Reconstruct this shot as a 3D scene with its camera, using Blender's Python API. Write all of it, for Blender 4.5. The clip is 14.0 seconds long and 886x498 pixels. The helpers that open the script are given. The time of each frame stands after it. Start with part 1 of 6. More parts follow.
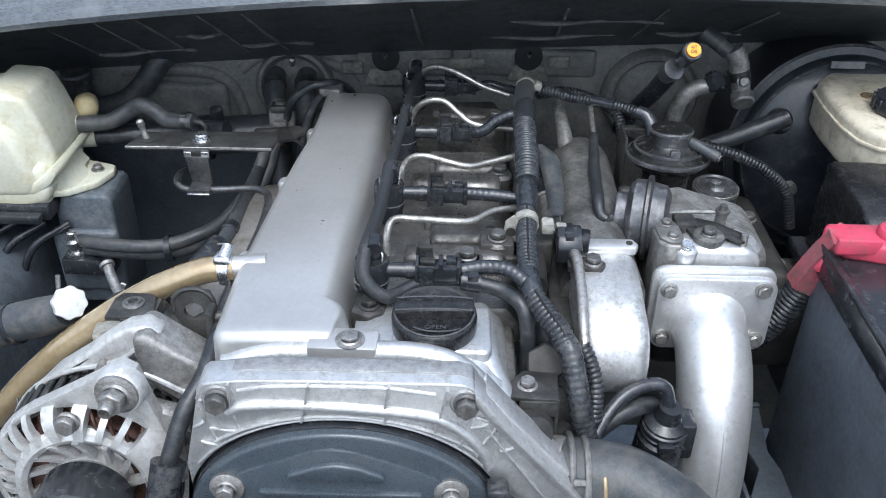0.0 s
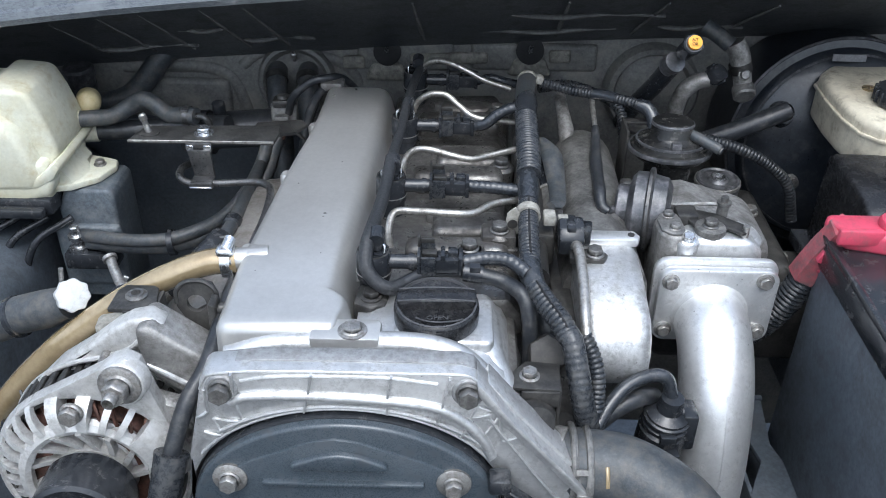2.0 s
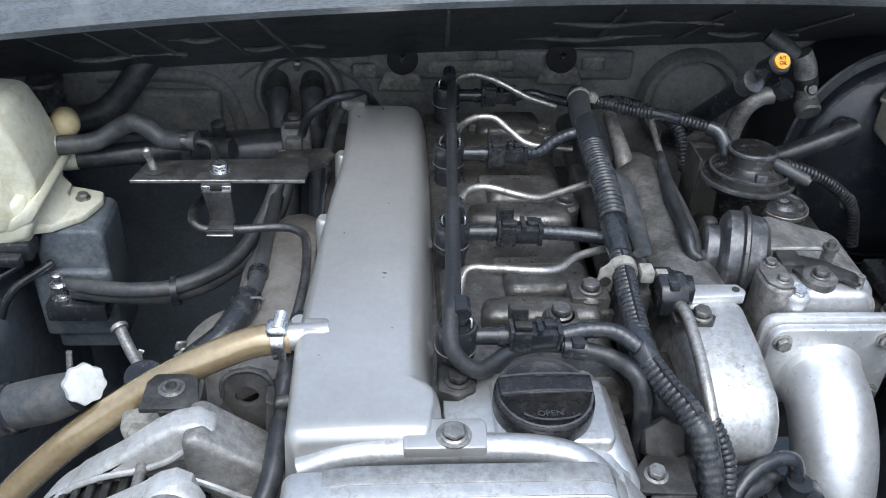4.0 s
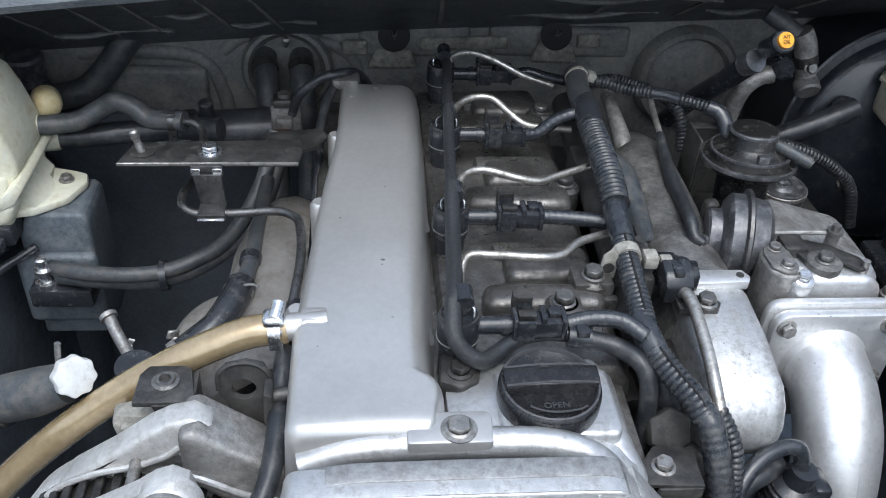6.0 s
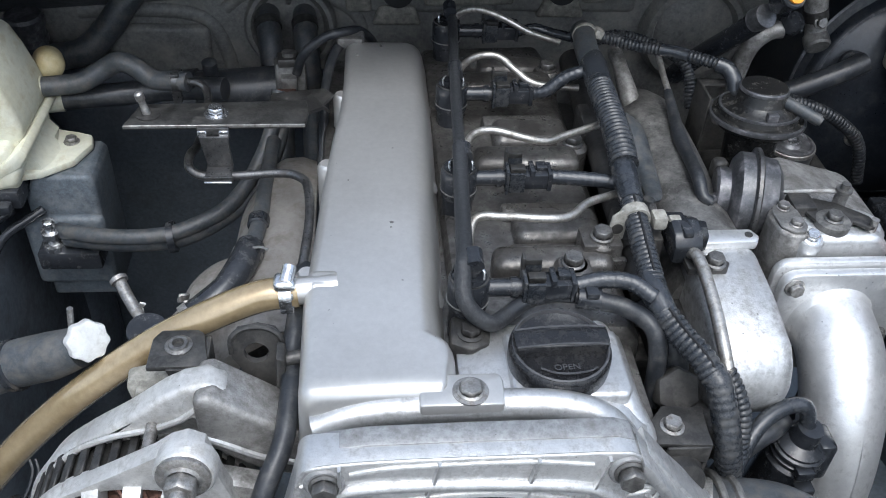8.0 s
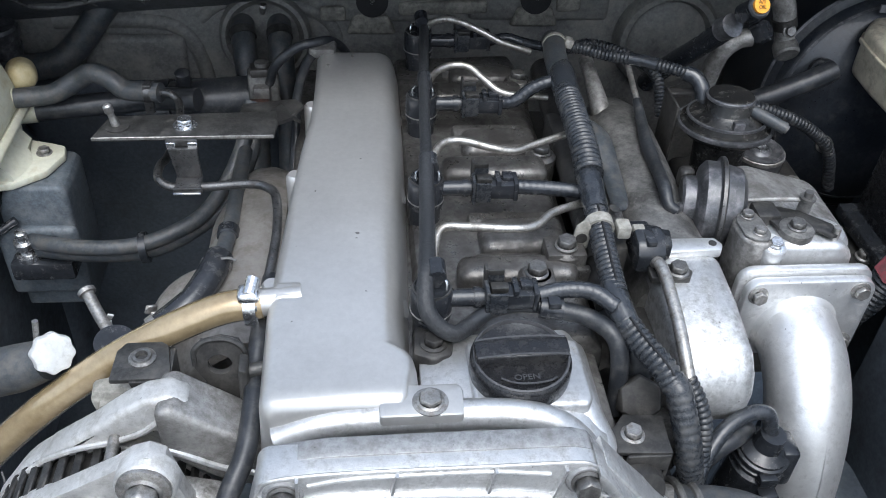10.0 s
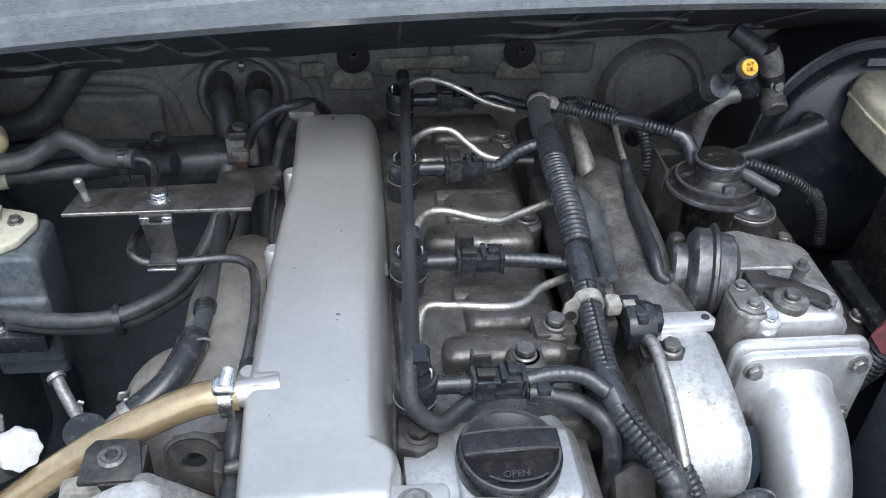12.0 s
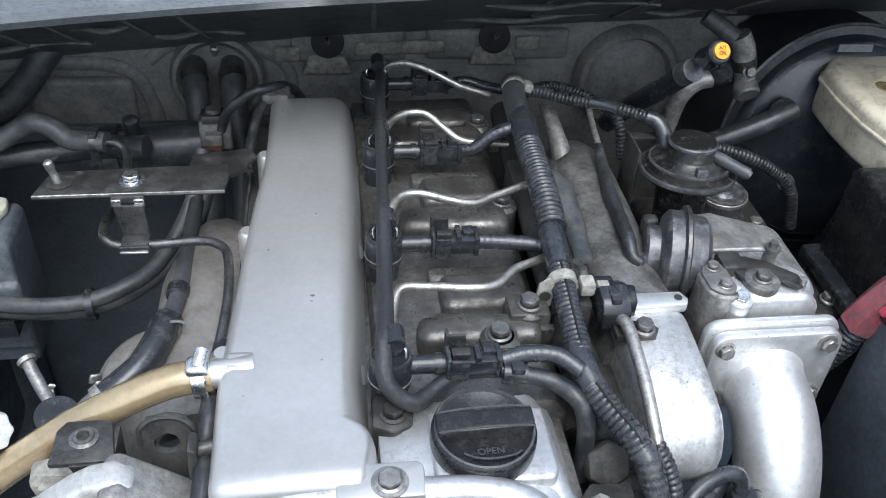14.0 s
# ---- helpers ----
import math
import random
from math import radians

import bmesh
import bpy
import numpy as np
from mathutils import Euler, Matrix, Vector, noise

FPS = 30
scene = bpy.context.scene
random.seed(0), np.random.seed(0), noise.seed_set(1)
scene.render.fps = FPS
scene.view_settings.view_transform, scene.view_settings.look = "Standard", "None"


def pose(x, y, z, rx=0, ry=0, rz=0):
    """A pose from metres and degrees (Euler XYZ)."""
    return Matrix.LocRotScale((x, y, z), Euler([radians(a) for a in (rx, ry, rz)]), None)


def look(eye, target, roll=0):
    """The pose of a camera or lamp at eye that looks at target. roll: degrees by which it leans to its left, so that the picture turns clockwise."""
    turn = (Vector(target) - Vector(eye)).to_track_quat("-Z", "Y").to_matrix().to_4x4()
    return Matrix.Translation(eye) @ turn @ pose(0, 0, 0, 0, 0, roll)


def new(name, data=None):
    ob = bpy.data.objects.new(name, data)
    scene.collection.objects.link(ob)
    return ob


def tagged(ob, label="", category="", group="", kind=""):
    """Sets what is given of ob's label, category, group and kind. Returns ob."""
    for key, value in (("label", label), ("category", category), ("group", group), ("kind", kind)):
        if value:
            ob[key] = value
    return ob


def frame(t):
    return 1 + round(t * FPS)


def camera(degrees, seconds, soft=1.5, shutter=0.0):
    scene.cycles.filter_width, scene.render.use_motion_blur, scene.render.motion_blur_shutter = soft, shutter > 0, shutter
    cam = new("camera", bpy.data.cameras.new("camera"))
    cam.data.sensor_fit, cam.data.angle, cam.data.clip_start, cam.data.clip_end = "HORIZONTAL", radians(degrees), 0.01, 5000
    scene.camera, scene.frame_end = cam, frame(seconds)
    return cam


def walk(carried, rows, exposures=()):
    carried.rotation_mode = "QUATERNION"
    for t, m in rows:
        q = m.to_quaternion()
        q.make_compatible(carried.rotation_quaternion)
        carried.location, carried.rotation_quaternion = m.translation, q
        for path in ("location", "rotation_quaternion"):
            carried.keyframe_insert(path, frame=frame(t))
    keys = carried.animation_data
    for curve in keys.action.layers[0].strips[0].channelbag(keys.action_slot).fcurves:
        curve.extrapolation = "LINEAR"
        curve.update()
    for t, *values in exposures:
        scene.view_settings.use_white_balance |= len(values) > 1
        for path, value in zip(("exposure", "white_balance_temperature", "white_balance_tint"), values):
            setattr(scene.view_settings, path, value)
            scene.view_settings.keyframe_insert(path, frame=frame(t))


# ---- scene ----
cam = camera(53.3, 14.0, 1.0)
PATH = [
    (0, (0.003, 0.013, 1.428), (-0.014, 1.684, 0.33), 1.1),
    (0.5, (0.002, 0.012, 1.428), (-0.015, 1.683, 0.329), 1.0),
    (1, (0.002, 0.012, 1.427), (-0.016, 1.682, 0.327), 1.0),
    (1.5, (0.004, 0.01, 1.428), (-0.014, 1.68, 0.327), 1.0),
    (2, (0.003, 0.009, 1.424), (-0.018, 1.679, 0.324), 0.9),
    (2.5, (0.004, 0.012, 1.423), (-0.02, 1.68, 0.32), 0.9),
    (3, (-0.027, 0.05, 1.421), (-0.033, 1.709, 0.304), 1.2),
    (3.2, (-0.050, 0.078, 1.419), (-0.012, 1.733, 0.298), 1.5),
    (5.3, (-0.119, 0.151, 1.415), (0.058, 1.748, 0.224), 3.6),
    (5.5, (-0.118, 0.152, 1.414), (0.059, 1.749, 0.223), 3.7),
    (6, (-0.114, 0.151, 1.414), (0.072, 1.742, 0.217), 3.8),
    (6.5, (-0.117, 0.151, 1.41), (0.097, 1.663, 0.118), 4.1),
    (7, (-0.119, 0.147, 1.419), (0.088, 1.661, 0.129), 4.0),
    (7.5, (-0.123, 0.149, 1.417), (0.083, 1.668, 0.133), 3.8),
    (8, (-0.119, 0.155, 1.419), (0.063, 1.68, 0.137), 3.5),
    (8.2, (-0.112, 0.148, 1.424), (0.066, 1.671, 0.139), 3.5),
    (10.3, (-0.099, 0.154, 1.426), (0.098, 1.681, 0.153), 3.5),
    (10.5, (-0.098, 0.155, 1.426), (0.099, 1.683, 0.151), 3.5),
    (11, (-0.098, 0.166, 1.429), (0.104, 1.696, 0.156), 3.5),
    (11.5, (-0.097, 0.176, 1.436), (0.114, 1.713, 0.173), 3.5),
    (12, (-0.095, 0.192, 1.442), (0.13, 1.75, 0.207), 3.3),
    (12.5, (-0.097, 0.193, 1.443), (0.135, 1.753, 0.212), 3.3),
    (13, (-0.09, 0.195, 1.44), (0.154, 1.748, 0.204), 3.7),
    (13.5, (-0.093, 0.193, 1.435), (0.167, 1.744, 0.199), 3.9),
    (14, (-0.094, 0.187, 1.436), (0.183, 1.728, 0.192), 4.4),
]
walk(cam, [(t, look(eye, target, roll)) for t, eye, target, roll in PATH], [(0, 0.97, 5720, 6), (3, 0.84, 5720, 6), (6.5, 0.72, 5820, 6.5), (11, 0.86, 5820, 6.5), (14, 0.98, 5820, 6)])

# ---- daylight: a bright overcast sky, the sun a wide soft glow above the nose of the car ----
world = bpy.data.worlds.new("overcast")
scene.world = world
world.use_nodes = True
wn, wl = world.node_tree.nodes, world.node_tree.links
sky = wn.new("ShaderNodeTexSky")
sky.sky_type, sky.sun_disc = "NISHITA", False
sky.sun_elevation, sky.sun_rotation = radians(62), radians(180)
sky.air_density, sky.dust_density, sky.ozone_density = 1.0, 5.0, 1.0
wn["Background"].inputs["Strength"].default_value = 0.155
haze = wn.new("ShaderNodeHueSaturation")
haze.inputs["Saturation"].default_value = 0.55
wl.new(sky.outputs[0], haze.inputs["Color"])
wl.new(haze.outputs[0], wn["Background"].inputs["Color"])

sun = new("sun", bpy.data.lights.new("sun", "SUN"))
sun.data.energy, sun.data.angle, sun.data.color = 0.45, radians(30), (1.0, 0.98, 0.95)
sun.matrix_world = look((0.1, 0.35, 3.0), (0, 0.6, 1.0))


# ---- materials ----
def material(name, colour, second=None, rough=0.5, metal=0.0, grain=300.0, blotch=18.0, mix=0.5, bump=0.15, dirt=None, dirt_amount=0.0,
             coat=0.0, streak=None, rough_var=0.12, speck=0.0, fleck=0.3):
    """Two scales of variation: broad blotches that mix two colours, and fine grain that drives relief and roughness; dirt lies in patches."""
    m = bpy.data.materials.new(name)
    m.use_nodes = True
    n, l = m.node_tree.nodes, m.node_tree.links
    b = n["Principled BSDF"]
    geo = n.new("ShaderNodeNewGeometry")
    src = geo.outputs["Position"]
    if streak:
        mp = n.new("ShaderNodeMapping")
        mp.inputs["Scale"].default_value = streak
        l.new(src, mp.inputs["Vector"])
        src = mp.outputs[0]
    big = n.new("ShaderNodeTexNoise")
    big.inputs["Scale"].default_value, big.inputs["Detail"].default_value, big.inputs["Roughness"].default_value = blotch, 6.0, 0.62
    fine = n.new("ShaderNodeTexNoise")
    fine.inputs["Scale"].default_value, fine.inputs["Detail"].default_value = grain, 4.0
    l.new(src, big.inputs["Vector"]), l.new(src, fine.inputs["Vector"])
    second = second or tuple(c * 0.7 for c in colour)
    ramp = n.new("ShaderNodeMapRange")
    ramp.inputs["From Min"].default_value, ramp.inputs["From Max"].default_value = 0.62 - 0.35 * mix, 0.86 - 0.35 * mix
    l.new(big.outputs["Fac"], ramp.inputs["Value"])
    mixer = n.new("ShaderNodeMix")
    mixer.data_type = "RGBA"
    mixer.inputs[6].default_value, mixer.inputs[7].default_value = (*colour, 1), (*second, 1)
    l.new(ramp.outputs[0], mixer.inputs[0])
    mid = n.new("ShaderNodeTexNoise")
    mid.inputs["Scale"].default_value, mid.inputs["Detail"].default_value, mid.inputs["Roughness"].default_value = 210.0, 7.0, 0.78
    l.new(geo.outputs["Position"], mid.inputs["Vector"])
    grime = n.new("ShaderNodeMapRange")
    grime.inputs["From Min"].default_value, grime.inputs["From Max"].default_value = 0.36, 0.64
    grime.inputs["To Min"].default_value, grime.inputs["To Max"].default_value = 1.0 - fleck, 1.0 + fleck
    l.new(mid.outputs["Fac"], grime.inputs["Value"])
    flecked = n.new("ShaderNodeVectorMath")
    flecked.operation = "SCALE"
    l.new(mixer.outputs[2], flecked.inputs[0]), l.new(grime.outputs[0], flecked.inputs["Scale"])
    out = flecked.outputs[0]
    rough_mix = n.new("ShaderNodeMapRange")
    rough_mix.inputs["To Min"].default_value, rough_mix.inputs["To Max"].default_value = max(0.04, rough - rough_var), min(1.0, rough + rough_var)
    l.new(fine.outputs["Fac"], rough_mix.inputs["Value"])
    rough_out = rough_mix.outputs[0]
    if dirt:
        if max(colour) < 0.09:
            dirt = tuple(c * 0.5 for c in dirt)
        spot = n.new("ShaderNodeTexNoise")
        spot.inputs["Scale"].default_value, spot.inputs["Detail"].default_value, spot.inputs["Roughness"].default_value = blotch * 2.7, 8.0, 0.7
        l.new(geo.outputs["Position"], spot.inputs["Vector"])
        lim = n.new("ShaderNodeMapRange")
        lim.inputs["From Min"].default_value, lim.inputs["From Max"].default_value = 0.54 - 0.20 * dirt_amount, 0.80 - 0.20 * dirt_amount
        l.new(spot.outputs["Fac"], lim.inputs["Value"])
        top = n.new("ShaderNodeMix")
        top.data_type = "RGBA"
        top.inputs[7].default_value = (*dirt, 1)
        l.new(lim.outputs[0], top.inputs[0]), l.new(out, top.inputs[6])
        out = top.outputs[2]
        dust = n.new("ShaderNodeTexNoise")
        dust.inputs["Scale"].default_value, dust.inputs["Detail"].default_value, dust.inputs["Roughness"].default_value = 420.0, 5.0, 0.75
        l.new(geo.outputs["Position"], dust.inputs["Vector"])
        bits = n.new("ShaderNodeMapRange")
        bits.inputs["From Min"].default_value, bits.inputs["From Max"].default_value = 0.60 - 0.06 * dirt_amount, 0.72 - 0.06 * dirt_amount
        bits.inputs["To Max"].default_value = 0.45
        l.new(dust.outputs["Fac"], bits.inputs["Value"])
        over = n.new("ShaderNodeMix")
        over.data_type = "RGBA"
        over.inputs[7].default_value = (*dirt, 1)
        l.new(bits.outputs[0], over.inputs[0]), l.new(out, over.inputs[6])
        out = over.outputs[2]
        coarse = n.new("ShaderNodeMix")
        coarse.inputs[3].default_value = min(0.95, rough + 0.25)
        l.new(lim.outputs[0], coarse.inputs[0]), l.new(rough_out, coarse.inputs[2])
        rough_out = coarse.outputs[0]
        if metal > 0:
            less = n.new("ShaderNodeMapRange")
            less.inputs["To Min"].default_value, less.inputs["To Max"].default_value = metal, metal * 0.3
            l.new(lim.outputs[0], less.inputs["Value"]), l.new(less.outputs[0], b.inputs["Metallic"])
    if speck:
        dots = n.new("ShaderNodeTexVoronoi")
        dots.inputs["Scale"].default_value = 95.0
        l.new(geo.outputs["Position"], dots.inputs["Vector"])
        near = n.new("ShaderNodeMapRange")
        near.inputs["From Min"].default_value, near.inputs["From Max"].default_value = speck * 0.3, speck * 0.12
        l.new(dots.outputs["Distance"], near.inputs["Value"])
        pit = n.new("ShaderNodeMix")
        pit.data_type = "RGBA"
        pit.inputs[7].default_value = (0.05, 0.045, 0.04, 1)
        l.new(near.outputs[0], pit.inputs[0]), l.new(out, pit.inputs[6])
        out = pit.outputs[2]
    l.new(out, b.inputs["Base Color"]), l.new(rough_out, b.inputs["Roughness"])
    if not (dirt and metal > 0):
        b.inputs["Metallic"].default_value = metal
    b.inputs["Coat Weight"].default_value = coat
    if bump:
        rel = n.new("ShaderNodeBump")
        rel.inputs["Strength"].default_value, rel.inputs["Distance"].default_value = bump, 0.0004
        both = n.new("ShaderNodeMath")
        both.operation = "ADD"
        l.new(fine.outputs["Fac"], both.inputs[0]), l.new(mid.outputs["Fac"], both.inputs[1])
        l.new(both.outputs[0], rel.inputs["Height"]), l.new(rel.outputs[0], b.inputs["Normal"])
    return m


SILVER = material("silver_paint", (0.570, 0.562, 0.545), (0.500, 0.493, 0.478), 0.30, 0.64, 900, 10, 0.5, 0.03, speck=0.10, fleck=0.05, rough_var=0.04)
CAST = material("cast_aluminium", (0.6440, 0.6440, 0.6394), (0.5336, 0.5336, 0.5290), 0.36, 0.78, 1300, 40, 0.5, 0.4, (0.20, 0.19, 0.18), 0.10, speck=0.17, fleck=0.12)
BRIGHT = material("machined_aluminium", (0.77, 0.77, 0.765), (0.67, 0.67, 0.665), 0.38, 0.78, 600, 30, 0.45, 0.3, (0.30, 0.29, 0.28), 0.0, speck=0.2, fleck=0.08)
OXIDE = material("oxidised_aluminium", (0.40, 0.39, 0.375), (0.20, 0.192, 0.18), 0.46, 0.7, 650, 34, 0.6, 0.5, (0.075, 0.068, 0.06), 0.5)
HEAD = material("oily_cast_head", (0.2050, 0.1968, 0.1845), (0.0820, 0.0771, 0.0713), 0.28, 0.72, 500, 28, 0.6, 0.45, (0.035, 0.031, 0.028), 0.68)
GREASE = material("greasy_black_metal", (0.03, 0.029, 0.028), (0.065, 0.062, 0.057), 0.45, 0.3, 500, 40, 0.5, 0.4, (0.16, 0.15, 0.135), 0.25)
PLASTIC = material("black_plastic", (0.0178, 0.0199, 0.0235), (0.0294, 0.0315, 0.0364), 0.20, 0.0, 900, 40, 0.5, 0.12, (0.14, 0.137, 0.13), 0.08, fleck=0.15)
CAPMAT = material("oil_cap_plastic", (0.0115, 0.0116, 0.0128), (0.0210, 0.0210, 0.0225), 0.24, 0.0, 1200, 60, 0.5, 0.1, (0.07, 0.068, 0.065), 0.2, fleck=0.15)
RUBBER = material("black_rubber", (0.0158, 0.0179, 0.0214), (0.0314, 0.0336, 0.0385), 0.33, 0.0, 700, 45, 0.5, 0.2, (0.17, 0.165, 0.155), 0.26, fleck=0.15)
HOSEGREY = material("dusty_rubber_hose", (0.0364, 0.0420, 0.0476), (0.0644, 0.0686, 0.0742), 0.42, 0.0, 500, 35, 0.5, 0.35, (0.22, 0.205, 0.18), 0.42)
LOOM = material("corrugated_sleeve", (0.0178, 0.0205, 0.0246), (0.0357, 0.0388, 0.0439), 0.26, 0.0, 800, 60, 0.5, 0.12, (0.18, 0.175, 0.165), 0.28, fleck=0.15)
TAPE = material("glossy_black_tape", (0.0210, 0.0241, 0.0289), (0.0314, 0.0347, 0.0407), 0.13, 0.0, 150, 55, 0.5, 1.0, (0.13, 0.13, 0.13), 0.12, rough_var=0.06, fleck=0.15, coat=0.4)
BRAID = material("braided_sleeve", (0.020, 0.0215, 0.024), (0.040, 0.041, 0.043), 0.5, 0.0, 900, 420, 0.5, 1.0, fleck=0.2)
STEEL = material("zinc_steel_pipe", (0.52, 0.50, 0.465), (0.36, 0.34, 0.305), 0.34, 0.9, 700, 60, 0.5, 0.1, (0.13, 0.11, 0.085), 0.3)
DARKSTEEL = material("dark_steel_pipe", (0.13, 0.13, 0.13), (0.06, 0.059, 0.057), 0.3, 0.8, 700, 60, 0.5, 0.15, (0.06, 0.05, 0.045), 0.25)
BOLT = material("bolt_steel", (0.3825, 0.3740, 0.3570), (0.2295, 0.2210, 0.2082), 0.42, 0.85, 800, 90, 0.5, 0.25, (0.12, 0.10, 0.085), 0.35)
CHROME = material("bright_clamp_steel", (0.74, 0.75, 0.76), (0.58, 0.58, 0.58), 0.24, 0.95, 700, 60, 0.5, 0.08)
GOLD = material("amber_silicone_hose", (0.42, 0.325, 0.19), (0.30, 0.220, 0.115), 0.13, 0.45, 300, 30, 0.5, 0.03, coat=1.0, rough_var=0.04, fleck=0.10)
TANK = material("yellowed_translucent_plastic", (0.60, 0.595, 0.49), (0.52, 0.49, 0.345), 0.4, 0.0, 400, 16, 0.5, 0.08, (0.40, 0.33, 0.18), 0.10, fleck=0.08)
RESERVOIR = material("grimy_white_plastic", (0.60, 0.55, 0.43), (0.43, 0.385, 0.295), 0.36, 0.0, 500, 30, 0.5, 0.1, (0.22, 0.19, 0.14), 0.22, fleck=0.08)
WHITE = material("white_plastic", (0.60, 0.61, 0.60), (0.50, 0.50, 0.49), 0.45, 0.0, 500, 60, 0.4, 0.08, (0.35, 0.34, 0.32), 0.15, fleck=0.08)
CLIP = material("cream_plastic", (0.3120, 0.3003, 0.2652), (0.2184, 0.2067, 0.1755), 0.5, 0.0, 500, 70, 0.5, 0.12, (0.14, 0.13, 0.11), 0.3)
RED = material("red_plastic", (0.56, 0.06, 0.11), (0.42, 0.05, 0.085), 0.4, 0.0, 500, 40, 0.5, 0.1, (0.27, 0.08, 0.09), 0.25, fleck=0.08)
ORANGE = material("orange_plastic", (0.78, 0.33, 0.012), (0.66, 0.27, 0.010), 0.4, 0.0, 600, 80, 0.4, 0.06, fleck=0.08)
WALLDARK = material("dusty_bulkhead_paint", (0.1593, 0.1569, 0.1463), (0.0732, 0.0732, 0.0708), 0.5, 0.0, 300, 11, 0.5, 0.3, (0.25, 0.236, 0.205), 0.3)
COWLDARK = material("dark_cowl_plastic", (0.0495, 0.0550, 0.0627), (0.0770, 0.0825, 0.0902), 0.40, 0.0, 400, 16, 0.5, 0.3, (0.17, 0.168, 0.162), 0.2)
COWLGREY = material("grey_body_paint", (0.128, 0.140, 0.152), (0.098, 0.107, 0.116), 0.28, 0.2, 500, 12, 0.5, 0.05, (0.20, 0.21, 0.218), 0.1, coat=0.5, streak=(0.25, 3, 3), fleck=0.06)
BAYDARK = material("dirty_bay_metal", (0.0625, 0.0742, 0.0882), (0.0896, 0.1022, 0.1205), 0.5, 0.0, 200, 15, 0.5, 0.3, (0.11, 0.115, 0.12), 0.25)
BOOSTER = material("black_enamel", (0.0137, 0.0171, 0.0233), (0.0274, 0.0312, 0.0381), 0.32, 0.0, 500, 25, 0.5, 0.1, (0.13, 0.13, 0.13), 0.14, coat=0.2)
SHIELD = material("scorched_heat_shield", (0.32, 0.30, 0.277), (0.21, 0.194, 0.177), 0.44, 0.55, 400, 16, 0.5, 0.25, (0.11, 0.092, 0.075), 0.35, fleck=0.15)
COPPER = material("copper_winding", (0.12, 0.06, 0.045), (0.04, 0.026, 0.022), 0.45, 0.6, 900, 200, 0.5, 0.5)
VACGREY = material("zinc_plated_pressing", (0.105, 0.107, 0.112), (0.055, 0.056, 0.059), 0.36, 0.6, 500, 40, 0.5, 0.15, (0.26, 0.245, 0.26), 0.2)
CARRIER = material("blue_grey_plastic", (0.0880, 0.1040, 0.1200), (0.0560, 0.0672, 0.0768), 0.5, 0.0, 500, 30, 0.5, 0.25, (0.17, 0.175, 0.18), 0.28)
STRAP = material("grimy_steel_strap", (0.0720, 0.0706, 0.0677), (0.0324, 0.0310, 0.0295), 0.42, 0.6, 500, 45, 0.6, 0.35, (0.20, 0.19, 0.17), 0.18)
GRIMERED = material("grimy_red_sleeve", (0.34, 0.07, 0.085), (0.20, 0.075, 0.08), 0.35, 0.0, 400, 70, 0.5, 0.3, (0.13, 0.10, 0.10), 0.5)
MANIF = material("speckled_cast_manifold", (0.5952, 0.5952, 0.5906), (0.4464, 0.4436, 0.4371), 0.40, 0.78, 900, 45, 0.5, 0.4, (0.17, 0.16, 0.145), 0.28, speck=0.24, fleck=0.2)
PADMAT = material("khaki_dust_paint", (0.24, 0.228, 0.195), (0.12, 0.115, 0.10), 0.6, 0.0, 300, 45, 0.5, 0.3, (0.08, 0.075, 0.065), 0.35)
EGRM = material("oily_black_pressing", (0.020, 0.020, 0.020), (0.045, 0.043, 0.040), 0.20, 0.4, 500, 30, 0.5, 0.4, (0.24, 0.228, 0.20), 0.10)
RIBDUST = material("dusty_cowl_ribs", (0.125, 0.123, 0.12), (0.055, 0.056, 0.058), 0.7, 0.0, 300, 45, 0.5, 0.2)
BANDCAST = material("dull_cast_band", (0.34, 0.34, 0.34), (0.28, 0.28, 0.28), 0.5, 0.6, 900, 30, 0.5, 0.15, (0.16, 0.155, 0.15), 0.2, speck=0.12)
DULLBOLT = material("blackened_bolt", (0.22, 0.215, 0.205), (0.11, 0.107, 0.103), 0.36, 0.8, 800, 90, 0.5, 0.3, (0.06, 0.055, 0.05), 0.35)
LIDMAT = material("blue_black_lid_plastic", (0.048, 0.061, 0.073), (0.060, 0.072, 0.084), 0.28, 0.0, 1100, 25, 0.5, 0.06, (0.10, 0.105, 0.11), 0.0, coat=0.3, fleck=0.1)
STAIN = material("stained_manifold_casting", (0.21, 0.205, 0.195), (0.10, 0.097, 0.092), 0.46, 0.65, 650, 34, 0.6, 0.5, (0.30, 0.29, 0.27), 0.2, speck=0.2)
ALTCAST = material("dusty_alternator_casting", (0.60, 0.595, 0.58), (0.47, 0.462, 0.445), 0.46, 0.55, 900, 35, 0.5, 0.4, (0.27, 0.25, 0.225), 0.22, speck=0.17, fleck=0.14)
EARMAT = material("amber_stained_plastic", (0.56, 0.48, 0.28), (0.46, 0.36, 0.17), 0.4, 0.0, 400, 60, 0.5, 0.1, fleck=0.1)
SLIT = material("black_slit_plastic", (0.006, 0.006, 0.007), None, 0.7, 0.0, 500, 60, 0.3, 0.0)
PALEGROUND = material("pale_bounce_ground", (0.36, 0.35, 0.33), (0.28, 0.275, 0.26), 0.9, 0.0, 120, 3, 0.5, 0.6)
PRINT = material("pale_print", (0.14, 0.142, 0.148), None, 0.6, 0.0, 500, 60, 0.3, 0.0)
# for the cap's moulded lettering and for highlights painted on its edges
SHINE = material("moulded_mark_and_glint", (0.06, 0.06, 0.063), None, 0.4, 0.0, 500, 60, 0.3, 0.0)
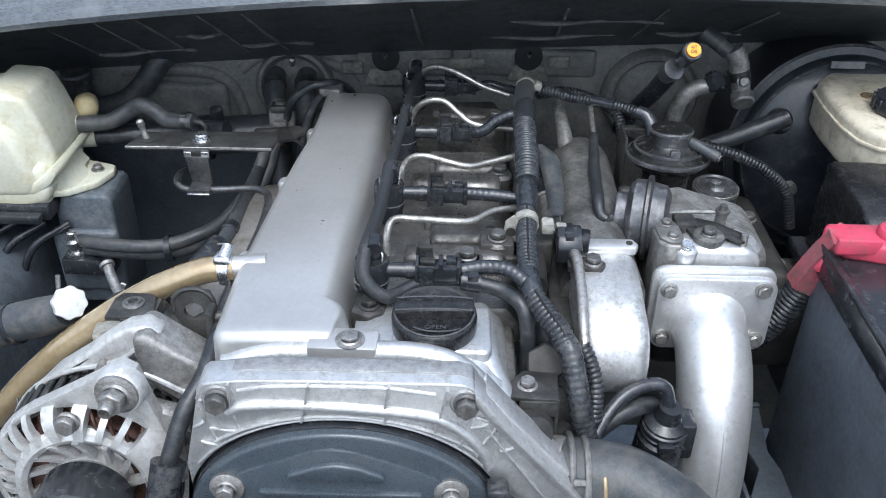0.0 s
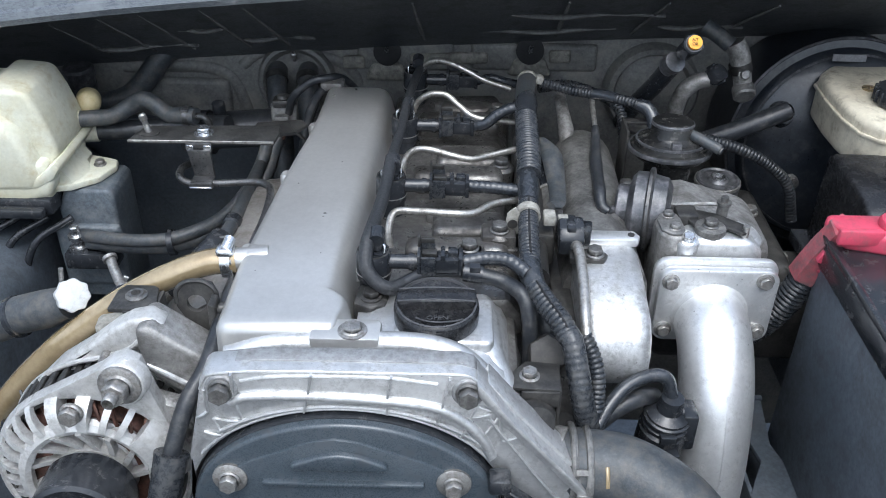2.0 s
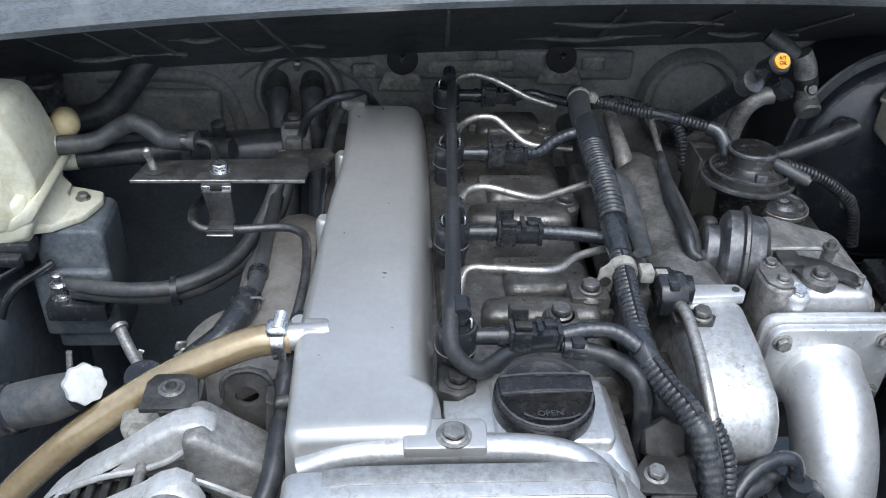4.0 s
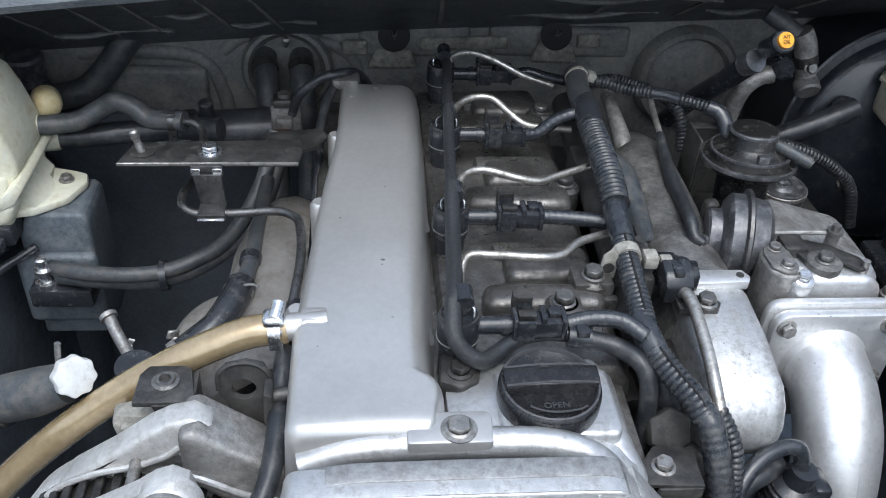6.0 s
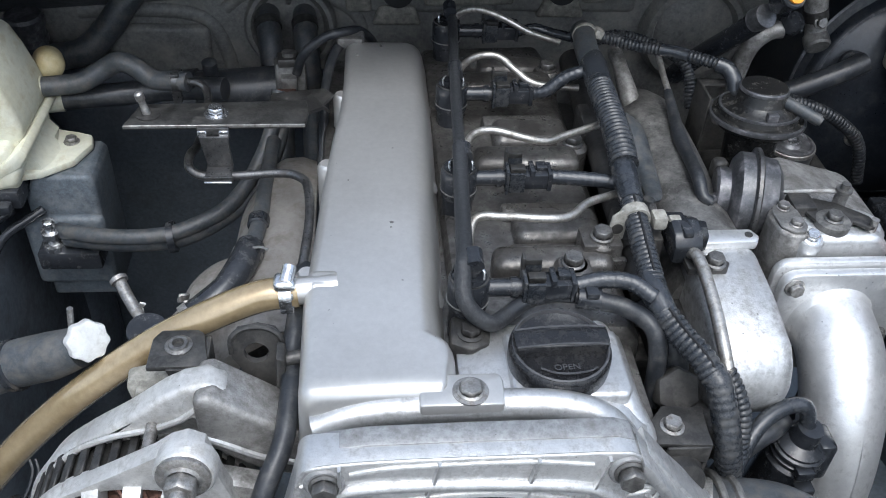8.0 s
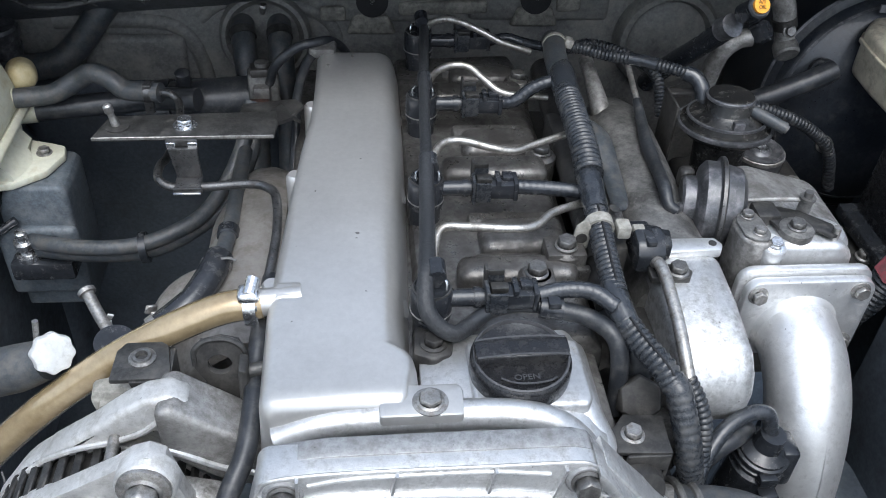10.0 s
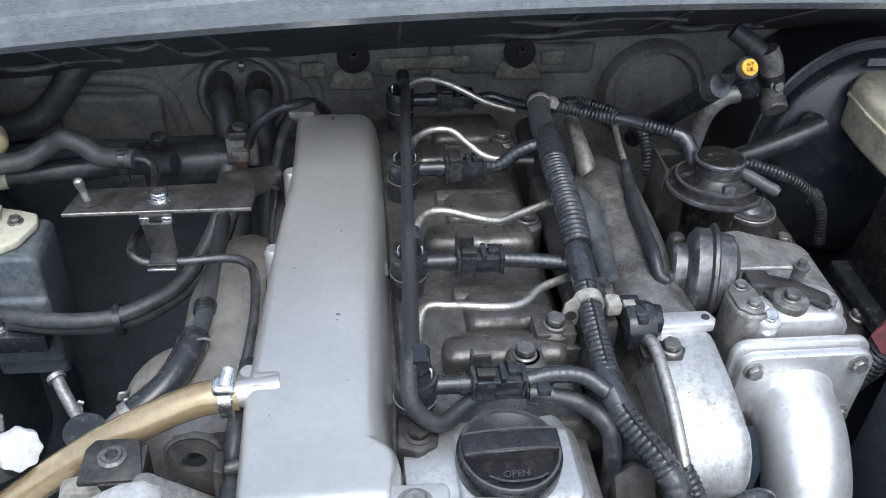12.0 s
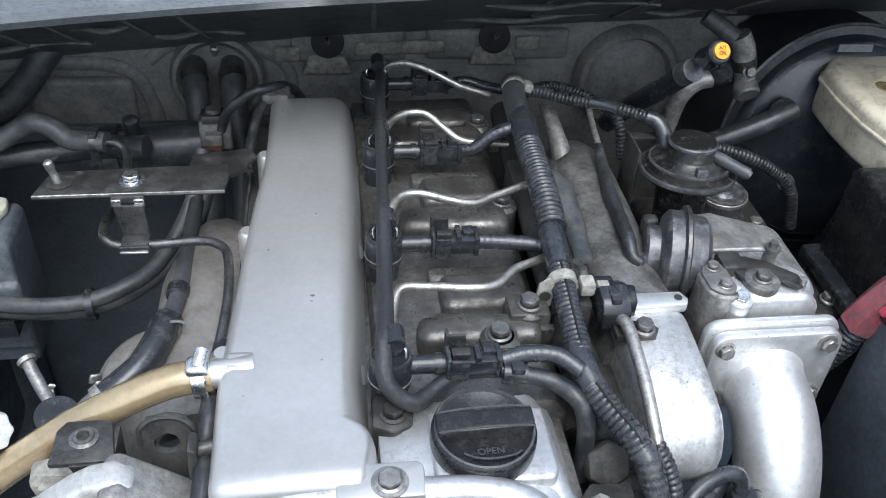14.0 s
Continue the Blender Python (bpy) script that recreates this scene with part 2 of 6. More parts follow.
INK = material("dark_ink", (0.10, 0.055, 0.01), None, 0.6, 0.0, 500, 60, 0.3, 0.0)


# ---- building blocks: each gives a bmesh in world coordinates ----
BASE = {}


def thing(name, at, label, category, group="", kind=""):
    ob = new(name)
    ob.empty_display_size = 0.02
    ob.location = at
    BASE[ob.name] = Vector(at)
    return tagged(ob, label, category, group, kind)


def mesh_of(name, bm, mat, base, sharp=38):
    bmesh.ops.recalc_face_normals(bm, faces=bm.faces)
    bmesh.ops.translate(bm, vec=-Vector(base), verts=bm.verts)
    me = bpy.data.meshes.new(name)
    bm.to_mesh(me)
    bm.free()
    me.materials.append(mat)
    me.polygons.foreach_set("use_smooth", [True] * len(me.polygons))
    me.set_sharp_from_angle(angle=radians(sharp))
    return me


def part(name, bm, mat, parent, label="", sharp=38):
    base = BASE[parent.name]
    ob = new(name, mesh_of(name, bm, mat, base, sharp))
    ob.parent = parent
    BASE[ob.name] = base
    if label:
        ob["label"] = label
    return ob


def solo(name, bm, mat, label, category, group="", kind="", sharp=38):
    lo = [min(v.co[i] for v in bm.verts) for i in range(3)]
    hi = [max(v.co[i] for v in bm.verts) for i in range(3)]
    base = Vector(((lo[0] + hi[0]) / 2, (lo[1] + hi[1]) / 2, lo[2]))
    ob = new(name, mesh_of(name, bm, mat, base, sharp))
    ob.location = base
    BASE[ob.name] = base
    return tagged(ob, label, category, group, kind)


def join(*bms):
    first = bms[0]
    for other in bms[1:]:
        me = bpy.data.meshes.new("join")
        other.to_mesh(me)
        other.free()
        first.from_mesh(me)
        bpy.data.meshes.remove(me)
    return first


def soften(bm, width, segments=2, angle=30):
    if width > 0:
        edges = [e for e in bm.edges if len(e.link_faces) == 2 and e.calc_face_angle(0) > radians(angle)]
        bmesh.ops.bevel(bm, geom=edges, offset=width, segments=segments, affect="EDGES", profile=0.5, clamp_overlap=True)
    return bm


def box(x0, x1, y0, y1, z0, z1, round_=0.002, segments=2, turn=None):
    bm = bmesh.new()
    bmesh.ops.create_cube(bm, size=1)
    for v in bm.verts:
        v.co = Vector(((v.co.x) * (x1 - x0), v.co.y * (y1 - y0), v.co.z * (z1 - z0)))
    soften(bm, round_, segments)
    mid = Matrix.Translation(((x0 + x1) / 2, (y0 + y1) / 2, (z0 + z1) / 2))
    bm.transform(mid @ (pose(0, 0, 0, *turn) if turn else Matrix()))
    return bm


def prism(points, axis, a, b, round_=0.002, segments=2):
    """A flat outline drawn out along an axis. Points are (x, z) for axis y, (y, z) for axis x, (x, y) for axis z."""
    bm = bmesh.new()
    put = {"y": lambda p, s: (p[0], s, p[1]), "x": lambda p, s: (s, p[0], p[1]), "z": lambda p, s: (p[0], p[1], s)}[axis]
    low = [bm.verts.new(put(p, a)) for p in points]
    top = [bm.verts.new(put(p, b)) for p in points]
    bm.faces.new(low), bm.faces.new(top[::-1])
    for i in range(len(points)):
        j = (i + 1) % len(points)
        bm.faces.new((low[i], top[i], top[j], low[j]))
    bmesh.ops.recalc_face_normals(bm, faces=bm.faces)
    return soften(bm, round_, segments)


def glide(points, n=8):
    """A smooth line through the points."""
    p = [Vector(q) for q in points]
    if len(p) < 3:
        return [p[0].lerp(p[1], i / n) for i in range(n + 1)]
    p = [2 * p[0] - p[1], *p, 2 * p[-1] - p[-2]]
    out = []
    for i in range(1, len(p) - 2):
        a, b, c, d = p[i - 1:i + 3]
        for k in range(n):
            s = k / n
            out.append(0.5 * (2 * b + (c - a) * s + (2 * a - 5 * b + 4 * c - d) * s * s + (3 * b - a - 3 * c + d) * s ** 3))
    return out + [p[-2]]


def even(line, step):
    out, left = [line[0]], step
    for a, b in zip(line, line[1:]):
        d = (b - a).length
        pos = left
        while pos < d:
            out.append(a.lerp(b, pos / d))
            pos += step
        left = pos - d
    out.append(line[-1])
    return out


def tube(points, r, sides=14, n=8, ring=0.0, depth=0.0, squash=1.0, taper=None):
    """A hose or pipe along a smooth line. ring, depth: pitch and height of corrugations; taper: radius factors from start to end."""
    line = glide(points, n)
    if ring:
        line = even(line, ring / 4)
    bm = bmesh.new()
    rings, up = [], Vector((0, 0, 1))
    count = len(line)
    for i, p in enumerate(line):
        d = (line[min(i + 1, count - 1)] - line[max(i - 1, 0)]).normalized()
        side = d.cross(up)
        if side.length < 0.05:
            side = d.cross(Vector((1, 0, 0)))
        side.normalize()
        up = side.cross(d).normalized()
        rr = r
        if taper:
            s = i / (count - 1) * (len(taper) - 1)
            k = min(int(s), len(taper) - 2)
            rr *= taper[k] + (taper[k + 1] - taper[k]) * (s - k)
        if ring:
            rr += depth * (0.5, 1, 0.5, -1)[i % 4] * 0.5
        rings.append([bm.verts.new(p + side * rr * math.cos(a) + up * rr * squash * math.sin(a)) for a in (2 * math.pi * k / sides for k in range(sides))])
    for a, b in zip(rings, rings[1:]):
        for k in range(sides):
            bm.faces.new((a[k], a[(k + 1) % sides], b[(k + 1) % sides], b[k]))
    bm.faces.new(rings[0][::-1]), bm.faces.new(rings[-1])
    return bm


def lathe(profile, at, axis=(0, 0, 1), sides=32):
    """Profile: (radius, height along the axis from at)."""
    bm = bmesh.new()
    rings = []
    for r, h in profile:
        rings.append([bm.verts.new((max(r, 1e-5) * math.cos(2 * math.pi * k / sides), max(r, 1e-5) * math.sin(2 * math.pi * k / sides), h)) for k in range(sides)])
    for a, b in zip(rings, rings[1:]):
        for k in range(sides):
            bm.faces.new((a[k], a[(k + 1) % sides], b[(k + 1) % sides], b[k]))
    if profile[0][0] > 1e-3 and profile[-1][0] > 1e-3:
        for k in range(sides):
            bm.faces.new((rings[-1][k], rings[-1][(k + 1) % sides], rings[0][(k + 1) % sides], rings[0][k]))
    else:
        bm.faces.new(rings[0][::-1]), bm.faces.new(rings[-1])
    bmesh.ops.remove_doubles(bm, verts=bm.verts, dist=2e-6)
    bm.transform(Matrix.Translation(at) @ Vector(axis).to_track_quat("Z", "Y").to_matrix().to_4x4())
    return bm


def hex_bolt(at, axis=(0, 0, 1), size=0.005, flange=1.5, height=0.9, shank=0.0):
    """A flanged hexagon head; size: half its width across the flats."""
    f, h = size * flange, size * height
    a = lathe([(f, -0.001), (f, size * 0.16), (size * 1.1, size * 0.3), (size * 1.1, size * 0.31)], at, axis, 20)
    b = bmesh.new()
    bmesh.ops.create_cone(b, cap_ends=True, segments=6, radius1=size * 1.15, radius2=size * 1.15, depth=h)
    soften(b, size * 0.12, 1)
    b.transform(Matrix.Translation(at) @ Vector(axis).to_track_quat("Z", "Y").to_matrix().to_4x4() @ Matrix.Translation((0, 0, size * 0.25 + h / 2)))
    if shank:
        return join(a, b, lathe([(size * 0.6, 0), (size * 0.6, h + shank), (size * 0.5, h + shank + 0.001)], at, axis, 14))
    return join(a, b)


def loft(sections, close=True):
    """A skin over rows of points, capped at both ends."""
    bm = bmesh.new()
    rows = [[bm.verts.new(p) for p in row] for row in sections]
    k = len(rows[0])
    for a, b in zip(rows, rows[1:]):
        for i in range(k if close else k - 1):
            j = (i + 1) % k
            bm.faces.new((a[i], a[j], b[j], b[i]))
    if close:
        bm.faces.new(rows[0][::-1]), bm.faces.new(rows[-1])
    return bm


def words(name, text, at, size, turn, mat, parent):
    cu = bpy.data.curves.new(name, "FONT")
    cu.body, cu.size, cu.extrude, cu.align_x, cu.align_y = text, size, 0.0002, "CENTER", "CENTER"
    ob = bpy.data.objects.new(name, cu)
    me = bpy.data.meshes.new_from_object(ob)
    bpy.data.objects.remove(ob), bpy.data.curves.remove(cu)
    me.transform(Matrix.Translation(Vector(at) - BASE[parent.name]) @ pose(0, 0, 0, *turn))
    me.materials.append(mat)
    out = new(name, me)
    out.parent = parent
    BASE[out.name] = BASE[parent.name]
    return out


def arc(cx, cy, rx, ry, a0, a1, n):
    return [(cx + rx * math.cos(radians(a0 + (a1 - a0) * i / n)), cy + ry * math.sin(radians(a0 + (a1 - a0) * i / n))) for i in range(n + 1)]


# ---- the bay: bulkhead, cowl, inner wings, nose, ground ----
# the ground is out of view; its pale colour bounces light onto front faces
ground = solo("ground", box(-60, 60, -60, 60, -0.3, 0, 0), PALEGROUND, "unseen ground, made pale to bounce daylight into the bay", "ground", kind="structure")
bulkhead = solo("wall_bulkhead", box(-0.75, 0.75, 1.015, 1.05, 0.45, 1.16, 0.003), WALLDARK, "dusty dark grey painted bulkhead behind the engine", "wall", kind="structure")
wing_left = solo("wall_wing", join(box(-0.78, -0.72, -0.1, 1.2, 0.45, 1.05, 0.01), box(-0.74, -0.43, 0.62, 1.02, 0.60, 0.93, 0.05, 4), box(-0.74, -0.50, 0.1, 0.64, 0.60, 0.86, 0.03, 3)),
                 BAYDARK, "dirty black inner wing with the wheel arch", "wall", kind="structure")
wing_right = solo("wall_wing", join(box(0.72, 0.78, -0.1, 1.2, 0.45, 1.05, 0.01), box(0.44, 0.74, 0.62, 1.02, 0.60, 0.96, 0.05, 4), box(0.28, 0.74, 0.1, 0.66, 0.55, 0.80, 0.03, 3)),
                  BAYDARK, "dirty black inner wing with the wheel arch and tray", "wall", kind="structure")
nose = solo("wall_nose", box(-0.75, 0.75, 0.02, 0.07, 0.35, 0.80, 0.01), BAYDARK, "black radiator support across the nose of the car", "wall", kind="structure")
tray = solo("floor", box(-0.78, 0.78, -0.1, 1.2, 0.30, 0.34, 0.005), BAYDARK, "black undertray beneath the engine", "floor", kind="structure")
# dark sheets added where the lower bulkhead lies in deep shade
shade_left = solo("wall_shade_sheet", join(box(-0.73, -0.15, 1.000, 1.0148, 0.40, 0.955, 0.006), box(-0.73, -0.42, 0.90, 1.0, 0.40, 0.90, 0.03, 3)), BAYDARK, "dark sheets added for the deep shade on the lower bulkhead", "wall", kind="structure")
# the cowl: a lip above the back of the engine, its dark underside and the ribs on it
cowl = thing("cowl_panel", (0, 0.80, 1.16), "grey cowl edge with a ribbed dark underside above the engine", "cowl panel", kind="structure")
lip = []
for i in range(25):
    x = -0.75 + 1.5 * i / 24
    y, z = 0.775 + 0.10 * x * x, 1.1835 - 0.135 * x * x + 0.05 * x
    # the unseen tail runs back as a roof to shade the engine's rear
    lip.append([(x, y + dy, z + dz) for dy, dz in ((0.012, -0.001), (0.003, 0.002), (0, 0.008), (0.002, 0.014), (0.006, 0.016), (0.008, 0.022), (0.012, 0.025), (0.014, 0.031),
                                                   (0.022, 0.036), (0.06, 0.045), (0.14, 0.055), (0.38, 0.075), (0.38, 0.055), (0.14, 0.035), (0.05, 0.020), (0.02, 0.006))])
part("lip", loft(lip), COWLGREY, cowl, "glossy grey lip with long creases", 25)
part("underside", loft([[(x, 0.79 + 0.1 * x * x, 1.182 - 0.135 * x * x + 0.05 * x), (x, 0.86, 1.162 - 0.09 * x * x + 0.03 * x), (x, 0.985, 1.070 + 0.055 * x - 0.03 * x * x), (x, 1.012, 1.052 + 0.062 * x - 0.03 * x * x), (x, 1.02, 1.08), (x, 1.02, 1.16), (x, 0.95, 1.175), (x, 0.82, 1.19 - 0.135 * x * x + 0.05 * x)]
                       for x in [-0.74 + 1.48 * i / 16 for i in range(17)]]), COWLDARK, cowl, "dark ribbed plastic underside")


def under(x, y):
    """Height of the cowl's underside."""
    a, b = 1.162 - 0.09 * x * x + 0.03 * x, 1.070 + 0.055 * x - 0.03 * x * x
    return a + (b - a) * (y - 0.86) / 0.125


for x0, lean in ((-0.40, 1), (-0.345, 1), (-0.30, 1), (-0.235, 1), (-0.19, 1), (-0.035, 0.3), (0.115, 0), (0.20, -0.6), (0.30, -1)):
    part("rib", tube([(x0 - 0.024 * lean * k / 6, 0.982 - 0.098 * k / 6, under(x0, 0.982 - 0.098 * k / 6) - 0.001) for k in range(7)], 0.0026, 8, 3, squash=0.8, taper=[0.8, 1.0, 0.9, 0.8, 0.6]), RIBDUST, cowl)
for x0, x1, y in ((-0.41, -0.29, 0.968), (-0.235, -0.155, 0.962), (0.025, 0.18, 0.966), (0.06, 0.22, 0.92), (0.225, 0.315, 0.960), (-0.30, -0.24, 0.93)):
    part("rib", tube([(x0 + (x1 - x0) * k / 6, y + 0.006 * math.sin(k * 1.3 + x0 * 40), under(x0 + (x1 - x0) * k / 6, y) - 0.001) for k in range(7)], 0.0042, 10, 4, squash=0.7, taper=[0.6, 1.0, 1.0, 0.9, 1.0, 0.9, 0.6]), RIBDUST, cowl)

# pressings on the bulkhead
for x0, x1, z0, z1, y, rr in ((-0.375, -0.272, 0.90, 1.004, 1.006, 0.02), (-0.115, 0.0, 1.020, 1.058, 1.008, 0.006), (0.02, 0.17, 1.022, 1.056, 1.008, 0.006)):
    part("pressing", box(x0, x1, y, 1.02, z0, z1, min(rr, 0.007), 3), WALLDARK, bulkhead)
part("ridge", tube([(-0.40, 1.0195, 1.016), (-0.35, 1.0195, 1.018), (-0.295, 1.0195, 1.016), (-0.270, 1.0195, 1.003), (-0.258, 1.0195, 0.975), (-0.252, 1.0195, 0.94)], 0.009, 12, 6), WALLDARK, bulkhead)
part("ridge", tube([(-0.255, 1.0195, 1.02), (-0.235, 1.0195, 1.035), (-0.21, 1.0195, 1.040), (-0.15, 1.0195, 1.032), (-0.12, 1.0195, 1.012), (-0.115, 1.0195, 0.98)], 0.008, 12, 6), WALLDARK, bulkhead)
for x, y, z in ((-0.079, 1.003, 1.044), (0.089, 1.0, 1.05)):
    part("hole", lathe([(0.0165, 0), (0.0165, 0.0012), (0.0150, 0.0016), (0, 0.0012)], (x, y + 0.004, z), (0, -1, 0.2), 24), SLIT, bulkhead, "black round hole")
    part("stud", lathe([(0.0030, 0), (0.0030, 0.012), (0.002, 0.014)], (x, y + 0.002, z), (0, -0.75, 0.65), 10), CHROME, bulkhead, "bare steel stud")
part("disc_pressing", lathe([(0.058, 0), (0.057, 0.012), (0.053, 0.018), (0.047, 0.018), (0.043, 0.010), (0.038, 0.014), (0.015, 0.017), (0, 0.018)], (0.238, 1.016, 1.002), (0, -1, 0.05), 40), WALLDARK, bulkhead)

for x, dz in ((-0.080, 0.0), (0.090, 0.010)):
    part("pad", prism([(x - 0.026, 1.008 + dz), (x - 0.018, 1.029 + dz), (x + 0.018, 1.029 + dz), (x + 0.026, 1.008 + dz)], "y", 1.0035, 1.012, 0.004, 3), PADMAT, bulkhead, "khaki dusted pad under the stud")
for x0, x1, z0, z1 in ((-0.132, -0.106, 1.022, 1.038), (-0.052, 0.040, 1.030, 1.044), (0.112, 0.138, 1.034, 1.050)):
    part("pad", box(x0, x1, 1.0045, 1.012, z0, z1, 0.0035, 3, (0, -2, 0)), PADMAT, bulkhead)

# ---- engine ----
engine = thing("engine_block", (-0.05, 0.65, 0.45), "dirty grey cast engine block deep in the bay", "engine block")
part("block", box(-0.145, 0.10, 0.47, 0.93, 0.45, 0.965, 0.01), GREASE, engine)
part("cylinder_head", join(box(-0.15, 0.052, 0.462, 0.915, 0.95, 1.018, 0.006), prism([(-0.065, 1.0), (-0.06, 1.03), (0.046, 1.034), (0.056, 1.02), (0.058, 1.0)], "y", 0.535, 0.912, 0.004)), HEAD, engine, "oil-stained cast cylinder head")
PADS = ((0.577, 0.602), (0.612, 0.648), (0.694, 0.722), (0.732, 0.768), (0.808, 0.838), (0.848, 0.874))
for i, (a, b) in enumerate(PADS):
    part("rocker_rib", box(-0.034 + 0.02 * (i % 2), 0.047, a, b, 1.02, 1.049 - 0.004 * (i % 2), 0.008, 4), HEAD, engine)
    part("rib_step", box(-0.02, 0.04, b - 0.004, b + 0.012, 1.02, 1.039, 0.004, 2), HEAD, engine)
part("bracket_block", join(box(0.026, 0.053, 0.590, 0.612, 1.030, 1.0535, 0.002), box(0.024, 0.056, 0.586, 0.592, 1.020, 1.044, 0.0015), box(0.008, 0.028, 0.564, 0.582, 1.025, 1.0515, 0.002)), HEAD, engine, "stained steel bracket block")
for x, y, z in ((0.040, 0.600, 1.0535), (0.016, 0.576, 1.0515), (0.046, 0.726, 1.045), (0.046, 0.845, 1.045)):
    part("bolt_boss", lathe([(0.012, -0.03), (0.012, -0.003), (0.0095, 0.0), (0, 0.0)], (x, y, z), (0, 0, 1), 20), HEAD, engine)
    part("bolt", hex_bolt((x, y, z), (0, 0, 1), 0.0058, 1.35), DULLBOLT, engine)

# the tall silver cam cover
cover = thing("cam_cover", (-0.11, 0.67, 1.0), "long silver painted cam cover along the engine", "engine cover")
rows = []
for y, xl, xr, top, w in ((0.4640, -0.147, -0.088, 1.042, 0.25), (0.4655, -0.1505, -0.081, 1.0510, 0.25), (0.4680, -0.1525, -0.0775, 1.0560, 0.25), (0.472, -0.1535, -0.0758, 1.0583, 0.25), (0.4795, -0.1535, -0.0752, 1.0585, 0.28), (0.4855, -0.1535, -0.0745, 1.0585, 0.35),
                          (0.492, -0.1535, -0.0735, 1.0585, 0.45), (0.499, -0.1535, -0.0735, 1.0585, 0.5), (0.504, -0.1535, -0.0750, 1.0585, 0.5), (0.5085, -0.1535, -0.0795, 1.0585, 0.55), (0.512, -0.1535, -0.0865, 1.0585, 0.8), (0.515, -0.1535, -0.0875, 1.0585, 1.0),
                          (0.54, -0.1535, -0.087, 1.0585, 1.0), (0.60, -0.149, -0.0845, 1.0585, 1.0), (0.66, -0.1445, -0.082, 1.0585, 1.0),
                          (0.72, -0.139, -0.0795, 1.0585, 1.0), (0.76, -0.134, -0.078, 1.0585, 1.0), (0.80, -0.1315, -0.077, 1.058, 1.0), (0.868, -0.130, -0.076, 1.057, 1.0), (0.876, -0.128, -0.078, 1.054, 1.0), (0.880, -0.123, -0.082, 1.046, 1.0)):
    side = [(xl - 0.004, 0.985), (xl - 0.0025, 1.02), (xl - 0.001, top - 0.006), (xl + 0.0015, top - 0.002), (xl + 0.006, top)]
    curve = [(xr - 0.006 * w, top), (xr + 0.001 * w, top - 0.0003), (xr + 0.0055 * w, top - 0.0020), (xr + 0.0095 * w, top - 0.0060), (xr + 0.0125 * w, top - 0.0130), (xr + 0.0160 * w, top - 0.0280), (xr + 0.0215 * w, 1.005), (xr + 0.023 * w, 0.985)]
    rows.append([(x, y, z) for x, z in side + curve])
part("shell", loft(rows), SILVER, cover, sharp=50)
part("tab", prism([(-0.090, 0.458), (-0.044, 0.458), *arc(-0.047, 0.476, 0.004, 0.005, 0, 90, 3), (-0.090, 0.481)], "z", 1.03, 1.0556, 0.002, 2), SILVER, cover)
part("washer", lathe([(0.0100, 0), (0.0100, 0.0008), (0.0070, 0.0012), (0, 0.0012)], (-0.062, 0.4675, 1.0554), (0, 0, 1), 28), BOLT, cover)
part("bolt", hex_bolt((-0.062, 0.4675, 1.0560), (0, 0, 1), 0.0058, 1.35, 0.55), BOLT, cover)
for y, x in ((0.575, -0.152), (0.695, -0.142), (0.795, -0.132)):
    part("boss", lathe([(0.007, -0.05), (0.007, -0.006), (0.005, -0.003), (0, -0.003)], (x - 0.002, y, 1.052), (0, 0, 1), 16), SILVER, cover)
for y, x in ((0.567, -0.076), (0.69, -0.071), (0.80, -0.068)):
    part("boss", lathe([(0.0095, -0.02), (0.0095, 0.002), (0.0075, 0.006), (0, 0.007)], (x, y, 1.030), (0.8, -0.1, 0.5), 18), SILVER, cover)
part("lug", prism([(-0.138, 0.868), (-0.116, 0.868), (-0.114, 0.884), (-0.121, 0.892), (-0.133, 0.892), (-0.14, 0.884)], "z", 1.052, 1.061, 0.002), OXIDE, cover)
part("hose_spigot", join(tube([(-0.164, 0.556, 1.050), (-0.15, 0.556, 1.051), (-0.134, 0.557, 1.052)], 0.0088, 18, 4), box(-0.152, -0.133, 0.549, 0.566, 1.040, 1.0595, 0.004, 3)), SILVER, cover)

rng = random.Random(4)
for x, y, size in ((-0.099, 0.612, 0.0016), (-0.100, 0.607, 0.0009), (-0.128, 0.66, 0.0007), (-0.096, 0.70, 0.0008), (-0.121, 0.845, 0.0012), (-0.10, 0.862, 0.0010), (-0.139, 0.53, 0.0006), (-0.095, 0.555, 0.0007)):
    outline = [(x + size * rng.uniform(0.5, 1.4) * math.cos(a), y + size * rng.uniform(0.4, 1.2) * math.sin(a)) for a in (0, 0.9, 1.9, 2.8, 3.8, 4.8, 5.6)]
    part("paint_chip", prism(outline, "z", 1.050, 1.0587, 0, 1), STAIN, cover, "small dark chip in the paint")

# front cam cover with the oil filler
front_cover = thing("filler_housing", (0, 0.50, 1.0), "cast aluminium filler housing at the front of the head", "engine cover")
rows = []
for x, top in ((-0.064, 1.0325), (-0.05, 1.037), (0.0, 1.039), (0.018, 1.038), (0.030, 1.034), (0.040, 1.027), (0.046, 1.014), (0.052, 0.998), (0.058, 0.98)):
    rows.append([(x, 0.456, 0.975), (x, 0.456, top - 0.012), (x, 0.457, top - 0.006), (x, 0.459, top - 0.002), (x, 0.463, top), (x, 0.50, top + 0.001), (x, 0.532, top + 0.001), (x, 0.538, top - 0.003), (x, 0.541, top - 0.015), (x, 0.541, 0.975)])
part("shell", loft(rows), CAST, front_cover, sharp=50)
part("filler_neck", prism([(-0.036, 0.472), (0.030, 0.472), (0.033, 0.478), (0.033, 0.524), (-0.036, 0.524)], "z", 1.028, 1.0435, 0.003, 3), CAST, front_cover)
